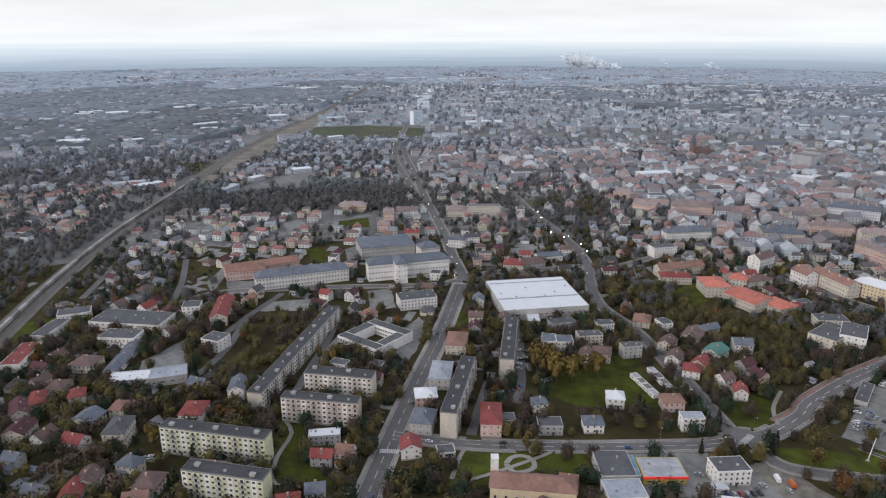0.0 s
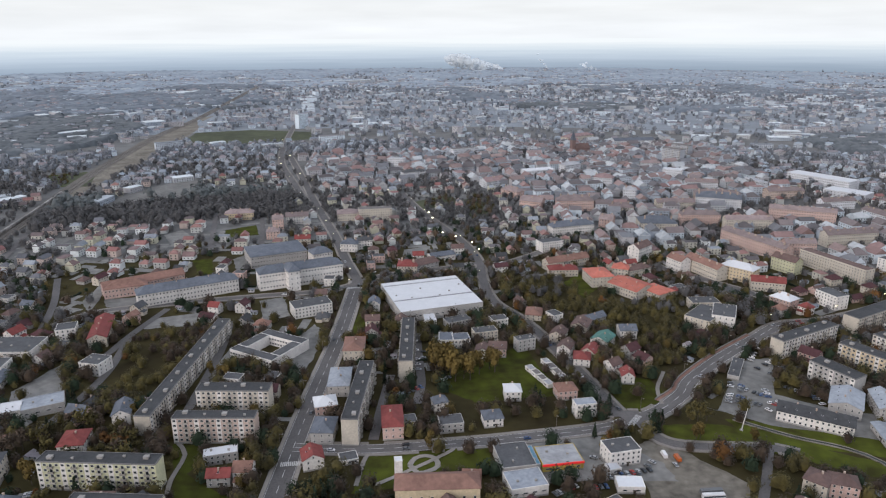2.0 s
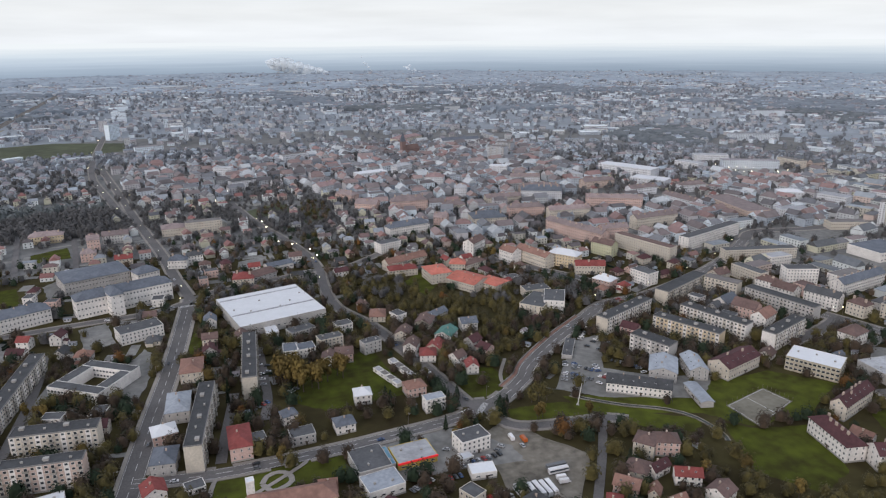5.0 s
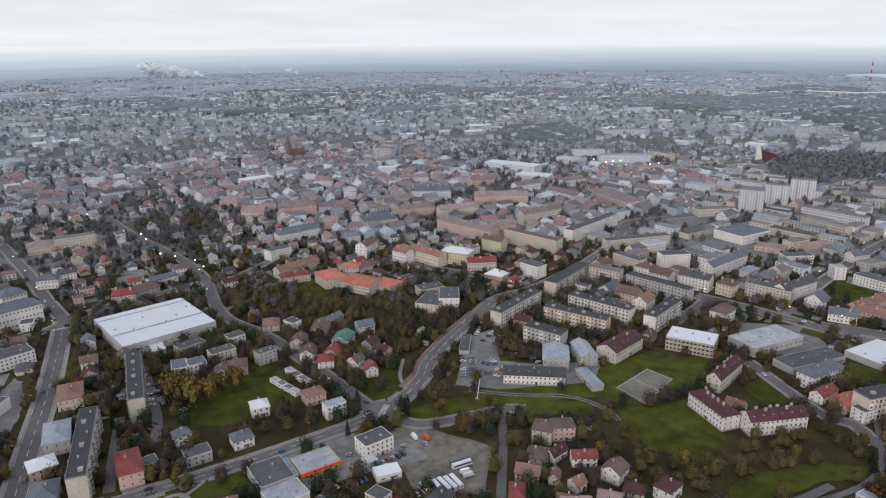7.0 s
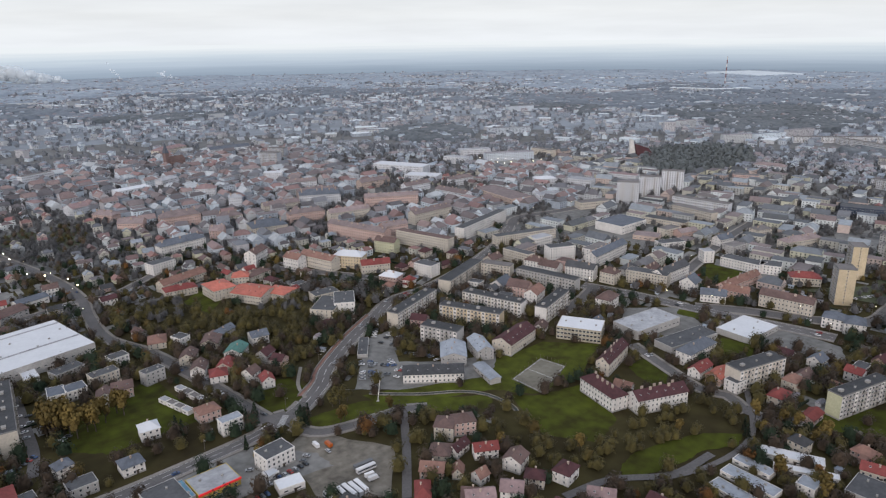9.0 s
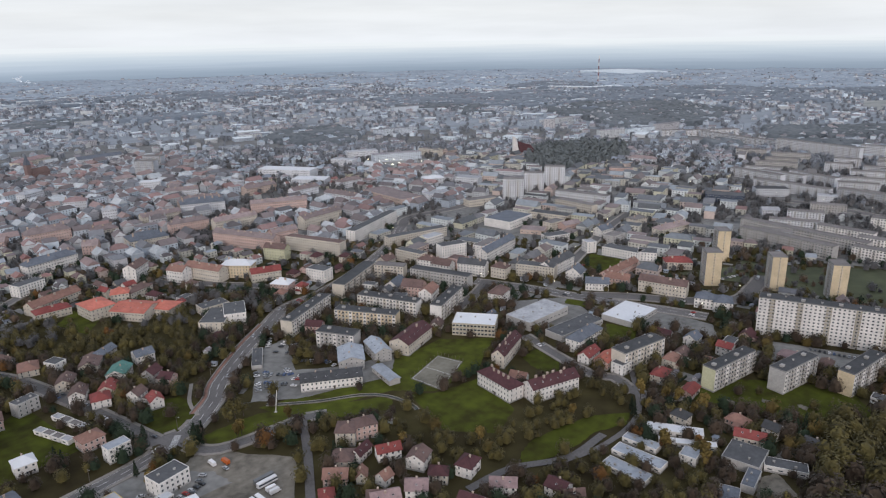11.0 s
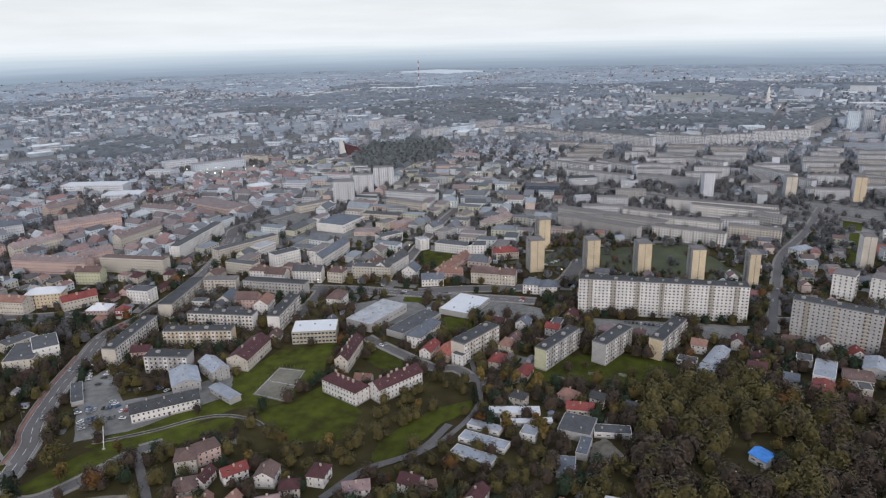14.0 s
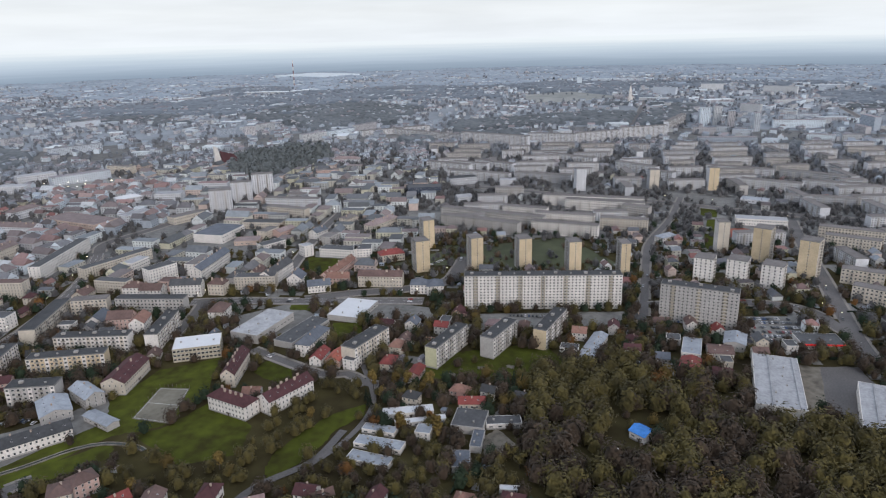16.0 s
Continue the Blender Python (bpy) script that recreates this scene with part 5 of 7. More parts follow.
patch('asphalt', [(-80, 484), (-67, 499), (-66, 462), (-78, 466)])
patch('asphalt', [(-201, 536), (-164, 546), (-160, 520), (-199, 515)])
patch('asphalt', [(-267, 790), (-252, 810), (-233, 780), (-247, 749)])
patch('asphalt', [(10, 709), (38, 721), (39, 691), (7, 679)])
patch('lawn', [(-208, 691), (-189, 692), (-176, 645), (-192, 648)])
patch('lawn', [(-200, 804), (-169, 825), (-157, 781), (-194, 771)])
patch('meadow', [(11, 916), (80, 973), (91, 916), (22, 879)])
patch('lawn', [(-31, 537), (-24, 520), (-30, 486), (-36, 507)])
patch('asphalt', [(619, 536), (649, 464), (609, 444), (582, 506)])
patch('asphalt', [(446, 344), (488, 314), (465, 279), (417, 282), (410, 313)])
patch('asphalt', [(492, 277), (514, 260), (509, 194), (482, 178), (475, 221), (474, 257)])
patch('asphalt', [(629, 371), (632, 304), (599, 295), (588, 351)])
patch('asphalt', [(819, 341), (832, 290), (790, 279), (777, 328)])
patch('asphalt', [(645, 625), (694, 597), (656, 562), (605, 585)])
patch('asphalt', [(1002, 266), (970, 148), (945, 144), (956, 254)])
patch('asphalt', [(1020, 18), (998, -72), (944, -69), (976, 16)])
patch('asphalt', [(902, -47), (874, -104), (833, -94), (858, -43)])
patch('lawn', [(609, 366), (612, 333), (572, 316), (567, 346)])
patch('lawn', [(481, 313), (487, 294), (475, 290), (470, 308)])
patch('lawn', [(456, 258), (463, 235), (436, 223), (432, 248)])
patch('lawn', [(943, -28), (948, -49), (887, -46), (891, -27)])
patch('meadow', [(718, 250), (736, 229), (628, 192), (629, 223)])
building(923, 355, -68, 49.3, 24.0, 13, 'office', 4, 'navy', roof='grey')

patch('asphalt', [(855, 1022), (808, 932), (902, 913), (944, 971), (917, 1041)])

patch('gravel', [(396.4, 132.7), (400.9, 133.7), (400.4, 138.7), (396.4, 137.7)])
patch('gravel', [(412.0, 116.2), (416.5, 117.2), (416.0, 122.2), (412.0, 121.2)])
patch('gravel', [(419.4, 97.4), (423.9, 98.4), (423.4, 103.4), (419.4, 102.4)])
patch('gravel', [(459.2, 65.8), (463.7, 66.8), (463.2, 71.8), (459.2, 70.8)])

# single buildings of the old town and the middle quarters
building(-24, 840, 5, 40.7, 14.0, 15, 'office', 5, 'cream', roof='felt')
building(-48, 713, -9, 18.0, 14.0, 9, 'tenement', 2, 'white', form='hip', rise=4, roof='slate')
building(-33, 721, 13, 14.9, 12.0, 10, 'tenement', 3, 'white', form='hip', rise=3, roof='grey')
building(47, 673, 21, 26.0, 14.0, 6, 'hall', 1, 'white', form='gable', rise=2, roof='slate')
building(7, 1210, -18, 30.1, 14.0, 14, 'office', 4, 'pale', roof='ash')
building(32, 1098, 19, 38.1, 16.0, 12, 'tenement', 4, 'pale', form='hip', rise=3, roof='grey')
building(135, 1298, 25, 55.2, 14.0, 16, 'office', 4, 'pale', roof='felt')
building(202, 751, 12, 51.9, 14.0, 13, 'tenement', 4, 'white', form='hip', rise=5, roof='slate')
building(237, 870, -3, 47.6, 18.0, 14, 'tenement', 4, 'pink', form='hip', rise=6, roof='umber')
building(290, 840, -6, 28.8, 16.0, 11, 'tenement', 3, 'cream', form='hip', rise=5, roof='umber')
building(309, 767, -8, 41.7, 30.0, 11, 'tenement', 3, 'cream', form='hip', rise=6, roof='slate')
building(433, 871, -25, 57.0, 26.0, 14, 'tenement', 4, 'pale', form='hip', rise=6, roof='slate')
building(370, 864, -5, 49.8, 14.0, 10, 'tenement', 3, 'cream', form='gable', rise=4, roof='umber')
building(472, 1035, -31, 20.5, 14.0, 10, 'tenement', 3, 'cream', form='hip', rise=4, roof='clay')
building(449, 1067, -29, 30.5, 18.0, 14, 'office', 4, 'pale', roof='white')
building(456, 977, -18, 45.8, 14.0, 12, 'tenement', 4, 'pale', form='gable', rise=4, roof='umber')
building(499, 1404, 4, 85.7, 16.0, 11, 'hall', 2, 'pale', form='gable', rise=5, roof='slate')
building(-194, 857, 5, 35.0, 14.0, 9, 'tenement', 2, 'ochre', form='hip', rise=4, roof='clay')
building(-139, 810, 5, 12.4, 12.0, 12, 'tenement', 3, 'pink', form='gable', rise=4, roof='clay')
building(-119, 831, 5, 26.7, 12.0, 10, 'tenement', 3, 'white', form='gable', rise=4, roof='umber')
building(-144, 714, 5, 17.2, 12.0, 6, 'hall', 1, 'white', roof='white')
building(-138, 767, 5, 14.4, 12.0, 9, 'tenement', 3, 'pink', form='hip', rise=4, roof='clay')
building(-102, 743, 5, 16.5, 12.0, 7, 'tenement', 2, 'cream', form='gable', rise=3, roof='red')
building(146, 1023, 32, 26.3, 18.0, 10, 'tenement', 3, 'pale', form='gable', rise=5, roof='pink')
building(169, 954, -50, 30.3, 16.0, 10, 'tenement', 3, 'pink', form='hip', rise=5, roof='clay')
building(185, 890, -33, 30.3, 16.0, 9, 'tenement', 2, 'pink', form='gable', rise=5, roof='clay')
building(238, 1110, 15, 52.4, 22.0, 9, 'hall', 2, 'pale', roof='white')
building(298, 1136, 29, 35.2, 16.0, 12, 'tenement', 4, 'pale', form='hip', rise=4, roof='ash')
building(323, 1025, -28, 29.7, 18.0, 12, 'tenement', 3, 'pale', form='hip', rise=5, roof='pink')
building(329, 922, -17, 17.7, 16.0, 15, 'tenement', 4, 'pale', form='hip', rise=4, roof='ash')
building(255, 785, -32, 16.1, 14.0, 10, 'tenement', 3, 'pink', form='gable', rise=5, roof='clay')
building(251, 660, 39, 25.1, 13.0, 14, 'tenement', 4, 'white', form='gable', rise=4, roof='brown')
building(780, 999, -67, 43.9, 20.0, 12, 'office', 4, 'pale', roof='ash')
building(852, 1034, -28, 59.1, 24.0, 15, 'office', 4, 'pale', roof='ash')
building(908, 993, -20, 77.7, 16.0, 9, 'office', 3, 'pale', roof='felt')
building(960, 953, -87, 49.9, 16.0, 13, 'office', 4, 'cream', roof='felt')
building(770, 761, -25, 32.7, 22.0, 9, 'hall', 2, 'pale', form='hip', rise=3, roof='white')
building(802, 713, -68, 38.3, 22.0, 11, 'office', 3, 'pale', roof='ash')
building(692, 675, -13, 40.2, 18.0, 10, 'office', 3, 'pale', roof='ash')
building(650, 726, -96, 94.8, 36.0, 9, 'hall', 2, 'salmon', roof='umber')
building(446, 903, -17, 59.1, 22.0, 11, 'tenement', 3, 'salmon', form='hip', rise=5, roof='umber')
building(553, 999, -81, 38.6, 12.0, 8, 'office', 2, 'pale', roof='ash')
building(885, 698, -71, 47.3, 18.0, 10, 'office', 3, 'pale', roof='pink')
building(705, 605, -18, 44.9, 16.0, 9, 'office', 2, 'cream', roof='felt')
building(648, 511, 4, 48.5, 38.0, 10, 'sports_hall', 2, 'white', roof='slate')
building(637, 464, -64, 28.1, 20.0, 5, 'hall', 1, 'salmon', roof='clay')
building(678, 442, -12, 25.5, 14.0, 7, 'hall', 1, 'pink', form='gable', rise=3, roof='clay')
building(614, 374, -29, 10.9, 12.0, 12, 'office', 4, 'white', roof='ash')
building(746, 390, -12, 20.7, 14.0, 9, 'tenement', 3, 'cream', form='hip', rise=3, roof='felt')
building(1133, 589, -74, 48.7, 16.0, 10, 'school', 3, 'pale', form='hip', rise=4, roof='clay')
building(538, 454, 9, 32.6, 13.0, 12, 'tenement', 4, 'white', roof='felt')
building(525, 523, 0, 24.6, 14.0, 10, 'tenement', 3, 'white', roof='ash')
building(668, 457, -3, 24.8, 14.0, 9, 'tenement', 3, 'cream', roof='felt')
building(664, 373, -4, 21.3, 14.0, 9, 'tenement', 3, 'grey', roof='felt')
building(681, 397, -8, 21.5, 12.0, 8, 'tenement', 2, 'white', form='gable', rise=4, roof='slate')
building(857, 531, -83, 26.3, 14.0, 7, 'house', 2, 'pale', form='hip', rise=3, roof='felt')
building(665, 842, -1, 42.8, 14.0, 11, 'tenement', 3, 'pale', form='hip', rise=4, roof='umber')
building(548, 914, 2, 52.6, 16.0, 11, 'tenement', 3, 'salmon', form='gable', rise=4, roof='umber')
building(583, 848, 5, 47.1, 14.0, 11, 'tenement', 3, 'pale', form='gable', rise=4, roof='umber')
building(596, 771, -81, 58.3, 16.0, 11, 'tenement', 3, 'pale', form='gable', rise=4, roof='umber')
building(444, 1152, 0, 32.9, 16.0, 10, 'tenement', 3, 'pale', form='hip', rise=4, roof='clay')
building(261, 1259, -5, 26.6, 18.0, 11, 'tenement', 3, 'pale', form='gable', rise=5, roof='clay')
building(397, 1465, 31, 79.2, 20.0, 13, 'tenement', 4, 'cream', form='hip', rise=5, roof='pink')
building(865, -94, -89, 56.5, 18.0, 8, 'school', 2, 'white', roof='ash')
building(983, -96, -105, 33.7, 20.0, 5, 'supermarket', 1, 'pale', roof='steel')
building(1010, 325, -54, 44.5, 20.0, 11, 'office', 3, 'ashen', roof='bitumen')
building(1018, 253, -77, 24.2, 16.0, 9, 'office', 3, 'pale', roof='ash')
building(1254, 84, -59, 34.5, 16.0, 8, 'school', 2, 'pale', roof='ash')
building(1028, 572, -62, 38.0, 16.0, 9, 'office', 3, 'pink', roof='felt')
building(898, 287, -56, 20.5, 14.0, 7, 'house', 2, 'pale', form='gable', rise=3, roof='ash')
building(768, 10, -37, 21.7, 12.0, 6, 'house', 2, 'white', form='hip', rise=3, roof='steel')

# far yards, fields and roads
patch('gravel', [(-460, 956), (-452, 1125), (-457, 1408), (-478, 1761), (-537, 1953), (-539, 1646), (-516, 1351), (-479, 1006)])
patch('meadow', [(-458, 1581), (-465, 1683), (-345, 1725), (-182, 1672), (-182, 1555), (-312, 1493), (-424, 1484)])
patch('meadow', [(-568, 1158), (-503, 1203), (-466, 1074), (-521, 1080)])
patch('asphalt', [(-402, 909), (-387, 1026), (-318, 1135), (-287, 1022), (-339, 939)])
patch('stubble', [(3507, 2212), (3443, 2040), (3847, 1981), (4242, 2205), (4013, 2382)])
patch('stubble', [(2635, 593), (2801, 448), (2562, 209), (2356, 394), (2325, 522)])
patch('stubble', [(815, 980), (928, 924), (895, 879), (804, 912)])
street([(1740, 130), (1985, 131), (2438, 139)], 12)
street([(2355, -415), (1968, -414), (1728, -409)], 12)
street([(-125, 956), (-162, 1098), (-201, 1256), (-227, 1466), (-250, 1814)], 9)
building(1006, 141, 26, 14.5, 14.0, 33, 'apartment_block', 11, 'pale')
building(1042, 39, 20, 14.5, 14.0, 29, 'apartment_block', 10, 'ashen', end='cream')
building(1053, -43, 16, 14.5, 14.0, 33, 'apartment_block', 11, 'pale', end='ochre')

# park ring and paths
street([(5, 319), (8, 325), (14, 327), (19, 324), (20, 317), (15, 313), (9, 312), (5, 319)], 3)
street([(-21, 299), (-2, 310), (25, 328), (30, 333)], 2.5)
street([(-23, 303), (-20, 323), (-18, 330)], 2.5)
street([(-126, 351), (-118, 338), (-119, 315), (-116, 295)], 2.5)
street([(-116, 295), (-108, 290), (-91, 292)], 2.5)
street([(164, 371), (168, 390), (181, 413)], 2.5)
stream([(200, 351), (207, 344), (226, 329), (248, 316), (259, 302), (262, 283), (260, 275)], 2.6)
patch('lawn', [(262, 197), (277, 202), (303, 198), (328, 190), (346, 175), (332, 171), (312, 180), (291, 180), (275, 184), (258, 190)])


lay_streets()



# ---- parapets and red footway of the raised road ----
def parapets(pts, half):
    line = smooth(pts, 6)
    nor = sides(line)
    for s in (1, -1):
        g = Geo()
        ribbon(g, line, nor, s * (half + 2.5) + 0.15, s * (half + 2.5) - 0.15, 0.0, 1.5)
        tagged(part("parapet", g, M_CONCRETE), "pale concrete parapet along the raised road", "parapet", kind="structure")
    g = Geo()
    ribbon(g, line, nor, half + 2.3, half + 0.25, 0.45, 0.62)
    tagged(part("footway", g, MATS["roofing_terracotta"]), "dull red paved footway beside the road", "pavement", kind="structure")


parapets([(166, 370), (183, 384), (194, 399), (233, 433), (272, 461)], 5.5)

# ---- railway ----
def railway(pts):
    line = smooth(pts, 12)
    nor = sides(line)
    g = Geo()
    ribbon(g, line, nor, 11, -11, 0, 0.45)
    bed = tagged(part("railway", g, M_BALLAST), "double-track railway on a brown ballast bed", "railway", kind="structure")
    for off in (-6.2, -4.8, 1.3, 2.7):
        g = Geo()
        ribbon(g, line, nor, off + 0.15, off - 0.15, 0.45, 0.75)
        part("rail", g, M_STEEL, bed)
    for p in line:
        claim(p.x, p.y, 0, 26, 26, 2, 3)
    # a long freight train on the farther track
    M_WAGON = plain("wagon_paint", (0.27, 0.26, 0.25), 0.6, vary=0.35)
    g = Geo()
    for k in range(6):
        g.box(-6.6 + k * 2.2, -6.6 + k * 2.2 + 2.0, -1.45, 1.45, 1.3, 3.9 + 0.1 * (k % 2))
    g.box(-6.9, 6.9, -1.3, 1.3, 1.05, 1.3)
    hull = g.data("body", [M_WAGON])
    g = Geo()
    g.box(-1.3, 1.3, -1.1, 1.1, 0.45, 1.05)
    bogie = g.data("bogie", [M_STEEL])
    along, k = 0.0, 0
    total = [0.0]
    for i in range(len(line) - 1):
        total.append(total[-1] + (line[i + 1] - line[i]).length)
    while along < 640:
        while total[k + 1] < along:
            k += 1
        d = (line[k + 1] - line[k]).normalized()
        p = line[k] + d * (along - total[k]) + Vector((-d.y, d.x)) * 2.0
        root = base("freight_wagon", p.x, p.y, math.degrees(math.atan2(d.y, d.x)), "grey open freight wagon standing in a long train", "railway wagon", "wagons of the freight train", 0.3)
        part("body", hull, None, root)
        for s in (-4.3, 4.3):
            part("bogie", bogie, None, root).location = (s, 0, 0)
        along += 15.0


railway([(-368, 400), (-384, 461), (-412, 568), (-443, 719), (-469, 929), (-506, 1209), (-539, 1646), (-537, 1953), (-564, 2521), (-601, 3235)])

# ---- trees ----
def crown_mesh(kind, seed, radius, height, n, leaf):
    """A lumpy crown: leaf clumps set on the shells of several overlapping boughs."""
    r = np.random.RandomState(seed)
    conic = kind == "fir"
    lumps = 7
    c = np.stack([r.uniform(-0.55, 0.55, lumps), r.uniform(-0.55, 0.55, lumps), r.uniform(-0.45, 0.6, lumps)], -1)
    size = r.uniform(0.38, 0.68, lumps)
    which = r.randint(0, lumps, n)
    d = r.normal(size=(n, 3))
    d /= np.linalg.norm(d, axis=1)[:, None]
    p = c[which] + d * (size[which] * r.uniform(0.55, 1.05, n))[:, None]
    if conic:
        z = 1 - np.sqrt(r.uniform(0, 1, n)) * 0.98
        a, q = r.uniform(0, 6.283, n), (1 - z) * r.uniform(0.55, 1.0, n) * (0.8 + 0.2 * np.sin(z * 40))
        p = np.stack([q * np.cos(a), q * np.sin(a), z * 2 - 1], -1)
    p *= np.array([radius, radius, height / 2])
    p[:, 2] += height / 2
    return leaf_cloud("crown", p, d, leaf * r.uniform(0.6, 1.3, n), LEAF[kind], r)


def leaf_cloud(name, p, d, s, mat_, r, single=False):
    """Bent leaf clumps of two triangles each at the points p."""
    n = len(p)
    u = np.cross(d, r.normal(size=(n, 3)))
    u /= np.linalg.norm(u, axis=1)[:, None] + 1e-6
    w = np.cross(d, u)
    s = s[:, None]
    bend = d * s * r.uniform(-0.25, 0.35, (n, 1))
    v = np.stack([p - u * s, p - w * s * 0.8 + bend, p + u * s, p + w * s * 0.8 - bend], 1).reshape(-1, 3)
    me = bpy.data.meshes.new(name)
    if single:
        v = v.reshape(-1, 4, 3)[:, :3].reshape(-1, 3)
        me.vertices.add(3 * n)
        me.vertices.foreach_set("co", v.astype(np.float32).ravel())
        me.loops.add(3 * n)
        me.loops.foreach_set("vertex_index", np.arange(3 * n, dtype=np.int32))
        me.polygons.add(n)
        me.polygons.foreach_set("loop_start", np.arange(0, 3 * n, 3, dtype=np.int32))
        me.update(calc_edges=True)
        me.materials.append(mat_)
        return me
    me.vertices.add(4 * n)
    me.vertices.foreach_set("co", v.astype(np.float32).ravel())
    base_i = np.arange(n)[:, None] * 4
    loops = (base_i + np.array([[0, 1, 2, 0, 2, 3]])).ravel()
    me.loops.add(len(loops))
    me.loops.foreach_set("vertex_index", loops.astype(np.int32))
    me.polygons.add(2 * n)
    me.polygons.foreach_set("loop_start", np.arange(0, 6 * n, 3, dtype=np.int32))
    me.update(calc_edges=True)
    me.materials.append(mat_)
    return me


def trunk_mesh(seed, h, crown):
    r, g = random.Random(seed), Geo()

    def limb(p, q, a, b):
        n = len(g.v)
        w = (q - p).normalized()
        u = w.orthogonal().normalized()
        v = w.cross(u)
        for c, k in ((p, a), (q, b)):
            for i in range(6):
                t = i * math.pi / 3
                g.v.append(tuple(c + (u * math.cos(t) + v * math.sin(t)) * k))
        for i in range(6):
            j = (i + 1) % 6
            g.f.append((n + i, n + j, n + 6 + j, n + 6 + i))
            g.m.append(0)
    limb(Vector((0, 0, -0.3)), Vector((0.1, 0, h)), 0.3, 0.2)
    limb(Vector((0.1, 0, h)), Vector((0.3, 0.1, h + crown * 0.6)), 0.2, 0.06)
    for k in range(5):
        a = k * 1.3 + r.random()
        z = h + crown * r.uniform(0.0, 0.3)
        limb(Vector((0.1, 0, z)), Vector((math.cos(a) * crown * 0.32, math.sin(a) * crown * 0.32, z + crown * 0.3)), 0.13, 0.04)
    return g.data("trunk", [M_BARK])


TREES = {}
TREE_WORDS = {"bare": "nearly bare grey-brown deciduous tree", "olive": "tree with thinning dull olive leaves", "gold": "tree in golden yellow autumn leaf", "rust": "tree in rusty orange autumn leaf", "fir": "tall dark green garden conifer"}
for i, (kind, rad, hei, low) in enumerate((("bare", 3.6, 7.5, 2.2), ("bare", 4.4, 9, 2.6), ("olive", 4.0, 8, 2.2), ("olive", 4.8, 9.5, 2.4), ("gold", 3.4, 7.5, 1.8), ("rust", 3.6, 7, 2), ("fir", 2.0, 10, 0.8), ("fir", 2.6, 12, 0.8), ("bare", 3.0, 6, 1.6), ("olive", 3.2, 6, 1.4))):
    n = 330 if kind != "fir" else 260
    TREES.setdefault(kind, []).append((trunk_mesh(i, low, hei), crown_mesh(kind, 40 + i, rad, hei, n, 0.62 if kind != "fir" else 0.5), low))


def tree(x, y, kind, scale=1.0):
    trunk, crown, low = TREES[kind][int(abs(x * 7 + y * 3)) % len(TREES[kind])]
    ob = tagged(new("tree", trunk), TREE_WORDS[kind] + " on rough grass", "tree", "trees of the town")
    ob.matrix_basis = pose(x, y, 0, 0, 0, (x * 53 + y * 29) % 360) @ Matrix.Diagonal((scale, scale, scale * (0.9 + 0.2 * ((x * 3.7) % 1)) * (1.3 if kind == "gold" else 1), 1))
    top = part("crown", crown, None, ob)
    top.location = (0, 0, low)
    return ob


def far_trees(name, pts, kind, leaf, n, label):
    """Many trees too far off to count, as one cloud of leaf clumps."""
    r = np.random.RandomState(len(pts))
    pts = np.array(pts)
    m = len(pts)
    c = np.repeat(pts, n, axis=0)
    d = r.normal(size=(m * n, 3))
    d[:, 2] = np.abs(d[:, 2]) * 0.9
    d /= np.linalg.norm(d, axis=1)[:, None]
    p = c[:, :3].copy()
    k = c[:, 3:4]
    lobe = 0.82 + 0.22 * np.sin(4 * np.arctan2(d[:, 1], d[:, 0]) + c[:, 0]) * np.cos(5 * d[:, 2] + c[:, 1])
    off = d * k * (lobe * r.uniform(0.6, 1.22, m * n))[:, None]
    off[:, 2] *= 1.5
    p += off
    p[:, 2] += k[:, 0] * 0.6
    me = leaf_cloud(name, p, d, k[:, 0] * leaf * r.uniform(0.7, 1.3, m * n), LEAF[kind], r, True)
    # the dense inner mass of twigs of each crown
    g = Geo()
    for x, y, z, s in pts:
        a0 = x * 1.7 + y
        first = len(g.v)
        for q in range(5):
            a, h = a0 + q * 1.2566, 0.62 + 0.16 * math.sin(a0 + 3 * q)
            g.v.append((x + s * h * math.cos(a), y + s * h * math.sin(a), z + s * 0.25))
        for q in range(5):
            a, h = a0 + 0.628 + q * 1.2566, 0.5 + 0.14 * math.sin(a0 + 5 * q)
            g.v.append((x + s * h * math.cos(a), y + s * h * math.sin(a), z + s * (1.1 + 0.2 * math.sin(a0 * 2 + q))))
        g.v.append((x, y, z + s * 1.6))
        for q in range(5):
            j = (q + 1) % 5
            g.f.extend([(first + q, first + j, first + 5 + q), (first + j, first + 5 + j, first + 5 + q), (first + 5 + q, first + 5 + j, first + 10)])
            g.m.extend([0, 0, 0])
    core = g.data(name, [LEAF[kind]])
    core.polygons.foreach_set("use_smooth", [True] * len(core.polygons))
    bm = bmesh.new()
    bm.from_mesh(me)
    bm.from_mesh(core)
    bm.to_mesh(me)
    bm.free()
    part(name, me, None, None, label, "stuff")["category"] = "trees"


STUFF_WORDS = {"bare": "nearly bare grey-brown trees between the houses", "olive": "trees with thinning dull olive leaves", "gold": "scattered trees in golden autumn leaf", "rust": "scattered trees in rusty autumn leaf", "fir": "dark green garden conifers and firs", "dusk": "dusky brown leafless trees among the houses", "haw": "far grey leafless woods and hedges", "bog": "far dull green woods and hedges", "copse": "dense dark copse of leafless and fading trees"}
zones = []


def zone(kind, pts):
    zones.append((kind, pts, min(p[0] for p in pts), max(p[0] for p in pts), min(p[1] for p in pts), max(p[1] for p in pts)))


def zone_at(x, y):
    for kind, pts, x0, x1, y0, y1 in zones:
        if x0 < x < x1 and y0 < y < y1 and inside(pts, x, y):
            return kind
    return ""


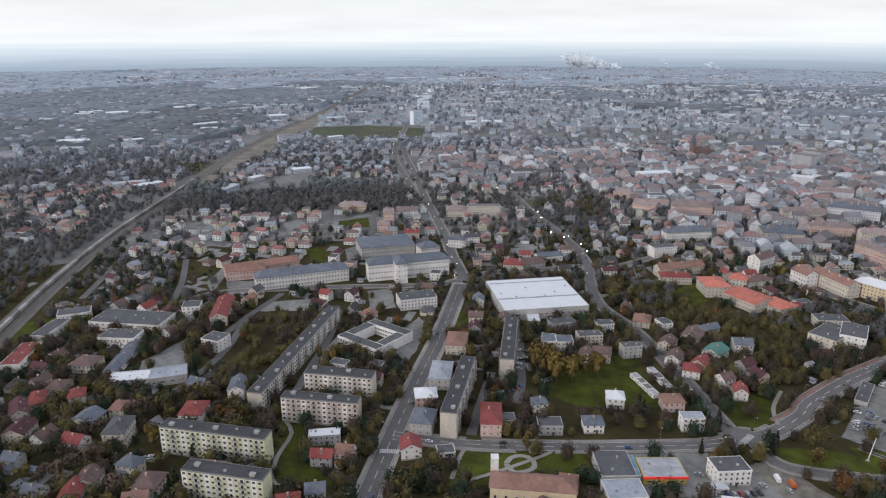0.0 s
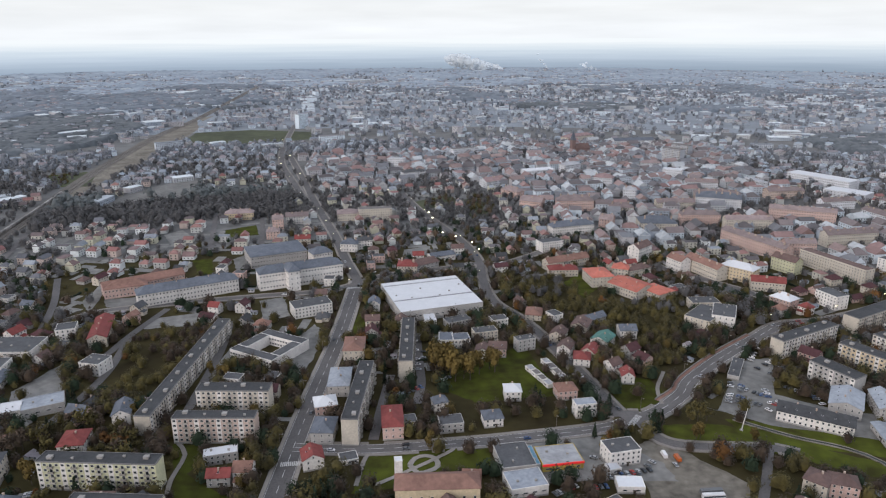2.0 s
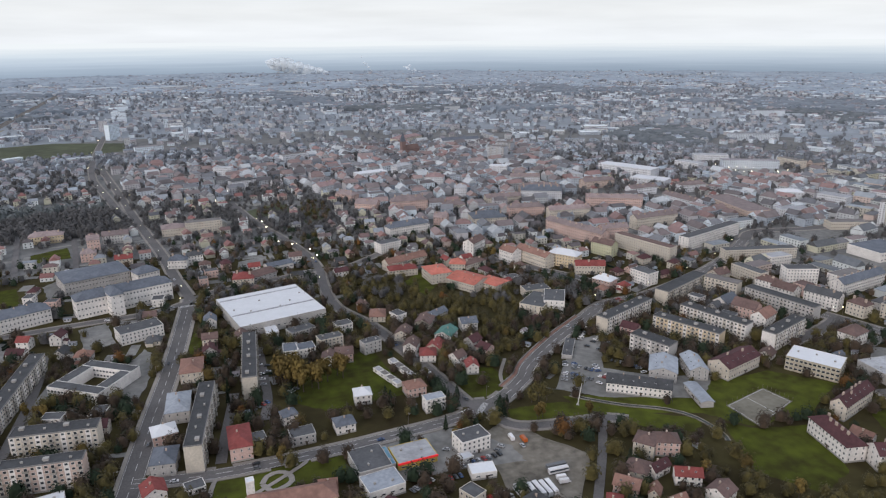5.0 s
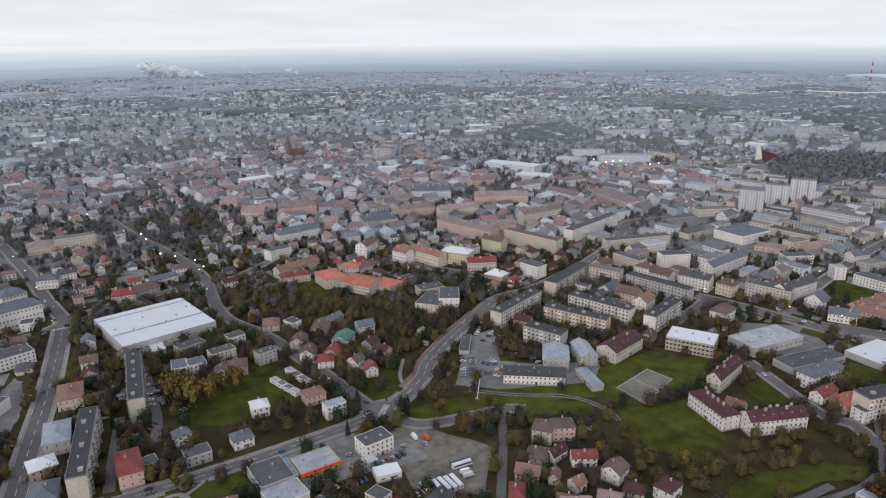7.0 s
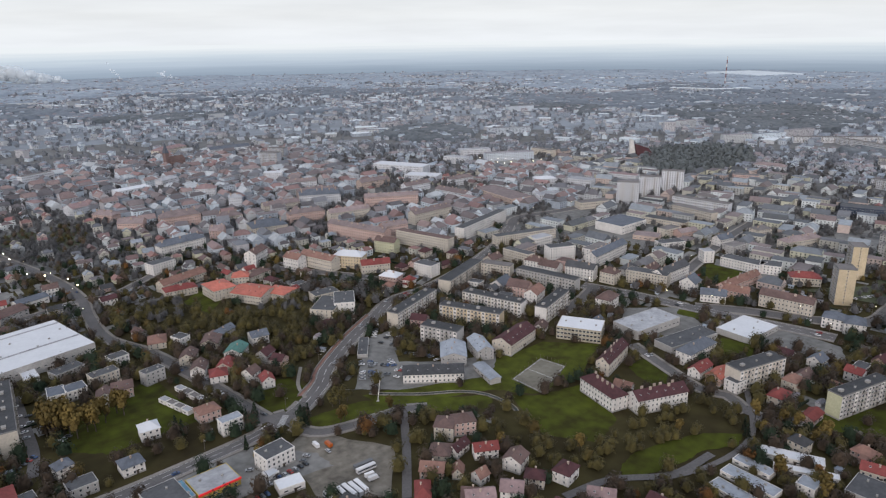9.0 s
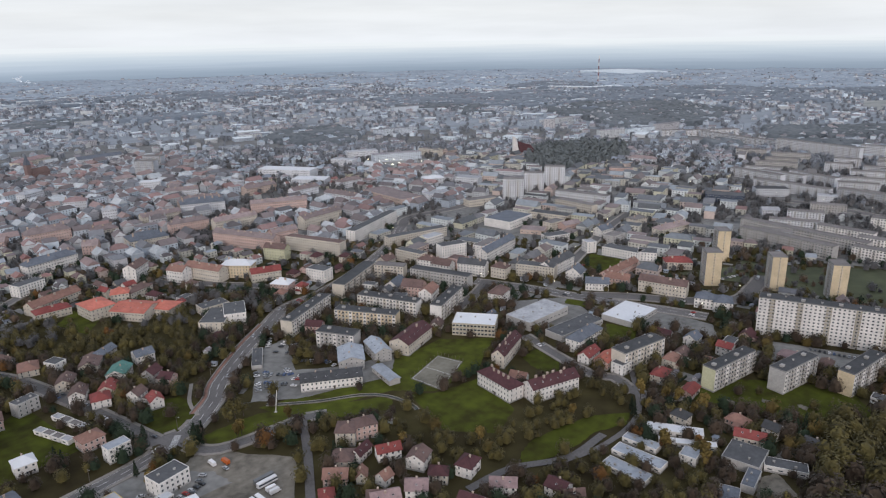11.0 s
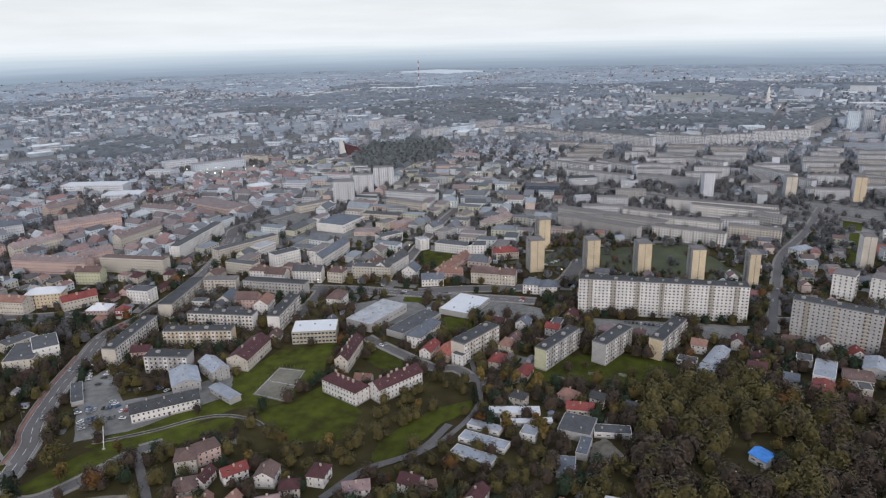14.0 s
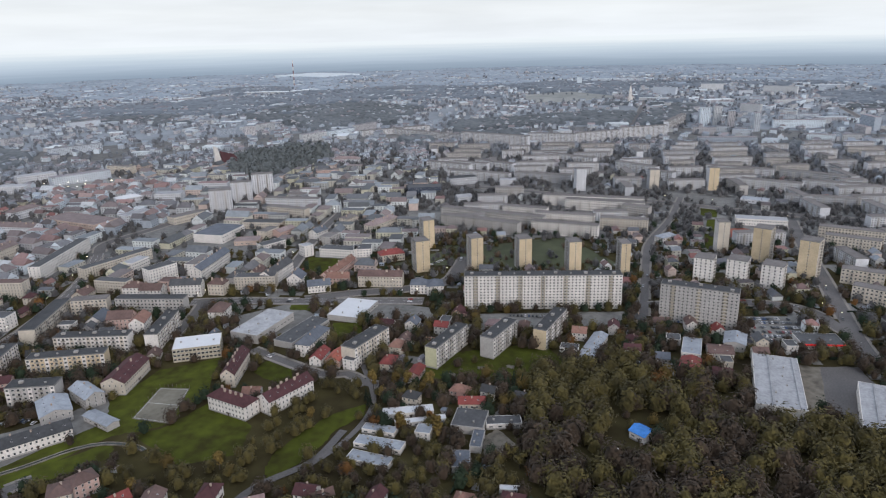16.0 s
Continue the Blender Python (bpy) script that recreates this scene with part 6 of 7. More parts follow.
zone('open', [(158, 358), (178, 376), (197, 362), (222, 344), (200, 335)])
zone('open', [(372, 27), (384, 14), (381, -9), (342, -13), (324, 1), (324, 22)])
zone('open', [(362, 282), (396, 279), (379, 236), (332, 244)])
zone('open', [(263, 308), (301, 268), (302, 232), (251, 226), (241, 276)])
zone('open', [(156, 355), (212, 338), (275, 299), (247, 289), (197, 315), (149, 325)])
zone('open', [(16, 401), (61, 437), (88, 466), (107, 388), (117, 347), (38, 340)])
zone('open', [(127, 324), (190, 304), (156, 250), (109, 286)])
zone('wood', [(432, 80), (446, 34), (446, -11), (435, -56), (404, -60), (393, -98), (385, -129), (313, -124), (260, 45), (324, 66), (386, 81)])
zone('wood', [(-432, 804), (-346, 849), (-140, 866), (-122, 994), (-290, 1034), (-469, 967)])
zone('scrub', [(94, 602), (158, 615), (174, 561), (249, 543), (216, 459), (171, 380), (176, 455), (154, 501), (113, 537)])
zone('scrub', [(241, 276), (255, 230), (304, 234), (373, 198), (338, 166), (279, 173), (238, 214), (225, 254)])
zone('scrub', [(147, 334), (199, 318), (203, 325), (207, 338), (189, 343), (156, 339)])
zone('scrub', [(272, 430), (282, 409), (291, 388), (266, 376), (253, 393)])
zone('scrub', [(350, 223), (392, 197), (339, 160), (294, 183), (273, 178)])
zone('scrub', [(-214, 504), (-156, 533), (-146, 466), (-161, 386), (-192, 424)])
zone('scrub', [(-575, 660), (-435, 485), (-447, 692), (-477, 928), (-543, 941), (-492, 711)])
zone('scrub', [(-177, 377), (-144, 380), (-128, 351), (-149, 343), (-186, 349)])
zone('wood', [(977, 740), (1132, 840), (1215, 827), (1293, 788), (1295, 716), (1174, 638), (1050, 635), (987, 636), (965, 674)])
zone('wood', [(843, 1396), (979, 1508), (1133, 1468), (1091, 1311), (968, 1193), (868, 1248)])
zone('old', [(71, 1332), (239, 1417), (634, 1455), (576, 929), (411, 822), (309, 696), (231, 705), (200, 815), (170, 1015), (57, 1111)])
zone('old', [(504, 875), (671, 814), (595, 663), (440, 574), (392, 613), (355, 702)])
zone('old', [(-236, 1292), (73, 1365), (57, 1111), (2, 999), (-95, 1044)])
zone('old', [(808, 963), (920, 791), (698, 597), (611, 670), (678, 808)])
zone('scrub', [(295, 198), (324, 125), (269, 95), (242, 166)])
zone('estate', [(1325, 497), (1511, -392), (656, -201), (714, -120), (826, 30), (767, 260)])
zone('gardens', [(-396, 807), (-96, 869), (-41, 705), (-37, 485), (-113, 512), (-197, 523), (-273, 550)])
zone('suburb', [(1593, 16), (2232, -34), (3175, -171), (2761, -410), (1776, -419), (1505, -361)])
zone('quarter', [(986, 999), (1112, 418), (623, 211), (470, 260), (378, 412), (520, 658)])
zone('wood', [(-1125, 1305), (-972, 1346), (-802, 1330), (-712, 1389), (-721, 1515), (-645, 1703), (-706, 1871), (-986, 2093), (-1531, 3105), (-2557, 3043)])
zone('plots', [(-794, 903), (-626, 1025), (-504, 984), (-588, 1226), (-701, 1390), (-1125, 1305)])
zone('wood', [(2349, 1670), (3192, 1218), (2155, 811), (1700, 738), (1531, 892), (1650, 1044), (1724, 1220)])
zone('wood', [(1749, 607), (2126, 187), (2224, 46), (2078, -48), (1763, -19), (1749, 290), (1543, 521)])

# ---- houses and trees between the single ones ----
rng = random.Random(5)
HOUSE_ROOFS = ["red", "brown", "slate", "maroon", "maroon", "grey", "brown", "maroon", "bitumen", "terracotta", "brown"]
HOUSE_WALLS = ["grey", "cream", "white", "white", "pink", "white"]
OLD_PICK = ["terracotta", "brown", "brown", "maroon", "pink", "brown", "slate", "grey"]
field = lambda x, y, s: noise.noise(Vector((x / s, y / s, 3.7)))
near_trees, woods, near_houses = [], {"bare": [], "olive": [], "gold": [], "fir": [], "rust": [], "dusk": [], "haw": [], "bog": [], "copse": []}, 0
far_houses, far_old, far_halls, far_flats, far_quarter = [], [], [], [], []


def heading(x, y):
    """Houses follow the streets: the direction changes slowly over the town."""
    return 8 + 22 * field(x, y, 420) * 2


def visible(x, y, margin=6):
    a = math.degrees(math.atan2(-x, y))
    return -105 - margin < a < 39 + margin


def pick_tree(x, y, wood=False):
    u, f = rng.random(), field(x, y, 90)
    if wood:
        return "olive" if u < 0.74 + f * 0.9 else ("gold" if u > 0.975 else "rust" if u > 0.965 else "bare")
    if u < 0.17:
        return "fir"
    if u < 0.185 + f * 0.08:
        return "gold"
    if u < 0.198:
        return "rust"
    return "bare" if u < 0.68 else "olive"


def free(x, y, r, level):
    return all(state(x + dx, y + dy) < level for dx in (-r, 0, r) for dy in (-r, 0, r))


# rows of flats in the estates
for i in range(0, 40):
    for j in range(-16, 14):
        x, y = 560 + i * 27 + rng.uniform(-5, 5), j * 78 + (i % 2) * 30 + rng.uniform(-8, 8)
        if zone_at(x, y) == "estate" and math.hypot(x, y) > 640 and i % 2 == 0:
            L = rng.choice((40, 52, 64))
            if all(state(x + u * 0.3, y + u * 0.95) < 1 and state(x + u * 0.3 + 9, y + u * 0.95) < 1 for u in (-L / 2, -L / 4, 0, L / 4, L / 2)):
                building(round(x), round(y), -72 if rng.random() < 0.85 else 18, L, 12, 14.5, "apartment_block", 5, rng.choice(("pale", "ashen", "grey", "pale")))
# houses
S = 21
for i in range(-75, 95):
    for j in range(-40, 85):
        x, y = i * S + rng.uniform(-4, 4), j * S + rng.uniform(-4, 4)
        d = math.hypot(x, y)
        if d < 240 or d > 1500 or not visible(x, y):
            continue
        k = zone_at(x, y)
        if k in ("wood", "scrub", "open") or (k == "estate" and rng.random() < 0.8):
            continue
        old = k in ("old", "quarter")
        if k == "quarter" and rng.random() < 0.22:
            continue
        if not old and rng.random() < (0.8 if k == "plots" else 0.1 if k == "gardens" else 0.2 if d < 600 else 0.34):
            continue
        L, W = (rng.uniform(15, 25), rng.uniform(11, 14.5)) if old else (rng.uniform(9, 13), rng.uniform(7.5, 9.5))
        if not free(x, y, L * (0.4 if old else 0.5), 1):
            continue
        rot = heading(x, y) + rng.choice((0, 90)) + rng.uniform(-4, 4)
        st = rng.choice((2, 2, 3, 3)) if old else rng.choice((1, 2, 2))
        h = 3.1 * st + 0.6
        if d < 700 and near_houses < 235:
            near_houses += 1
            form = rng.choice(("gable", "hip", "gable")) if rng.random() < 0.86 else "flat"
            building(round(x, 1), round(y, 1), round(rot), round(L, 1), round(W, 1), h, "tenement" if old else "house", st, rng.choice(HOUSE_WALLS), form, 0 if form == "flat" else round(W * 0.36, 1),
                     rng.choice(OLD_PICK) if old else (rng.choice(HOUSE_ROOFS) if form != "flat" else "grey"), group="houses of the town")
        else:
            flat = rng.random() < (0.75 if k == "quarter" else 0.15)
            (far_quarter if k == "quarter" else far_old if old else far_houses).append((x, y, rot, L * (1.25 if k == "quarter" else 1), W, h, 0.3 if flat else W * rng.uniform(0.34, 0.46)))
            claim(x, y, rot, L, W, 1, 4)
# trees in gardens, along streets, in the woods
def garden(step, d0, d1):
    n = int(d1 / step) + 1
    for i in range(-n, n + 1):
        for j in range(-n, n + 1):
            x, y = (i + rng.uniform(-0.5, 0.5)) * step, (j + rng.uniform(-0.5, 0.5)) * step
            d = math.hypot(x, y)
            if not d0 <= d < d1 or not visible(x, y):
                continue
            s, k = state(x, y), zone_at(x, y)
            if s >= 3 or (s == 2 and rng.random() < 0.98) or (s == 1 and rng.random() < 0.93):
                continue
            wood = k in ("wood", "scrub")
            keep = 0.9 if k == "plots" else 0.2 if k == "open" else (0.6 if d < 620 else 0.85) if k == "wood" else (0.6 if d < 620 else 0.8) + 0.5 * field(x, y, 50) if wood else (0.4 if k == "old" else 0.52 if k == "quarter" else 0.2 if k == "gardens" else (0.62 if k == "estate" else 0.72)) + 0.45 * field(x, y, 60)
            if rng.random() > keep:
                continue
            size = rng.uniform(1.0, 2.1) if k == "wood" else (rng.uniform(0.6, 1.15) if wood else rng.uniform(0.6, 1.4))
            kind = pick_tree(x, y, wood)
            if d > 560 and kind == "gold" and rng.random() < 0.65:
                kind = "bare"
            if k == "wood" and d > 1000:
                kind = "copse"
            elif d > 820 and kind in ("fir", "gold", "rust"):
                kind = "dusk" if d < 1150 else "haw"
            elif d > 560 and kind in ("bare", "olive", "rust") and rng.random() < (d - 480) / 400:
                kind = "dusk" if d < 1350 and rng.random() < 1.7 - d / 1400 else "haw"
            yield x, y, d, kind, size


for x, y, d, kind, size in garden(6.3, 215, 620):
    if len(near_trees) < 160 and d < 420 and size > 0.6 and free(x, y, 3, 3):
        near_trees.append((x, y, kind, size))
    else:
        woods[kind].append((x, y, 0.3, 4.2 * size))
for step, d0, d1 in ((8.0, 620, 1000), (11.5, 1000, 1500)):
    for x, y, d, kind, size in garden(step, d0, d1):
        woods[kind].append((x, y, 0.3, 3.7 * size * (1.0 if d < 1000 else 1.25)))
REACH = [(-115, 2300), (-103, 2600), (-90, 3000), (-80, 2800), (-70, 2300), (-62, 1750), (-55, 2000), (-47, 2900), (-40, 3300), (-32, 3200), (-26, 2500), (-20, 2400), (-12, 2700), (-5, 3100), (3, 3600), (8, 2700), (15, 1750), (25, 1350), (50, 1250)]


for kind_, pts in patches:
    if kind_ == "meadow":
        for n in range(90):
            x, y = (rng.uniform(min(p[i] for p in pts), max(p[i] for p in pts)) for i in (0, 1))
            if inside(pts, x, y) and state(x, y) < 2 and math.hypot(x, y) < 1300:
                woods[rng.choice(("dusk", "bare", "olive"))].append((x, y, 0.3, rng.uniform(2.2, 4.4)))


def townness(x, y):
    """How built-up the far country is: the town reaches out unevenly, farthest beyond the old town and the estates."""
    d, a = math.hypot(x, y), math.degrees(math.atan2(-x, y))
    k = zone_at(x, y)
    if k:
        return -1.0 if k == "wood" else 1.0
    a = min(max(a, -114), 49)
    edge = next(r0 + (r1 - r0) * (a - a0) / (a1 - a0) for (a0, r0), (a1, r1) in zip(REACH, REACH[1:]) if a <= a1)
    return (edge - d) / 1100 + 1.3 * field(x, y, 430) + 0.75 * field(x + 900, y, 150) - 0.12


# the country beyond: single halls and flats first
def hall(x, y, rot, L, W, h, flats=False):
    (far_flats if flats else far_halls).append((x, y, rot, L, W, h, 0.3))
    claim(x, y, rot, L, W, 8, 4)


hall(-1188, 1871, 23, 43, 30, 8)
hall(3874, 2188, -19, 320, 420, 12)
hall(-1185, 1930, 58, 36, 30, 8)
hall(-1110, 1913, 33, 59, 35, 8)
hall(-1017, 1912, 18, 60, 30, 8)
hall(-995, 2067, 44, 26, 40, 8)
hall(-985, 2132, 53, 23, 40, 8)
hall(-894, 2037, 47, 23, 30, 8)
hall(-908, 1377, 4, 54, 22, 8)
hall(-784, 1402, 47, 35, 18, 8)
hall(-560, 977, 28, 51, 16, 8)
hall(-528, 967, 56, 40, 16, 8)
hall(-745, 1682, 51, 61, 25, 8)
hall(-702, 1597, 19, 38, 20, 8)
hall(-623, 1870, 35, 50, 45, 8)
hall(-367, 1478, 37, 31, 16, 8)
hall(-335, 1105, 33, 31, 18, 8)
hall(-385, 1032, 65, 25, 14, 8)
hall(-500, 3565, 28, 212, 80, 8)
hall(-222, 3529, 25, 240, 60, 8)
hall(184, 3657, 47, 66, 60, 8)
hall(-889, 2230, 49, 26, 40, 8)
hall(-749, 2080, 41, 27, 30, 8)
hall(-826, 2866, 61, 72, 60, 8)
hall(-2180, 3097, 68, 41, 60, 8)
hall(-68, 1770, 26, 62, 30, 8)
hall(-400, 955, 81, 39, 14, 8)
hall(2632, 1750, -69, 173, 40, 8)
hall(2720, 1631, -18, 196, 40, 8)
hall(3260, 2466, -50, 135, 60, 8)
hall(1581, 1332, -43, 29, 25, 8)
hall(1680, 1086, -43, 32, 25, 8)
hall(1381, 1369, -43, 31, 30, 8)
hall(3956, 263, -76, 325, 50, 8)
hall(3558, -314, -111, 246, 50, 8)
hall(1596, 270, -49, 36, 25, 8)
hall(1955, -340, -73, 75, 30, 8)
hall(2416, -85, -62, 97, 40, 8)
hall(-264, 1910, 4, 19, 14, 28, True)
hall(-224, 1750, 50, 31, 14, 35, True)
hall(-180, 1608, 4, 11, 12, 20, True)
hall(-119, 1947, 4, 11, 14, 23, True)
hall(-63, 1667, 4, 11, 14, 29, True)
hall(-81, 1955, 51, 19, 14, 19, True)
hall(1442, 1011, -42, 27, 14, 23, True)
hall(1521, 1018, -7, 58, 14, 20, True)
hall(877, 962, -26, 94, 16, 15, True)
hall(1390, 805, -27, 66, 13, 18, True)
hall(1471, 778, -18, 85, 13, 16, True)
hall(1570, 761, -14, 78, 13, 18, True)
hall(1515, 1613, -20, 86, 20, 16, True)
hall(1123, 1232, -20, 109, 14, 16, True)
hall(1453, 1088, -16, 51, 14, 14, True)
hall(1806, -40, -81, 24, 14, 43, True)
hall(1810, -68, -81, 18, 14, 46, True)
hall(1772, -98, -81, 15, 14, 39, True)
hall(1701, -148, -81, 13, 14, 43, True)
hall(2113, -165, -115, 54, 14, 23, True)
hall(1795, -245, -81, 112, 13, 18, True)
hall(1502, -80, -79, 114, 13, 15, True)
hall(2694, 87, -119, 92, 14, 26, True)
hall(2829, -76, -88, 79, 14, 29, True)
hall(2738, -301, -112, 113, 14, 27, True)
hall(3182, 472, -90, 20, 14, 34, True)
hall(1787, -389, -167, 68, 14, 30, True)
hall(2368, -299, -68, 123, 14, 14, True)
hall(203, 3515, -18, 50, 26, 9)
hall(705, 3646, -18, 35, 26, 9)
hall(903, 3802, -18, 75, 26, 9)
hall(900, 3082, -17, 143, 26, 9)
hall(1043, 3160, -18, 66, 26, 9)
hall(373, 2889, -17, 51, 26, 9)
hall(1036, 3591, -18, 59, 26, 9)
hall(322, 3039, -17, 98, 26, 9)
hall(2091, 2679, -48, 88, 26, 9)
hall(2283, 2726, -49, 51, 26, 9)
hall(2661, 2738, -50, 75, 26, 9)
hall(2982, 2209, -49, 136, 26, 9)
hall(1363, 2169, -45, 84, 26, 9)
hall(3443, 340, -92, 210, 26, 9)
hall(2737, 1137, -88, 76, 26, 9)
hall(2777, 1901, -88, 119, 26, 9)
hall(3068, -509, -90, 116, 26, 9)
for n in range(60000):
    d = math.sqrt(rng.uniform(1450 ** 2, 4880 ** 2))
    a = radians(rng.uniform(-113, 46))
    x, y = -d * math.sin(a), d * math.cos(a)
    if d > 3500 and rng.random() < (d - 3500) / 1500:
        continue
    town = townness(x, y)
    if town > -0.12:
        if state(x, y):
            continue
        if rng.random() < 0.29:
            rot = heading(x, y) + rng.choice((0, 90))
            if rng.random() < 0.05:
                far_halls.append((x, y, rot, rng.uniform(25, 60), rng.uniform(15, 30), rng.uniform(6, 9), 0.3))
            elif rng.random() < (0.25 if zone_at(x, y) == "suburb" else 0.035) and d < 3600:
                far_flats.append((x, y, heading(x, y) + rng.choice((0, 0, 90)), rng.uniform(25, 55), 12, rng.choice((12, 12, 15)), 0.3))
            else:
                far_houses.append((x, y, rot, rng.uniform(10, 18), rng.uniform(8, 12), rng.uniform(4, 9), rng.uniform(2, 4)))
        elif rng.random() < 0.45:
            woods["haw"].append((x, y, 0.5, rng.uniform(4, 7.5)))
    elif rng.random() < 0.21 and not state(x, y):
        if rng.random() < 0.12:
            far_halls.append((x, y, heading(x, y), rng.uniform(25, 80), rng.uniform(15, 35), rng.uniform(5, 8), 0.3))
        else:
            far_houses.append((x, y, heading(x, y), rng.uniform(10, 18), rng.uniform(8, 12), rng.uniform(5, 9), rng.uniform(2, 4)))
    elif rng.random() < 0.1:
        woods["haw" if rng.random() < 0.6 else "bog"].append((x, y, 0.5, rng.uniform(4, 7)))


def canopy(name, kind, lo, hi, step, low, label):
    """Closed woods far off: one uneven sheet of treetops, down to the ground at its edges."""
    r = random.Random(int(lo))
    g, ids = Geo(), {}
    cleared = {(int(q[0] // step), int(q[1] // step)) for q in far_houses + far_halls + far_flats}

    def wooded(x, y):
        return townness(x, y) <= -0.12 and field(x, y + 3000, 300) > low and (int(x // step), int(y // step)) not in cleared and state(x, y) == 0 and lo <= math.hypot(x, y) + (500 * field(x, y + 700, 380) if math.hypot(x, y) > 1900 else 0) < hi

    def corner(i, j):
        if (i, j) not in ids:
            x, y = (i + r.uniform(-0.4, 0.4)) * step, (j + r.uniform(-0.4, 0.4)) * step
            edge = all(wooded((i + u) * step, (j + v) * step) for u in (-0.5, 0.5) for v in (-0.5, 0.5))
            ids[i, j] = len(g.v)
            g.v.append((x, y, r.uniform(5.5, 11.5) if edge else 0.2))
        return ids[i, j]
    n = int(hi / step) + 1
    for i in range(-n, n):
        for j in range(-n // 2, n):
            x, y = (i + 0.5) * step, (j + 0.5) * step
            if visible(x, y, 12) and math.hypot(x, y) < hi + 500 and wooded(x, y):
                a, b, c, d_ = corner(i, j), corner(i + 1, j), corner(i + 1, j + 1), corner(i, j + 1)
                g.f.extend([(a, b, c), (a, c, d_)])
                g.m.extend([0, 0])
    if g.f:
        me = g.data(name, [LEAF[kind]])
        me.polygons.foreach_set("use_smooth", [True] * len(g.f))
        part(name, me, None, None, label, "stuff")["category"] = "woods"


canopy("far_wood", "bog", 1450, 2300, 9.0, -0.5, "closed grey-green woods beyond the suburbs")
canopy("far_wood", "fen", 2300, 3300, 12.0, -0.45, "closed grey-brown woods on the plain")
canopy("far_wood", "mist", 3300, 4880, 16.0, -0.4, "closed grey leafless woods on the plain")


def far_town(name, rows, mats, label):
    g = Geo()
    for x, y, rot, L, W, h, rise in rows:
        c, s = math.cos(radians(rot)), math.sin(radians(rot))
        a, b = L / 2, W / 2

        def at(u, v, z):
            return (x + u * c - v * s, y + u * s + v * c, z)
        n = len(g.v)
        g.v.extend([at(-a, -b, 0), at(a, -b, 0), at(a, b, 0), at(-a, b, 0), at(-a, -b, h), at(a, -b, h), at(a, b, h), at(-a, b, h), at(-a, 0, h + rise - 0.1), at(a, 0, h + rise - 0.1)])
        g.f.extend([(n, n + 1, n + 5, n + 4), (n + 1, n + 2, n + 6, n + 9, n + 5), (n + 2, n + 3, n + 7, n + 6), (n + 3, n, n + 4, n + 8, n + 7)])
        m = len(g.v)
        a, b = a + 0.5, b + 0.5
        hip = max(a - b, 0.5) if (int(x) % 2 and rise > 1) else a
        g.v.extend([at(-a, -b, h), at(a, -b, h), at(a, b, h), at(-a, b, h), at(-hip, 0, h + rise), at(hip, 0, h + rise)])
        g.f.extend([(m, m + 1, m + 5, m + 4), (m + 2, m + 3, m + 4, m + 5), (m + 1, m + 2, m + 5), (m + 3, m, m + 4)])
        g.m.extend([0] * 4 + [1] * 4)
    # dark window strips, one a storey and long side
    part(name, g, mats, None, label, "stuff")["category"] = "houses"
    w = Geo()
    for x, y, rot, L, W, h, rise in rows:
        if math.hypot(x, y) > 2100:
            continue
        c, s = math.cos(radians(rot)), math.sin(radians(rot))
        for side in (-1, 1):
            nx, ny = -s * side, c * side
            if nx * x + ny * y > 0:
                continue
            cols = max(2, int(L / 3.6))
            for k in range(max(1, int(h / 3))):
                for q in range(cols):
                    u = -L / 2 + L * (q + 0.5) / cols
                    px, py = x + u * c + nx * (W / 2 + 0.06), y + u * s + ny * (W / 2 + 0.06)
                    z = 1.1 + k * 3
                    w.face([(px - c * 0.6, py - s * 0.6, z), (px + c * 0.6, py + s * 0.6, z), (px + c * 0.6, py + s * 0.6, z + 1.4), (px - c * 0.6, py - s * 0.6, z + 1.4)])
    if w.f:
        part("far_windows", w, M_GLASS, None, "small dark windows of distant houses", "stuff")["category"] = "windows"


# sheds, paved yards and hedges of the gardens
sheds, yards, hedges = [], Geo(), Geo()
for n in range(16000):
    d = 230 + 800 * math.sqrt(rng.random())
    a = radians(rng.uniform(-110, 44))
    x, y = -d * math.sin(a), d * math.cos(a)
    if zone_at(x, y) in ("wood", "scrub", "open") or not free(x, y, 4, 1):
        continue
    rot = heading(x, y) + rng.choice((0, 90))
    c, s_ = math.cos(radians(rot)), math.sin(radians(rot))
    u = rng.random()
    if u < 0.22 and d < 700 and len(sheds) < 420:
        sheds.append((x, y, rot, rng.uniform(3, 7), rng.uniform(2.5, 4), 2.4, rng.choice((0.2, 0.9, 1.2))))
        claim(x, y, rot, 5, 3, 0, 3)
    elif u < 0.6 and len(yards.f) < 1700:
        big = 1.0 if d < 430 else 1.5
        L, W, z = rng.uniform(6, 17) * big, rng.uniform(3, 7) * big, 0.03 + 0.0002 * len(yards.f)
        yards.face([(x + p * c - q * s_, y + p * s_ + q * c, z) for p, q in ((-L / 2, -W / 2), (L / 2, -W / 2), (L / 2, W / 2), (-L / 2, W / 2))])
    elif u < 0.85 and d < 700 and len(hedges.f) < 2600:
        L, W, z = rng.uniform(8, 20) / 2, 0.5, rng.uniform(1.2, 2)
        for k in range(4):
            p0, p1 = -L + L * k / 2, -L + L * (k + 1) / 2
            q = [(x + p * c - v * s_, y + p * s_ + v * c) for p, v in ((p0, -W), (p1, -W), (p1, W), (p0, W))]
            zz = z * rng.uniform(0.8, 1.15)
            hedges.face([(*e, zz) for e in q])
            hedges.face([(*q[0], 0), (*q[1], 0), (*q[1], zz), (*q[0], zz)])
            hedges.face([(*q[2], 0), (*q[3], 0), (*q[3], zz), (*q[2], zz)])
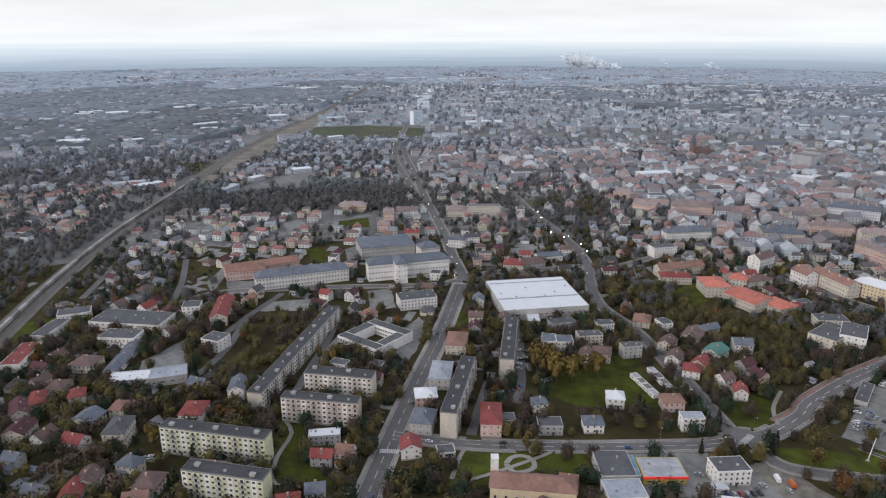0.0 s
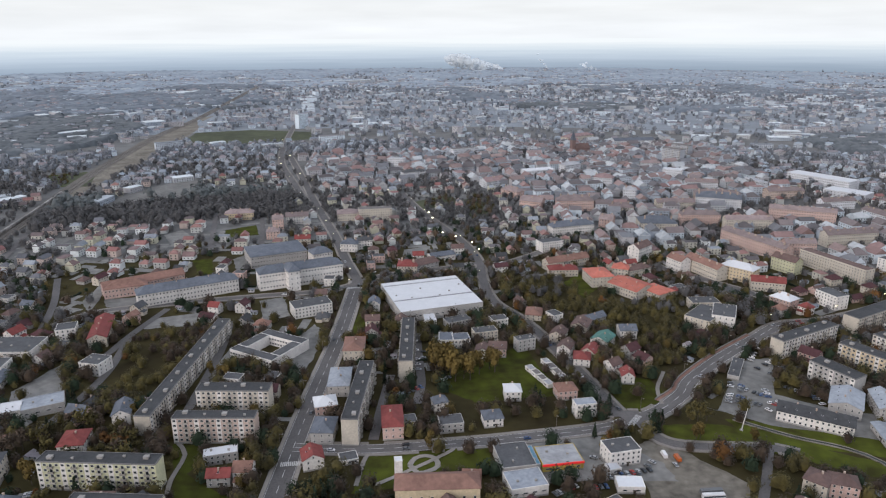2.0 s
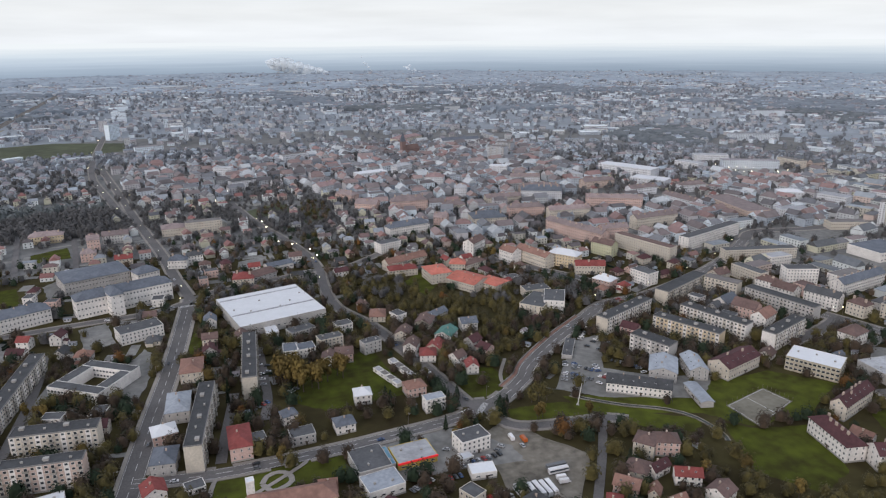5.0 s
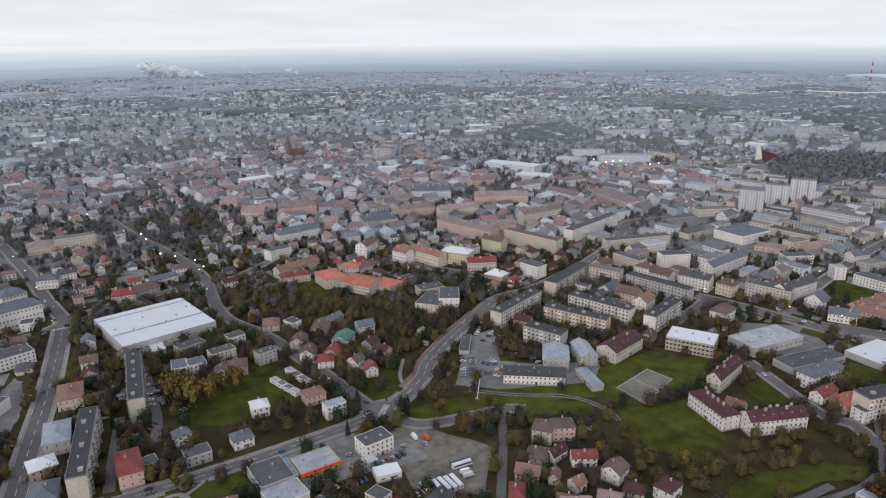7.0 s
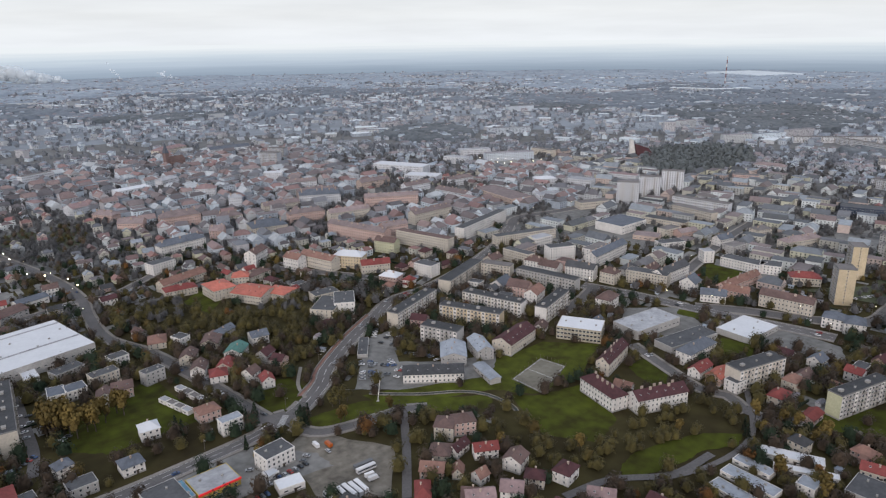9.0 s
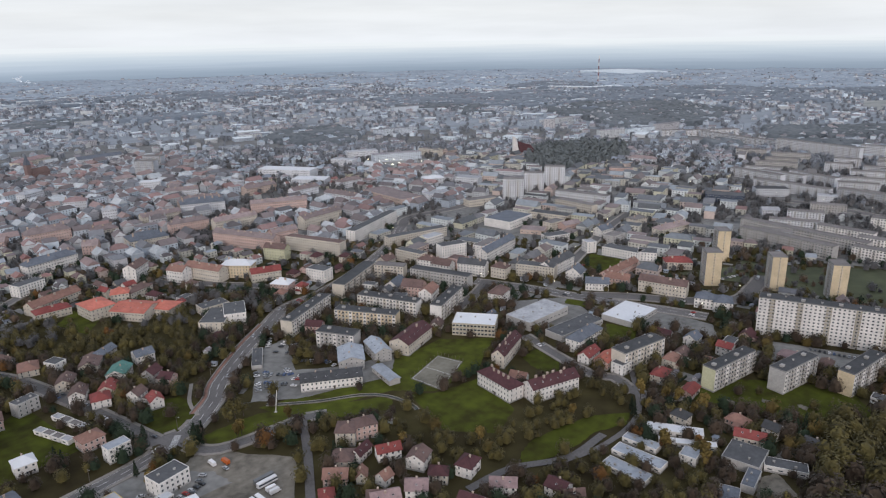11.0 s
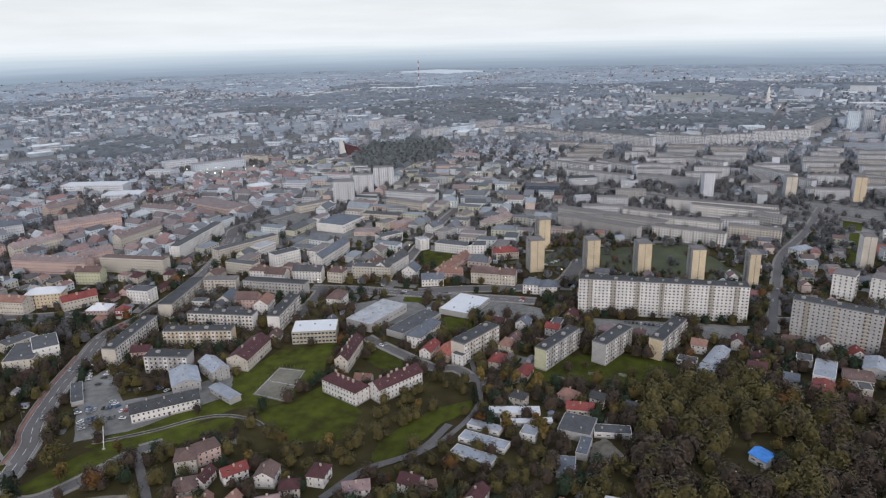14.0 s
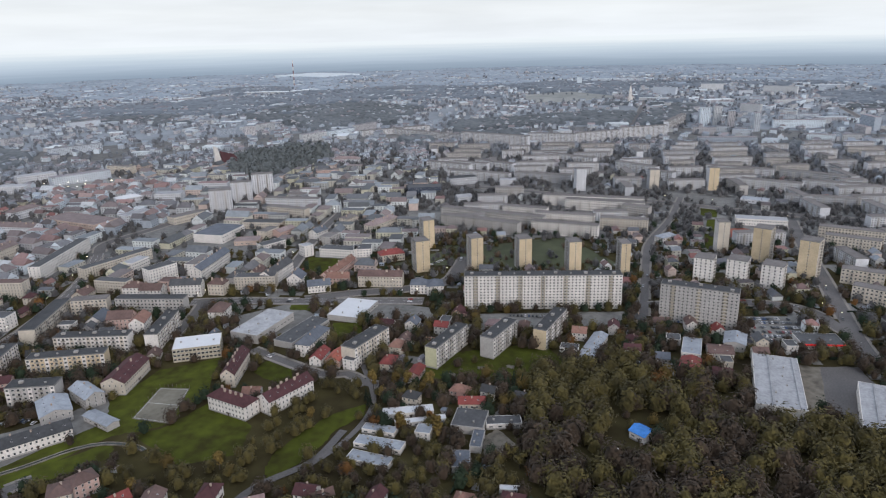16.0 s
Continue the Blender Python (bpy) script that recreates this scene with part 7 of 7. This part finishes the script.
far_town("garden_sheds", sheds, [FAR_WALLS, FAR_ROOFS], "small garden sheds and garages behind the houses")
part("paved_yards", yards, M_LOT, None, "pale paved yards and driveways", "stuff")["category"] = "yards"
part("hedges", hedges, LEAF["fir"], None, "clipped dark garden hedges", "stuff")["category"] = "hedges"
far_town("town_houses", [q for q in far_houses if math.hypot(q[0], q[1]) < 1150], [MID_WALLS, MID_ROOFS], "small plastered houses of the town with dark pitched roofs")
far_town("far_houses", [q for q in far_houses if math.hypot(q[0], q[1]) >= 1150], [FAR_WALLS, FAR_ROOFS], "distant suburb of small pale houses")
far_town("town_blocks", far_quarter, [MID_WALLS, TOWN_ROOFS], "low flat-roofed shops and offices of the town")
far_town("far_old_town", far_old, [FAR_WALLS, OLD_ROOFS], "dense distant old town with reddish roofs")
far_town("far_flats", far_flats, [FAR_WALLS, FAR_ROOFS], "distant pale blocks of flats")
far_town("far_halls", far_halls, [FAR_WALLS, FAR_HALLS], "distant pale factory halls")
for x, y, kind, size in near_trees:
    tree(round(x, 1), round(y, 1), kind, round(size, 2))
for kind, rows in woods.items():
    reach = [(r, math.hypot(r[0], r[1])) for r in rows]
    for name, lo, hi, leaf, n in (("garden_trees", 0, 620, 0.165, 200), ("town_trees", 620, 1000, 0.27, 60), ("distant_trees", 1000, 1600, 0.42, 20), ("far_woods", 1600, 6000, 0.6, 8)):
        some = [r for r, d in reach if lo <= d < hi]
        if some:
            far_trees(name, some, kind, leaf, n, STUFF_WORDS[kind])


# ---- trees that stand out ----
tree(24, 425, 'gold', 1.8)
tree(28, 419, 'gold', 1.8)
tree(33, 430, 'gold', 1.8)
tree(35, 417, 'gold', 1.8)
tree(44, 415, 'gold', 1.4)
tree(48, 412, 'gold', 1.4)
tree(51, 421, 'gold', 1.4)
tree(55, 420, 'gold', 1.4)
tree(38, 411, 'gold', 1.4)
tree(63, 427, 'gold', 1.5)
tree(66, 422, 'gold', 1.5)
tree(-126, 430, 'gold', 0.9)
tree(-120, 428, 'gold', 0.9)
tree(-115, 426, 'gold', 0.9)
tree(-114, 390, 'olive', 1.0)
tree(-102, 390, 'olive', 1.0)
tree(-94, 392, 'olive', 1.0)
tree(-87, 385, 'olive', 1.0)
tree(-160, 349, 'rust', 1.15)
tree(-154, 346, 'rust', 1.15)
tree(-164, 350, 'rust', 1.15)
tree(-189, 317, 'gold', 1.1)
tree(-194, 322, 'gold', 1.1)
tree(-153, 376, 'gold', 0.8)
tree(-159, 379, 'gold', 0.8)
tree(-50, 291, 'fir', 1.1)
tree(-46, 291, 'fir', 1.1)
tree(-42, 290, 'fir', 1.1)
tree(-38, 292, 'fir', 1.1)
tree(-33, 290, 'fir', 1.1)
tree(-45, 296, 'fir', 1.1)
tree(-40, 298, 'fir', 1.1)
tree(-8, 477, 'fir', 1.0)
tree(-9, 458, 'fir', 1.0)
tree(-6, 440, 'fir', 1.0)
tree(-9, 427, 'fir', 1.0)
tree(-9, 411, 'fir', 1.0)
tree(-6, 399, 'fir', 1.0)
tree(-15, 487, 'fir', 1.0)
tree(-108, 431, 'fir', 1.0)
tree(-103, 427, 'fir', 1.0)
tree(-97, 428, 'fir', 1.0)
tree(-91, 426, 'fir', 1.0)
tree(-206, 406, 'fir', 1.0)
tree(-205, 398, 'fir', 1.0)
tree(-197, 391, 'fir', 1.0)
tree(174, 536, 'rust', 0.9)
tree(175, 531, 'rust', 0.9)
tree(-2, 392, 'rust', 0.9)
tree(16, 332, 'gold', 0.8)
tree(17, 337, 'gold', 0.8)
tree(112, 324, 'gold', 0.8)
tree(171, 332, 'gold', 0.8)
tree(167, 330, 'gold', 0.8)
tree(123, 358, 'fir', 1.0)
tree(123, 367, 'fir', 1.0)
tree(130, 371, 'fir', 1.0)
tree(152, 346, 'fir', 1.0)
tree(155, 349, 'fir', 1.0)
tree(111, 337, 'fir', 1.0)
tree(86, 383, 'fir', 1.0)
tree(87, 374, 'fir', 1.0)
tree(169, 332, 'gold', 0.9)
tree(198, 323, 'gold', 0.9)
tree(225, 251, 'gold', 0.9)
tree(258, 222, 'gold', 0.9)
tree(315, 198, 'gold', 0.9)
tree(353, 168, 'gold', 0.9)
tree(365, 145, 'gold', 0.9)
tree(373, 145, 'gold', 0.9)
tree(178, 351, 'olive', 1.1)
tree(183, 350, 'olive', 1.1)
tree(173, 351, 'olive', 1.1)
tree(149, 340, 'fir', 1.1)
tree(149, 346, 'fir', 1.1)
tree(193, 272, 'fir', 1.1)
tree(171, 239, 'fir', 1.1)
tree(174, 234, 'fir', 1.1)
tree(318, 139, 'gold', 1.1)
tree(322, 142, 'gold', 1.1)
tree(325, 121, 'gold', 1.1)
tree(320, 118, 'gold', 1.1)
tree(364, 179, 'gold', 1.1)
tree(368, 165, 'gold', 1.1)
tree(372, 158, 'gold', 1.1)
tree(375, 143, 'gold', 1.1)
tree(308, 67, 'olive', 1.2)
tree(314, 64, 'olive', 1.2)
tree(314, 73, 'olive', 1.2)
tree(293, 81, 'olive', 1.2)
tree(390, 94, 'fir', 1.0)
tree(394, 91, 'fir', 1.0)
tree(392, 85, 'fir', 1.0)
tree(383, 115, 'fir', 1.0)
tree(349, 177, 'fir', 1.0)
tree(343, 172, 'fir', 1.0)
tree(563, 398, 'rust', 1.1)
tree(581, 407, 'rust', 1.1)
tree(568, 405, 'rust', 1.1)
tree(321, 158, 'rust', 1.0)
tree(336, 128, 'rust', 1.0)
tree(321, 142, 'rust', 1.0)

# ---- vehicles ----
CAR_COLOURS = {"white": (0.68, 0.68, 0.68), "silver": (0.36, 0.37, 0.38), "black": (0.02, 0.02, 0.022), "red": (0.30, 0.025, 0.02), "blue": (0.03, 0.07, 0.18), "grey": (0.12, 0.125, 0.13), "orange": (0.42, 0.10, 0.02)}
CAR_PICK = ["white", "silver", "grey", "black", "white", "silver", "grey", "black", "blue", "red"]
M_TYRE = plain("tyre", (0.02, 0.02, 0.02), 0.9)
CARS = {}
for key, c in CAR_COLOURS.items():
    MATS["car_" + key] = plain("car_paint_" + key, c, 0.3, 0.95, 1.03, spec=0.5)


def hull_mesh(profile, width, inset, mats):
    """A side outline (x, z) drawn across the width, its upper points drawn in."""
    g, n = Geo(), len(profile)
    for s in (-1, 1):
        for x, z, t in profile:
            g.v.append((x, s * (width / 2 - inset * t), z))
    for k in range(n):
        j = (k + 1) % n
        g.f.append((k, j, n + j, n + k))
    g.f.extend([tuple(range(n - 1, -1, -1)), tuple(range(n, 2 * n))])
    g.m = [0] * len(g.f)
    return g.data("body", mats)


def vehicle(x, y, rot, kind="car", colour="white", z=0.06):
    key = (kind, colour)
    long = {"car": 4.3, "van": 6.2, "bus": 11.5}[kind]
    if key not in CARS:
        paint = MATS["car_" + colour]
        if kind == "car":
            b = hull_mesh([(-2.1, 0.35, 0), (2.1, 0.35, 0), (2.15, 0.7, 0), (1.2, 0.92, 0.2), (-1.9, 0.95, 0.2), (-2.15, 0.8, 0)], 1.8, 0.15, [paint])
            c = hull_mesh([(-1.75, 0.93, 0), (1.1, 0.91, 0), (0.45, 1.4, 1), (-1.3, 1.42, 1)], 1.55, 0.18, [M_GLASS])
            r = hull_mesh([(-1.3, 1.42, 0), (0.45, 1.4, 0), (0.4, 1.47, 1), (-1.25, 1.49, 1)], 1.24, 0.05, [paint])
        elif kind == "van":
            b = hull_mesh([(-3.1, 0.4, 0), (3.1, 0.4, 0), (3.1, 1.1, 0), (2.2, 2.3, 0.6), (-3.1, 2.45, 0.6)], 2.05, 0.1, [paint])
            c = hull_mesh([(2.25, 1.4, 0), (2.93, 1.4, 0), (2.4, 2.15, 1), (2.1, 2.15, 1)], 2.1, 0.1, [M_GLASS])
            r = hull_mesh([(-3.0, 2.4, 0), (2.1, 2.3, 0), (2.0, 2.42, 1), (-2.9, 2.52, 1)], 1.8, 0.1, [paint])
        else:
            b = hull_mesh([(-5.7, 0.4, 0), (5.7, 0.4, 0), (5.75, 1.3, 0), (5.5, 3.0, 0.6), (-5.7, 3.0, 0.6)], 2.5, 0.1, [paint])
            c = hull_mesh([(-5.4, 1.5, 0), (5.6, 1.5, 0), (5.5, 2.4, 1), (-5.4, 2.4, 1)], 2.54, 0.06, [M_GLASS])
            r = hull_mesh([(-4.5, 2.95, 0), (-1, 2.95, 0), (-1.2, 3.25, 1), (-4.3, 3.25, 1)], 1.6, 0.2, [paint])
        g = Geo()
        n = 10
        for s in (-0.11, 0.11):
            for q in range(n):
                t = 2 * math.pi * q / n
                g.v.append((0.33 * math.cos(t), s, 0.33 + 0.33 * math.sin(t)))
        for q in range(n):
            g.f.append((q, (q + 1) % n, n + (q + 1) % n, n + q))
        g.f.extend([tuple(range(n - 1, -1, -1)), tuple(range(n, 2 * n))])
        g.m = [0] * len(g.f)
        CARS[key] = (b, c, r, g.data("wheel", [M_TYRE]))
    b, c, r, w = CARS[key]
    root = base(kind, x, y, rot, f"{colour} {'small passenger car' if kind == 'car' else 'delivery van' if kind == 'van' else 'single-deck coach'} on grey asphalt", kind, "vehicles of the town", z)
    part("body", b, None, root)
    part("cabin_glass", c, None, root, "dark car glass")
    part("roof", r, None, root)
    if math.hypot(x, y) > 345:
        return root
    for u in (-0.31, 0.31):
        for s in (-1, 1):
            part("wheel", w, None, root).location = (u * long, s * {"car": 0.8, "van": 0.92, "bus": 1.12}[kind], 0)
    return root


def parked(x0, y0, x1, y1, n, kind="car", across=1):
    a = math.degrees(math.atan2(y1 - y0, x1 - x0)) + 90 * across
    for k in range(n):
        if kind == "car" and rng.random() < (0.15 if n < 15 else 0.4):
            continue
        t = (k + 0.5) / n
        colour = "white" if kind != "car" else rng.choice(CAR_PICK)
        vehicle(round(x0 + (x1 - x0) * t, 1), round(y0 + (y1 - y0) * t, 1), round(a + rng.uniform(-4, 4)), kind, colour, 0.3)


parked(220, 395, 205, 368, 7, 'car', 1)
parked(225, 391, 211, 367, 7, 'car', 1)
parked(247, 423, 264, 444, 6, 'car', 1)
parked(245, 411, 269, 426, 6, 'car', 1)
parked(247, 391, 266, 368, 10, 'car', 1)
parked(237, 384, 231, 364, 5, 'car', 1)
parked(239, 368, 224, 357, 4, 'car', 1)
parked(221, 388, 232, 376, 7, 'car', 1)
parked(211, 379, 225, 364, 8, 'car', 1)
parked(251, 406, 265, 385, 8, 'car', 1)
parked(260, 412, 280, 410, 6, 'car', 1)
parked(302, 347, 291, 360, 5, 'car', 1)
parked(262, 373, 263, 361, 4, 'car', 1)
for x, y, rot, kind, colour in ((155.2, 283.1, 0, "bus", "grey"), (154.7, 279.5, 0, "bus", "white"), (153.8, 273.9, -2, "van", "white"), (153.7, 270.4, -2, "van", "white"),
                                (144.6, 267.6, 92, "bus", "white"), (141.2, 267.5, 94, "bus", "white"), (137.9, 268.2, 95, "bus", "white"), (134.2, 267.7, 91, "bus", "white"),
                                (127.7, 268.6, 94, "bus", "white"), (150.0, 313.2, 93, "van", "orange"), (144, 317, 90, "van", "white"), (147, 308, 93, "car", "silver"),
                                (123, 269, 94, "car", "white"), (120.0, 269.5, 92, "van", "white"), (116.5, 270, 92, "van", "white"), (112, 271, 94, "van", "red"), (108.5, 272, 92, "van", "blue"), (104, 272, 90, "bus", "white")):
    vehicle(x, y, rot, kind, colour, 0.3)
parked(115, 294, 137, 313, 6, 'car', 1)
parked(13, 479, 14, 425, 7, 'car', 1)
parked(19, 490, 18, 442, 5, 'car', 1)
parked(16, 405, -1, 393, 6, 'car', 1)
parked(25, 410, 35, 417, 4, 'car', 1)
parked(-70, 612, -56, 568, 5, 'car', 1)
parked(-30, 667, -20, 632, 4, 'car', 1)
parked(104, 300, 133, 305, 9, 'car', 1)
parked(104, 316, 108, 324, 2, 'car', 1)
parked(-189, 308, -178, 311, 6, 'car', 1)
parked(96, 372, 103, 369, 4, 'car', 1)
parked(146, 404, 150, 400, 2, 'car', 1)
parked(76, 288, 90, 295, 6, 'car', 1)
parked(95, 292, 106, 293, 4, 'car', 1)
parked(557, -61, 566, -100, 20, 'car', 1)
parked(549, -60, 558, -99, 20, 'car', 1)
parked(539, -60, 548, -98, 20, 'car', 1)
parked(530, -59, 539, -97, 20, 'car', 1)
parked(522, -59, 530, -95, 20, 'car', 1)
parked(513, -58, 522, -94, 20, 'car', 1)
parked(510, 124, 518, 88, 12, 'car', 1)
parked(514, 29, 523, 17, 6, 'car', 1)
parked(616, 233, 649, 220, 7, 'car', 1)
parked(647, 123, 686, 122, 5, 'car', 1)
parked(535, -4, 540, -42, 12, 'car', 1)
parked(659, -104, 650, -126, 9, 'car', 1)
parked(754, -55, 767, -72, 7, 'car', 1)
parked(641, 334, 690, 331, 6, 'car', 1)
parked(572, 390, 568, 349, 6, 'car', 1)
for n, (line, width, lanes) in enumerate(streets):
    if width < 7:
        continue
    nor, k = sides(line), 3
    while k < len(line) - 2 and line[k].length < 700:
        for s in (-1, 1):
            if rng.random() < (0.55 if lanes else 0.35):
                p = line[k] + nor[k] * s * width * 0.22
                d = line[k + 1] - line[k - 1]
                vehicle(round(p.x, 1), round(p.y, 1), round(math.degrees(math.atan2(d.y, d.x)) + (180 if s > 0 else 0)), "van" if rng.random() < 0.08 else "car", rng.choice(CAR_PICK), 0.3 + 0.006 * n)
        k += rng.randint(4, 10)

# ---- landmarks ----
M_STEAM = bpy.data.materials.new("white_steam")
M_STEAM.use_nodes = True
st = M_STEAM.node_tree
st.nodes.clear()
s_out, s_dif, s_tra, s_gap = (st.nodes.new("ShaderNode" + k) for k in ("OutputMaterial", "BsdfDiffuse", "BsdfTranslucent", "BsdfTransparent"))
s_body, s_thin = st.nodes.new("ShaderNodeMixShader"), st.nodes.new("ShaderNodeMixShader")
s_dif.inputs["Color"].default_value = s_tra.inputs["Color"].default_value = (0.95, 0.96, 0.97, 1)
s_body.inputs[0].default_value, s_thin.inputs[0].default_value = 0.5, 0.45
for k, n in enumerate((s_dif, s_tra)):
    st.links.new(n.outputs[0], s_body.inputs[1 + k])
st.links.new(s_gap.outputs[0], s_thin.inputs[1])
st.links.new(s_body.outputs[0], s_thin.inputs[2])
st.links.new(s_thin.outputs[0], s_out.inputs["Surface"])
M_REDBRICK = plain("red_brick", (0.215, 0.150, 0.138), 0.9)


def lump(g, c, r, seed):
    """A puff with an uneven skin."""
    q = random.Random(seed)
    n, m, k0 = 9, 6, len(g.v)
    for i in range(m + 1):
        for j in range(n):
            a, b = math.pi * i / m, 2 * math.pi * j / n
            s = r * q.uniform(0.9, 1.1)
            g.v.append((c[0] + s * math.sin(a) * math.cos(b), c[1] + s * math.sin(a) * math.sin(b), c[2] + s * 0.7 * math.cos(a)))
    for i in range(m):
        for j in range(n):
            g.f.append((k0 + i * n + j, k0 + (i + 1) * n + j, k0 + (i + 1) * n + (j + 1) % n, k0 + i * n + (j + 1) % n))
            g.m.append(0)


def steam(x, y, size, rise, n):
    """A torn plume: small thin puffs drifting to one side and up."""
    g, q = Geo(), random.Random(int(x))
    for k in range(n):
        t = q.random() ** 0.8
        lump(g, (x - t * size * 2.6 + q.gauss(0, 0.16) * size, y + q.uniform(-60, 60), 10 + rise * t ** 1.5 + q.gauss(0, 0.10) * size), size * (0.15 + 0.13 * t) * q.uniform(0.5, 1.3), k)
    me = g.data("steam_plume", [M_STEAM])
    me.polygons.foreach_set("use_smooth", [True] * len(me.polygons))
    tagged(part("steam_plume", me, None), "white steam plume rising from a distant factory", "steam")


def mast(x, y, h):
    root = base("transmitter_mast", x, y, 0, "tall red and white striped transmitter mast", "mast")
    for k in range(8):
        g, z0, z1 = Geo(), h * k / 8, h * (k + 1) / 8
        w = 2.0 - 0.17 * k
        for u in (-w, w):
            for v in (-w, w):
                g.box(u - 0.4, u + 0.4, v - 0.4, v + 0.4, z0 - (0.5 if k == 0 else 0), z1)
        g.box(-w, w, -w, w, z1 - 0.8, z1)
        part("mast_section", g, MATS["roofing_red"] if k % 2 == 0 else MATS["plaster_white"], root)


def spire_church(x, y, rot, h, walls, spire):
    root = base("church", x, y, rot, "church with a tall pointed tower above the old roofs", "church")
    g = Geo()
    g.box(-4, 4, -4, 4, -0.5, h * 0.62)
    part("tower", g, walls, root)
    g = Geo()
    c = [(-4.3, -4.3, h * 0.62), (4.3, -4.3, h * 0.62), (4.3, 4.3, h * 0.62), (-4.3, 4.3, h * 0.62)]
    for k in range(4):
        g.face([c[k], c[(k + 1) % 4], (0, 0, h)])
    part("spire", g, spire, root)
    g = Geo()
    g.box(4, 34, -8, 8, -0.5, h * 0.3)
    part("nave", g, walls, root)
    g = Geo()
    pitched_roof(g, 30, 16, h * 0.3, 8, False)
    g.v = [(p[0] + 19, p[1], p[2]) for p in g.v]
    part("roof", g, MATS["roofing_brown"], root)


def wedge_church(x, y, rot):
    """A modern church: a white wedge of a tower and a steep dark roof behind it."""
    root = base("church", x, y, rot, "modern church with a white wedge tower and dark roof", "church")
    claim(x, y, rot, 50, 24, 2, 4)
    g = Geo()
    for v, flip in ((-3, 1), (3, -1)):
        g.face([(-8, v, -0.5), (6, v, -0.5), (-2, v, 34), (-8, v, 37)][::flip])
    g.face([(-8, 3, -0.5), (-8, -3, -0.5), (-8, -3, 37), (-8, 3, 37)])
    g.face([(6, -3, -0.5), (6, 3, -0.5), (-2, 3, 34), (-2, -3, 34)])
    g.face([(-8, -3, 37), (-2, -3, 34), (-2, 3, 34), (-8, 3, 37)])
    part("tower", g, MATS["plaster_white"], root)
    g = Geo()
    g.box(6, 34, -11, 11, -0.5, 6)
    part("nave", g, MATS["plaster_white"], root)
    g = Geo()
    c = [(4, -12, 6), (36, -12, 6), (36, 12, 6), (4, 12, 6), (3, 0, 27), (30, 0, 18)]
    for f in ((0, 1, 5, 4), (2, 3, 4, 5), (1, 2, 5), (3, 0, 4), (3, 2, 1, 0)):
        g.face([c[i] for i in f])
    part("roof", g, MATS["roofing_maroon"], root)


def leaning_mast(x, y, h, lean):
    g = Geo()
    for a, b, z0, z1 in ((0.32, 0.26, -0.3, h * 0.5), (0.26, 0.18, h * 0.5, h)):
        n = len(g.v)
        for r_, z in ((a, z0), (b, z1)):
            for q in range(8):
                g.v.append((r_ * math.cos(q * math.pi / 4) + lean * max(z, 0), r_ * math.sin(q * math.pi / 4), z))
        for q in range(8):
            g.f.append((n + q, n + (q + 1) % 8, n + 8 + (q + 1) % 8, n + 8 + q))
            g.m.append(0)
    root = base("banner_mast", x, y, -40, "thick white banner mast on the grass verge", "mast")
    part("pole", g, MATS["plaster_white"], root)
    g = Geo()
    g.box(-0.9, 0.9, -0.9, 0.9, -0.3, 0.35)
    part("footing", g, M_CONCRETE, root)


steam(715, 4599, 125, 75, 46)
steam(569, 4615, 70, 40, 20)
steam(1307, 4462, 40, 40, 12)
steam(1021, 4536, 34, 110, 11)
mast(3019, 1834, 126)
spire_church(342, 1289, 20, 48, M_REDBRICK, MATS['roofing_slate'])
wedge_church(1065, 821, -30)
spire_church(2392, 185, 0, 55, MATS['plaster_white'], MATS['plaster_white'])
leaning_mast(199, 339, 15, 0.12)

# ---- street lamps ----
g = Geo()
g.box(-0.09, 0.09, -0.09, 0.09, -0.3, 8.6)
g.box(-0.06, 0.06, -1.6, 0.06, 8.5, 8.62)
LAMP_POLE = g.data("pole", [M_STEEL])
g = Geo()
g.box(-0.16, 0.16, -2.1, -1.4, 8.42, 8.56)
LAMP_HEAD = g.data("lamp_head", [M_LAMP])
g = Geo()
g.box(-0.16, 0.16, -2.1, -1.4, 8.42, 8.56)
LAMP_DARK = g.data("lamp_head", [M_LENS])
for n, (line, width, lanes) in enumerate(streets):
    if width < 8:
        continue
    nor = sides(line)
    for k in range(2, len(line) - 1, 10):
        d = line[k + 1] - line[k]
        p = line[k] + nor[k] * (width / 2 + 1.4)
        root = base("street_lamp", round(p.x, 1), round(p.y, 1), round(math.degrees(math.atan2(d.y, d.x))), "tall grey street lamp beside the kerb" + (", lit" if p.length > 560 else ""), "street lamp", "street lamps", 0.4)
        part("pole", LAMP_POLE, None, root)
        part("lamp_head", LAMP_HEAD if p.length > 560 else LAMP_DARK, None, root)

# ---- globe lamps of the square and of the old town's lanes ----
g = Geo()
lump(g, (0, 0, 5.0), 0.75, 4)
GLOBE = g.data("globe", [M_GLOBE])
g = Geo()
g.box(-0.1, 0.1, -0.1, 0.1, -0.3, 4.6)
GLOBE_POLE = g.data("pole", [M_STEEL])
for x, y in [(832, 993), (818, 956), (832, 960), (824, 934), (826, 917), (843, 918), (840, 897), (858, 897), (881, 900), (905, 904), (850, 961), (864, 956), (870, 943), (901, 949), (922, 948), (857, 988), (-20, 1109), (-10, 1186), (3, 1135), (9, 1052), (13, 1177), (-20, 1020), (-9, 993), (44, 852), (47, 824), (55, 757), (68, 740), (84, 715), (88, 690)]:
    root = base("globe_lamp", x, y, 0, "lit globe lamp on a slim grey post", "street lamp", "globe lamps")
    part("pole", GLOBE_POLE, None, root)
    part("globe", GLOBE, None, root, "warm glowing globe")
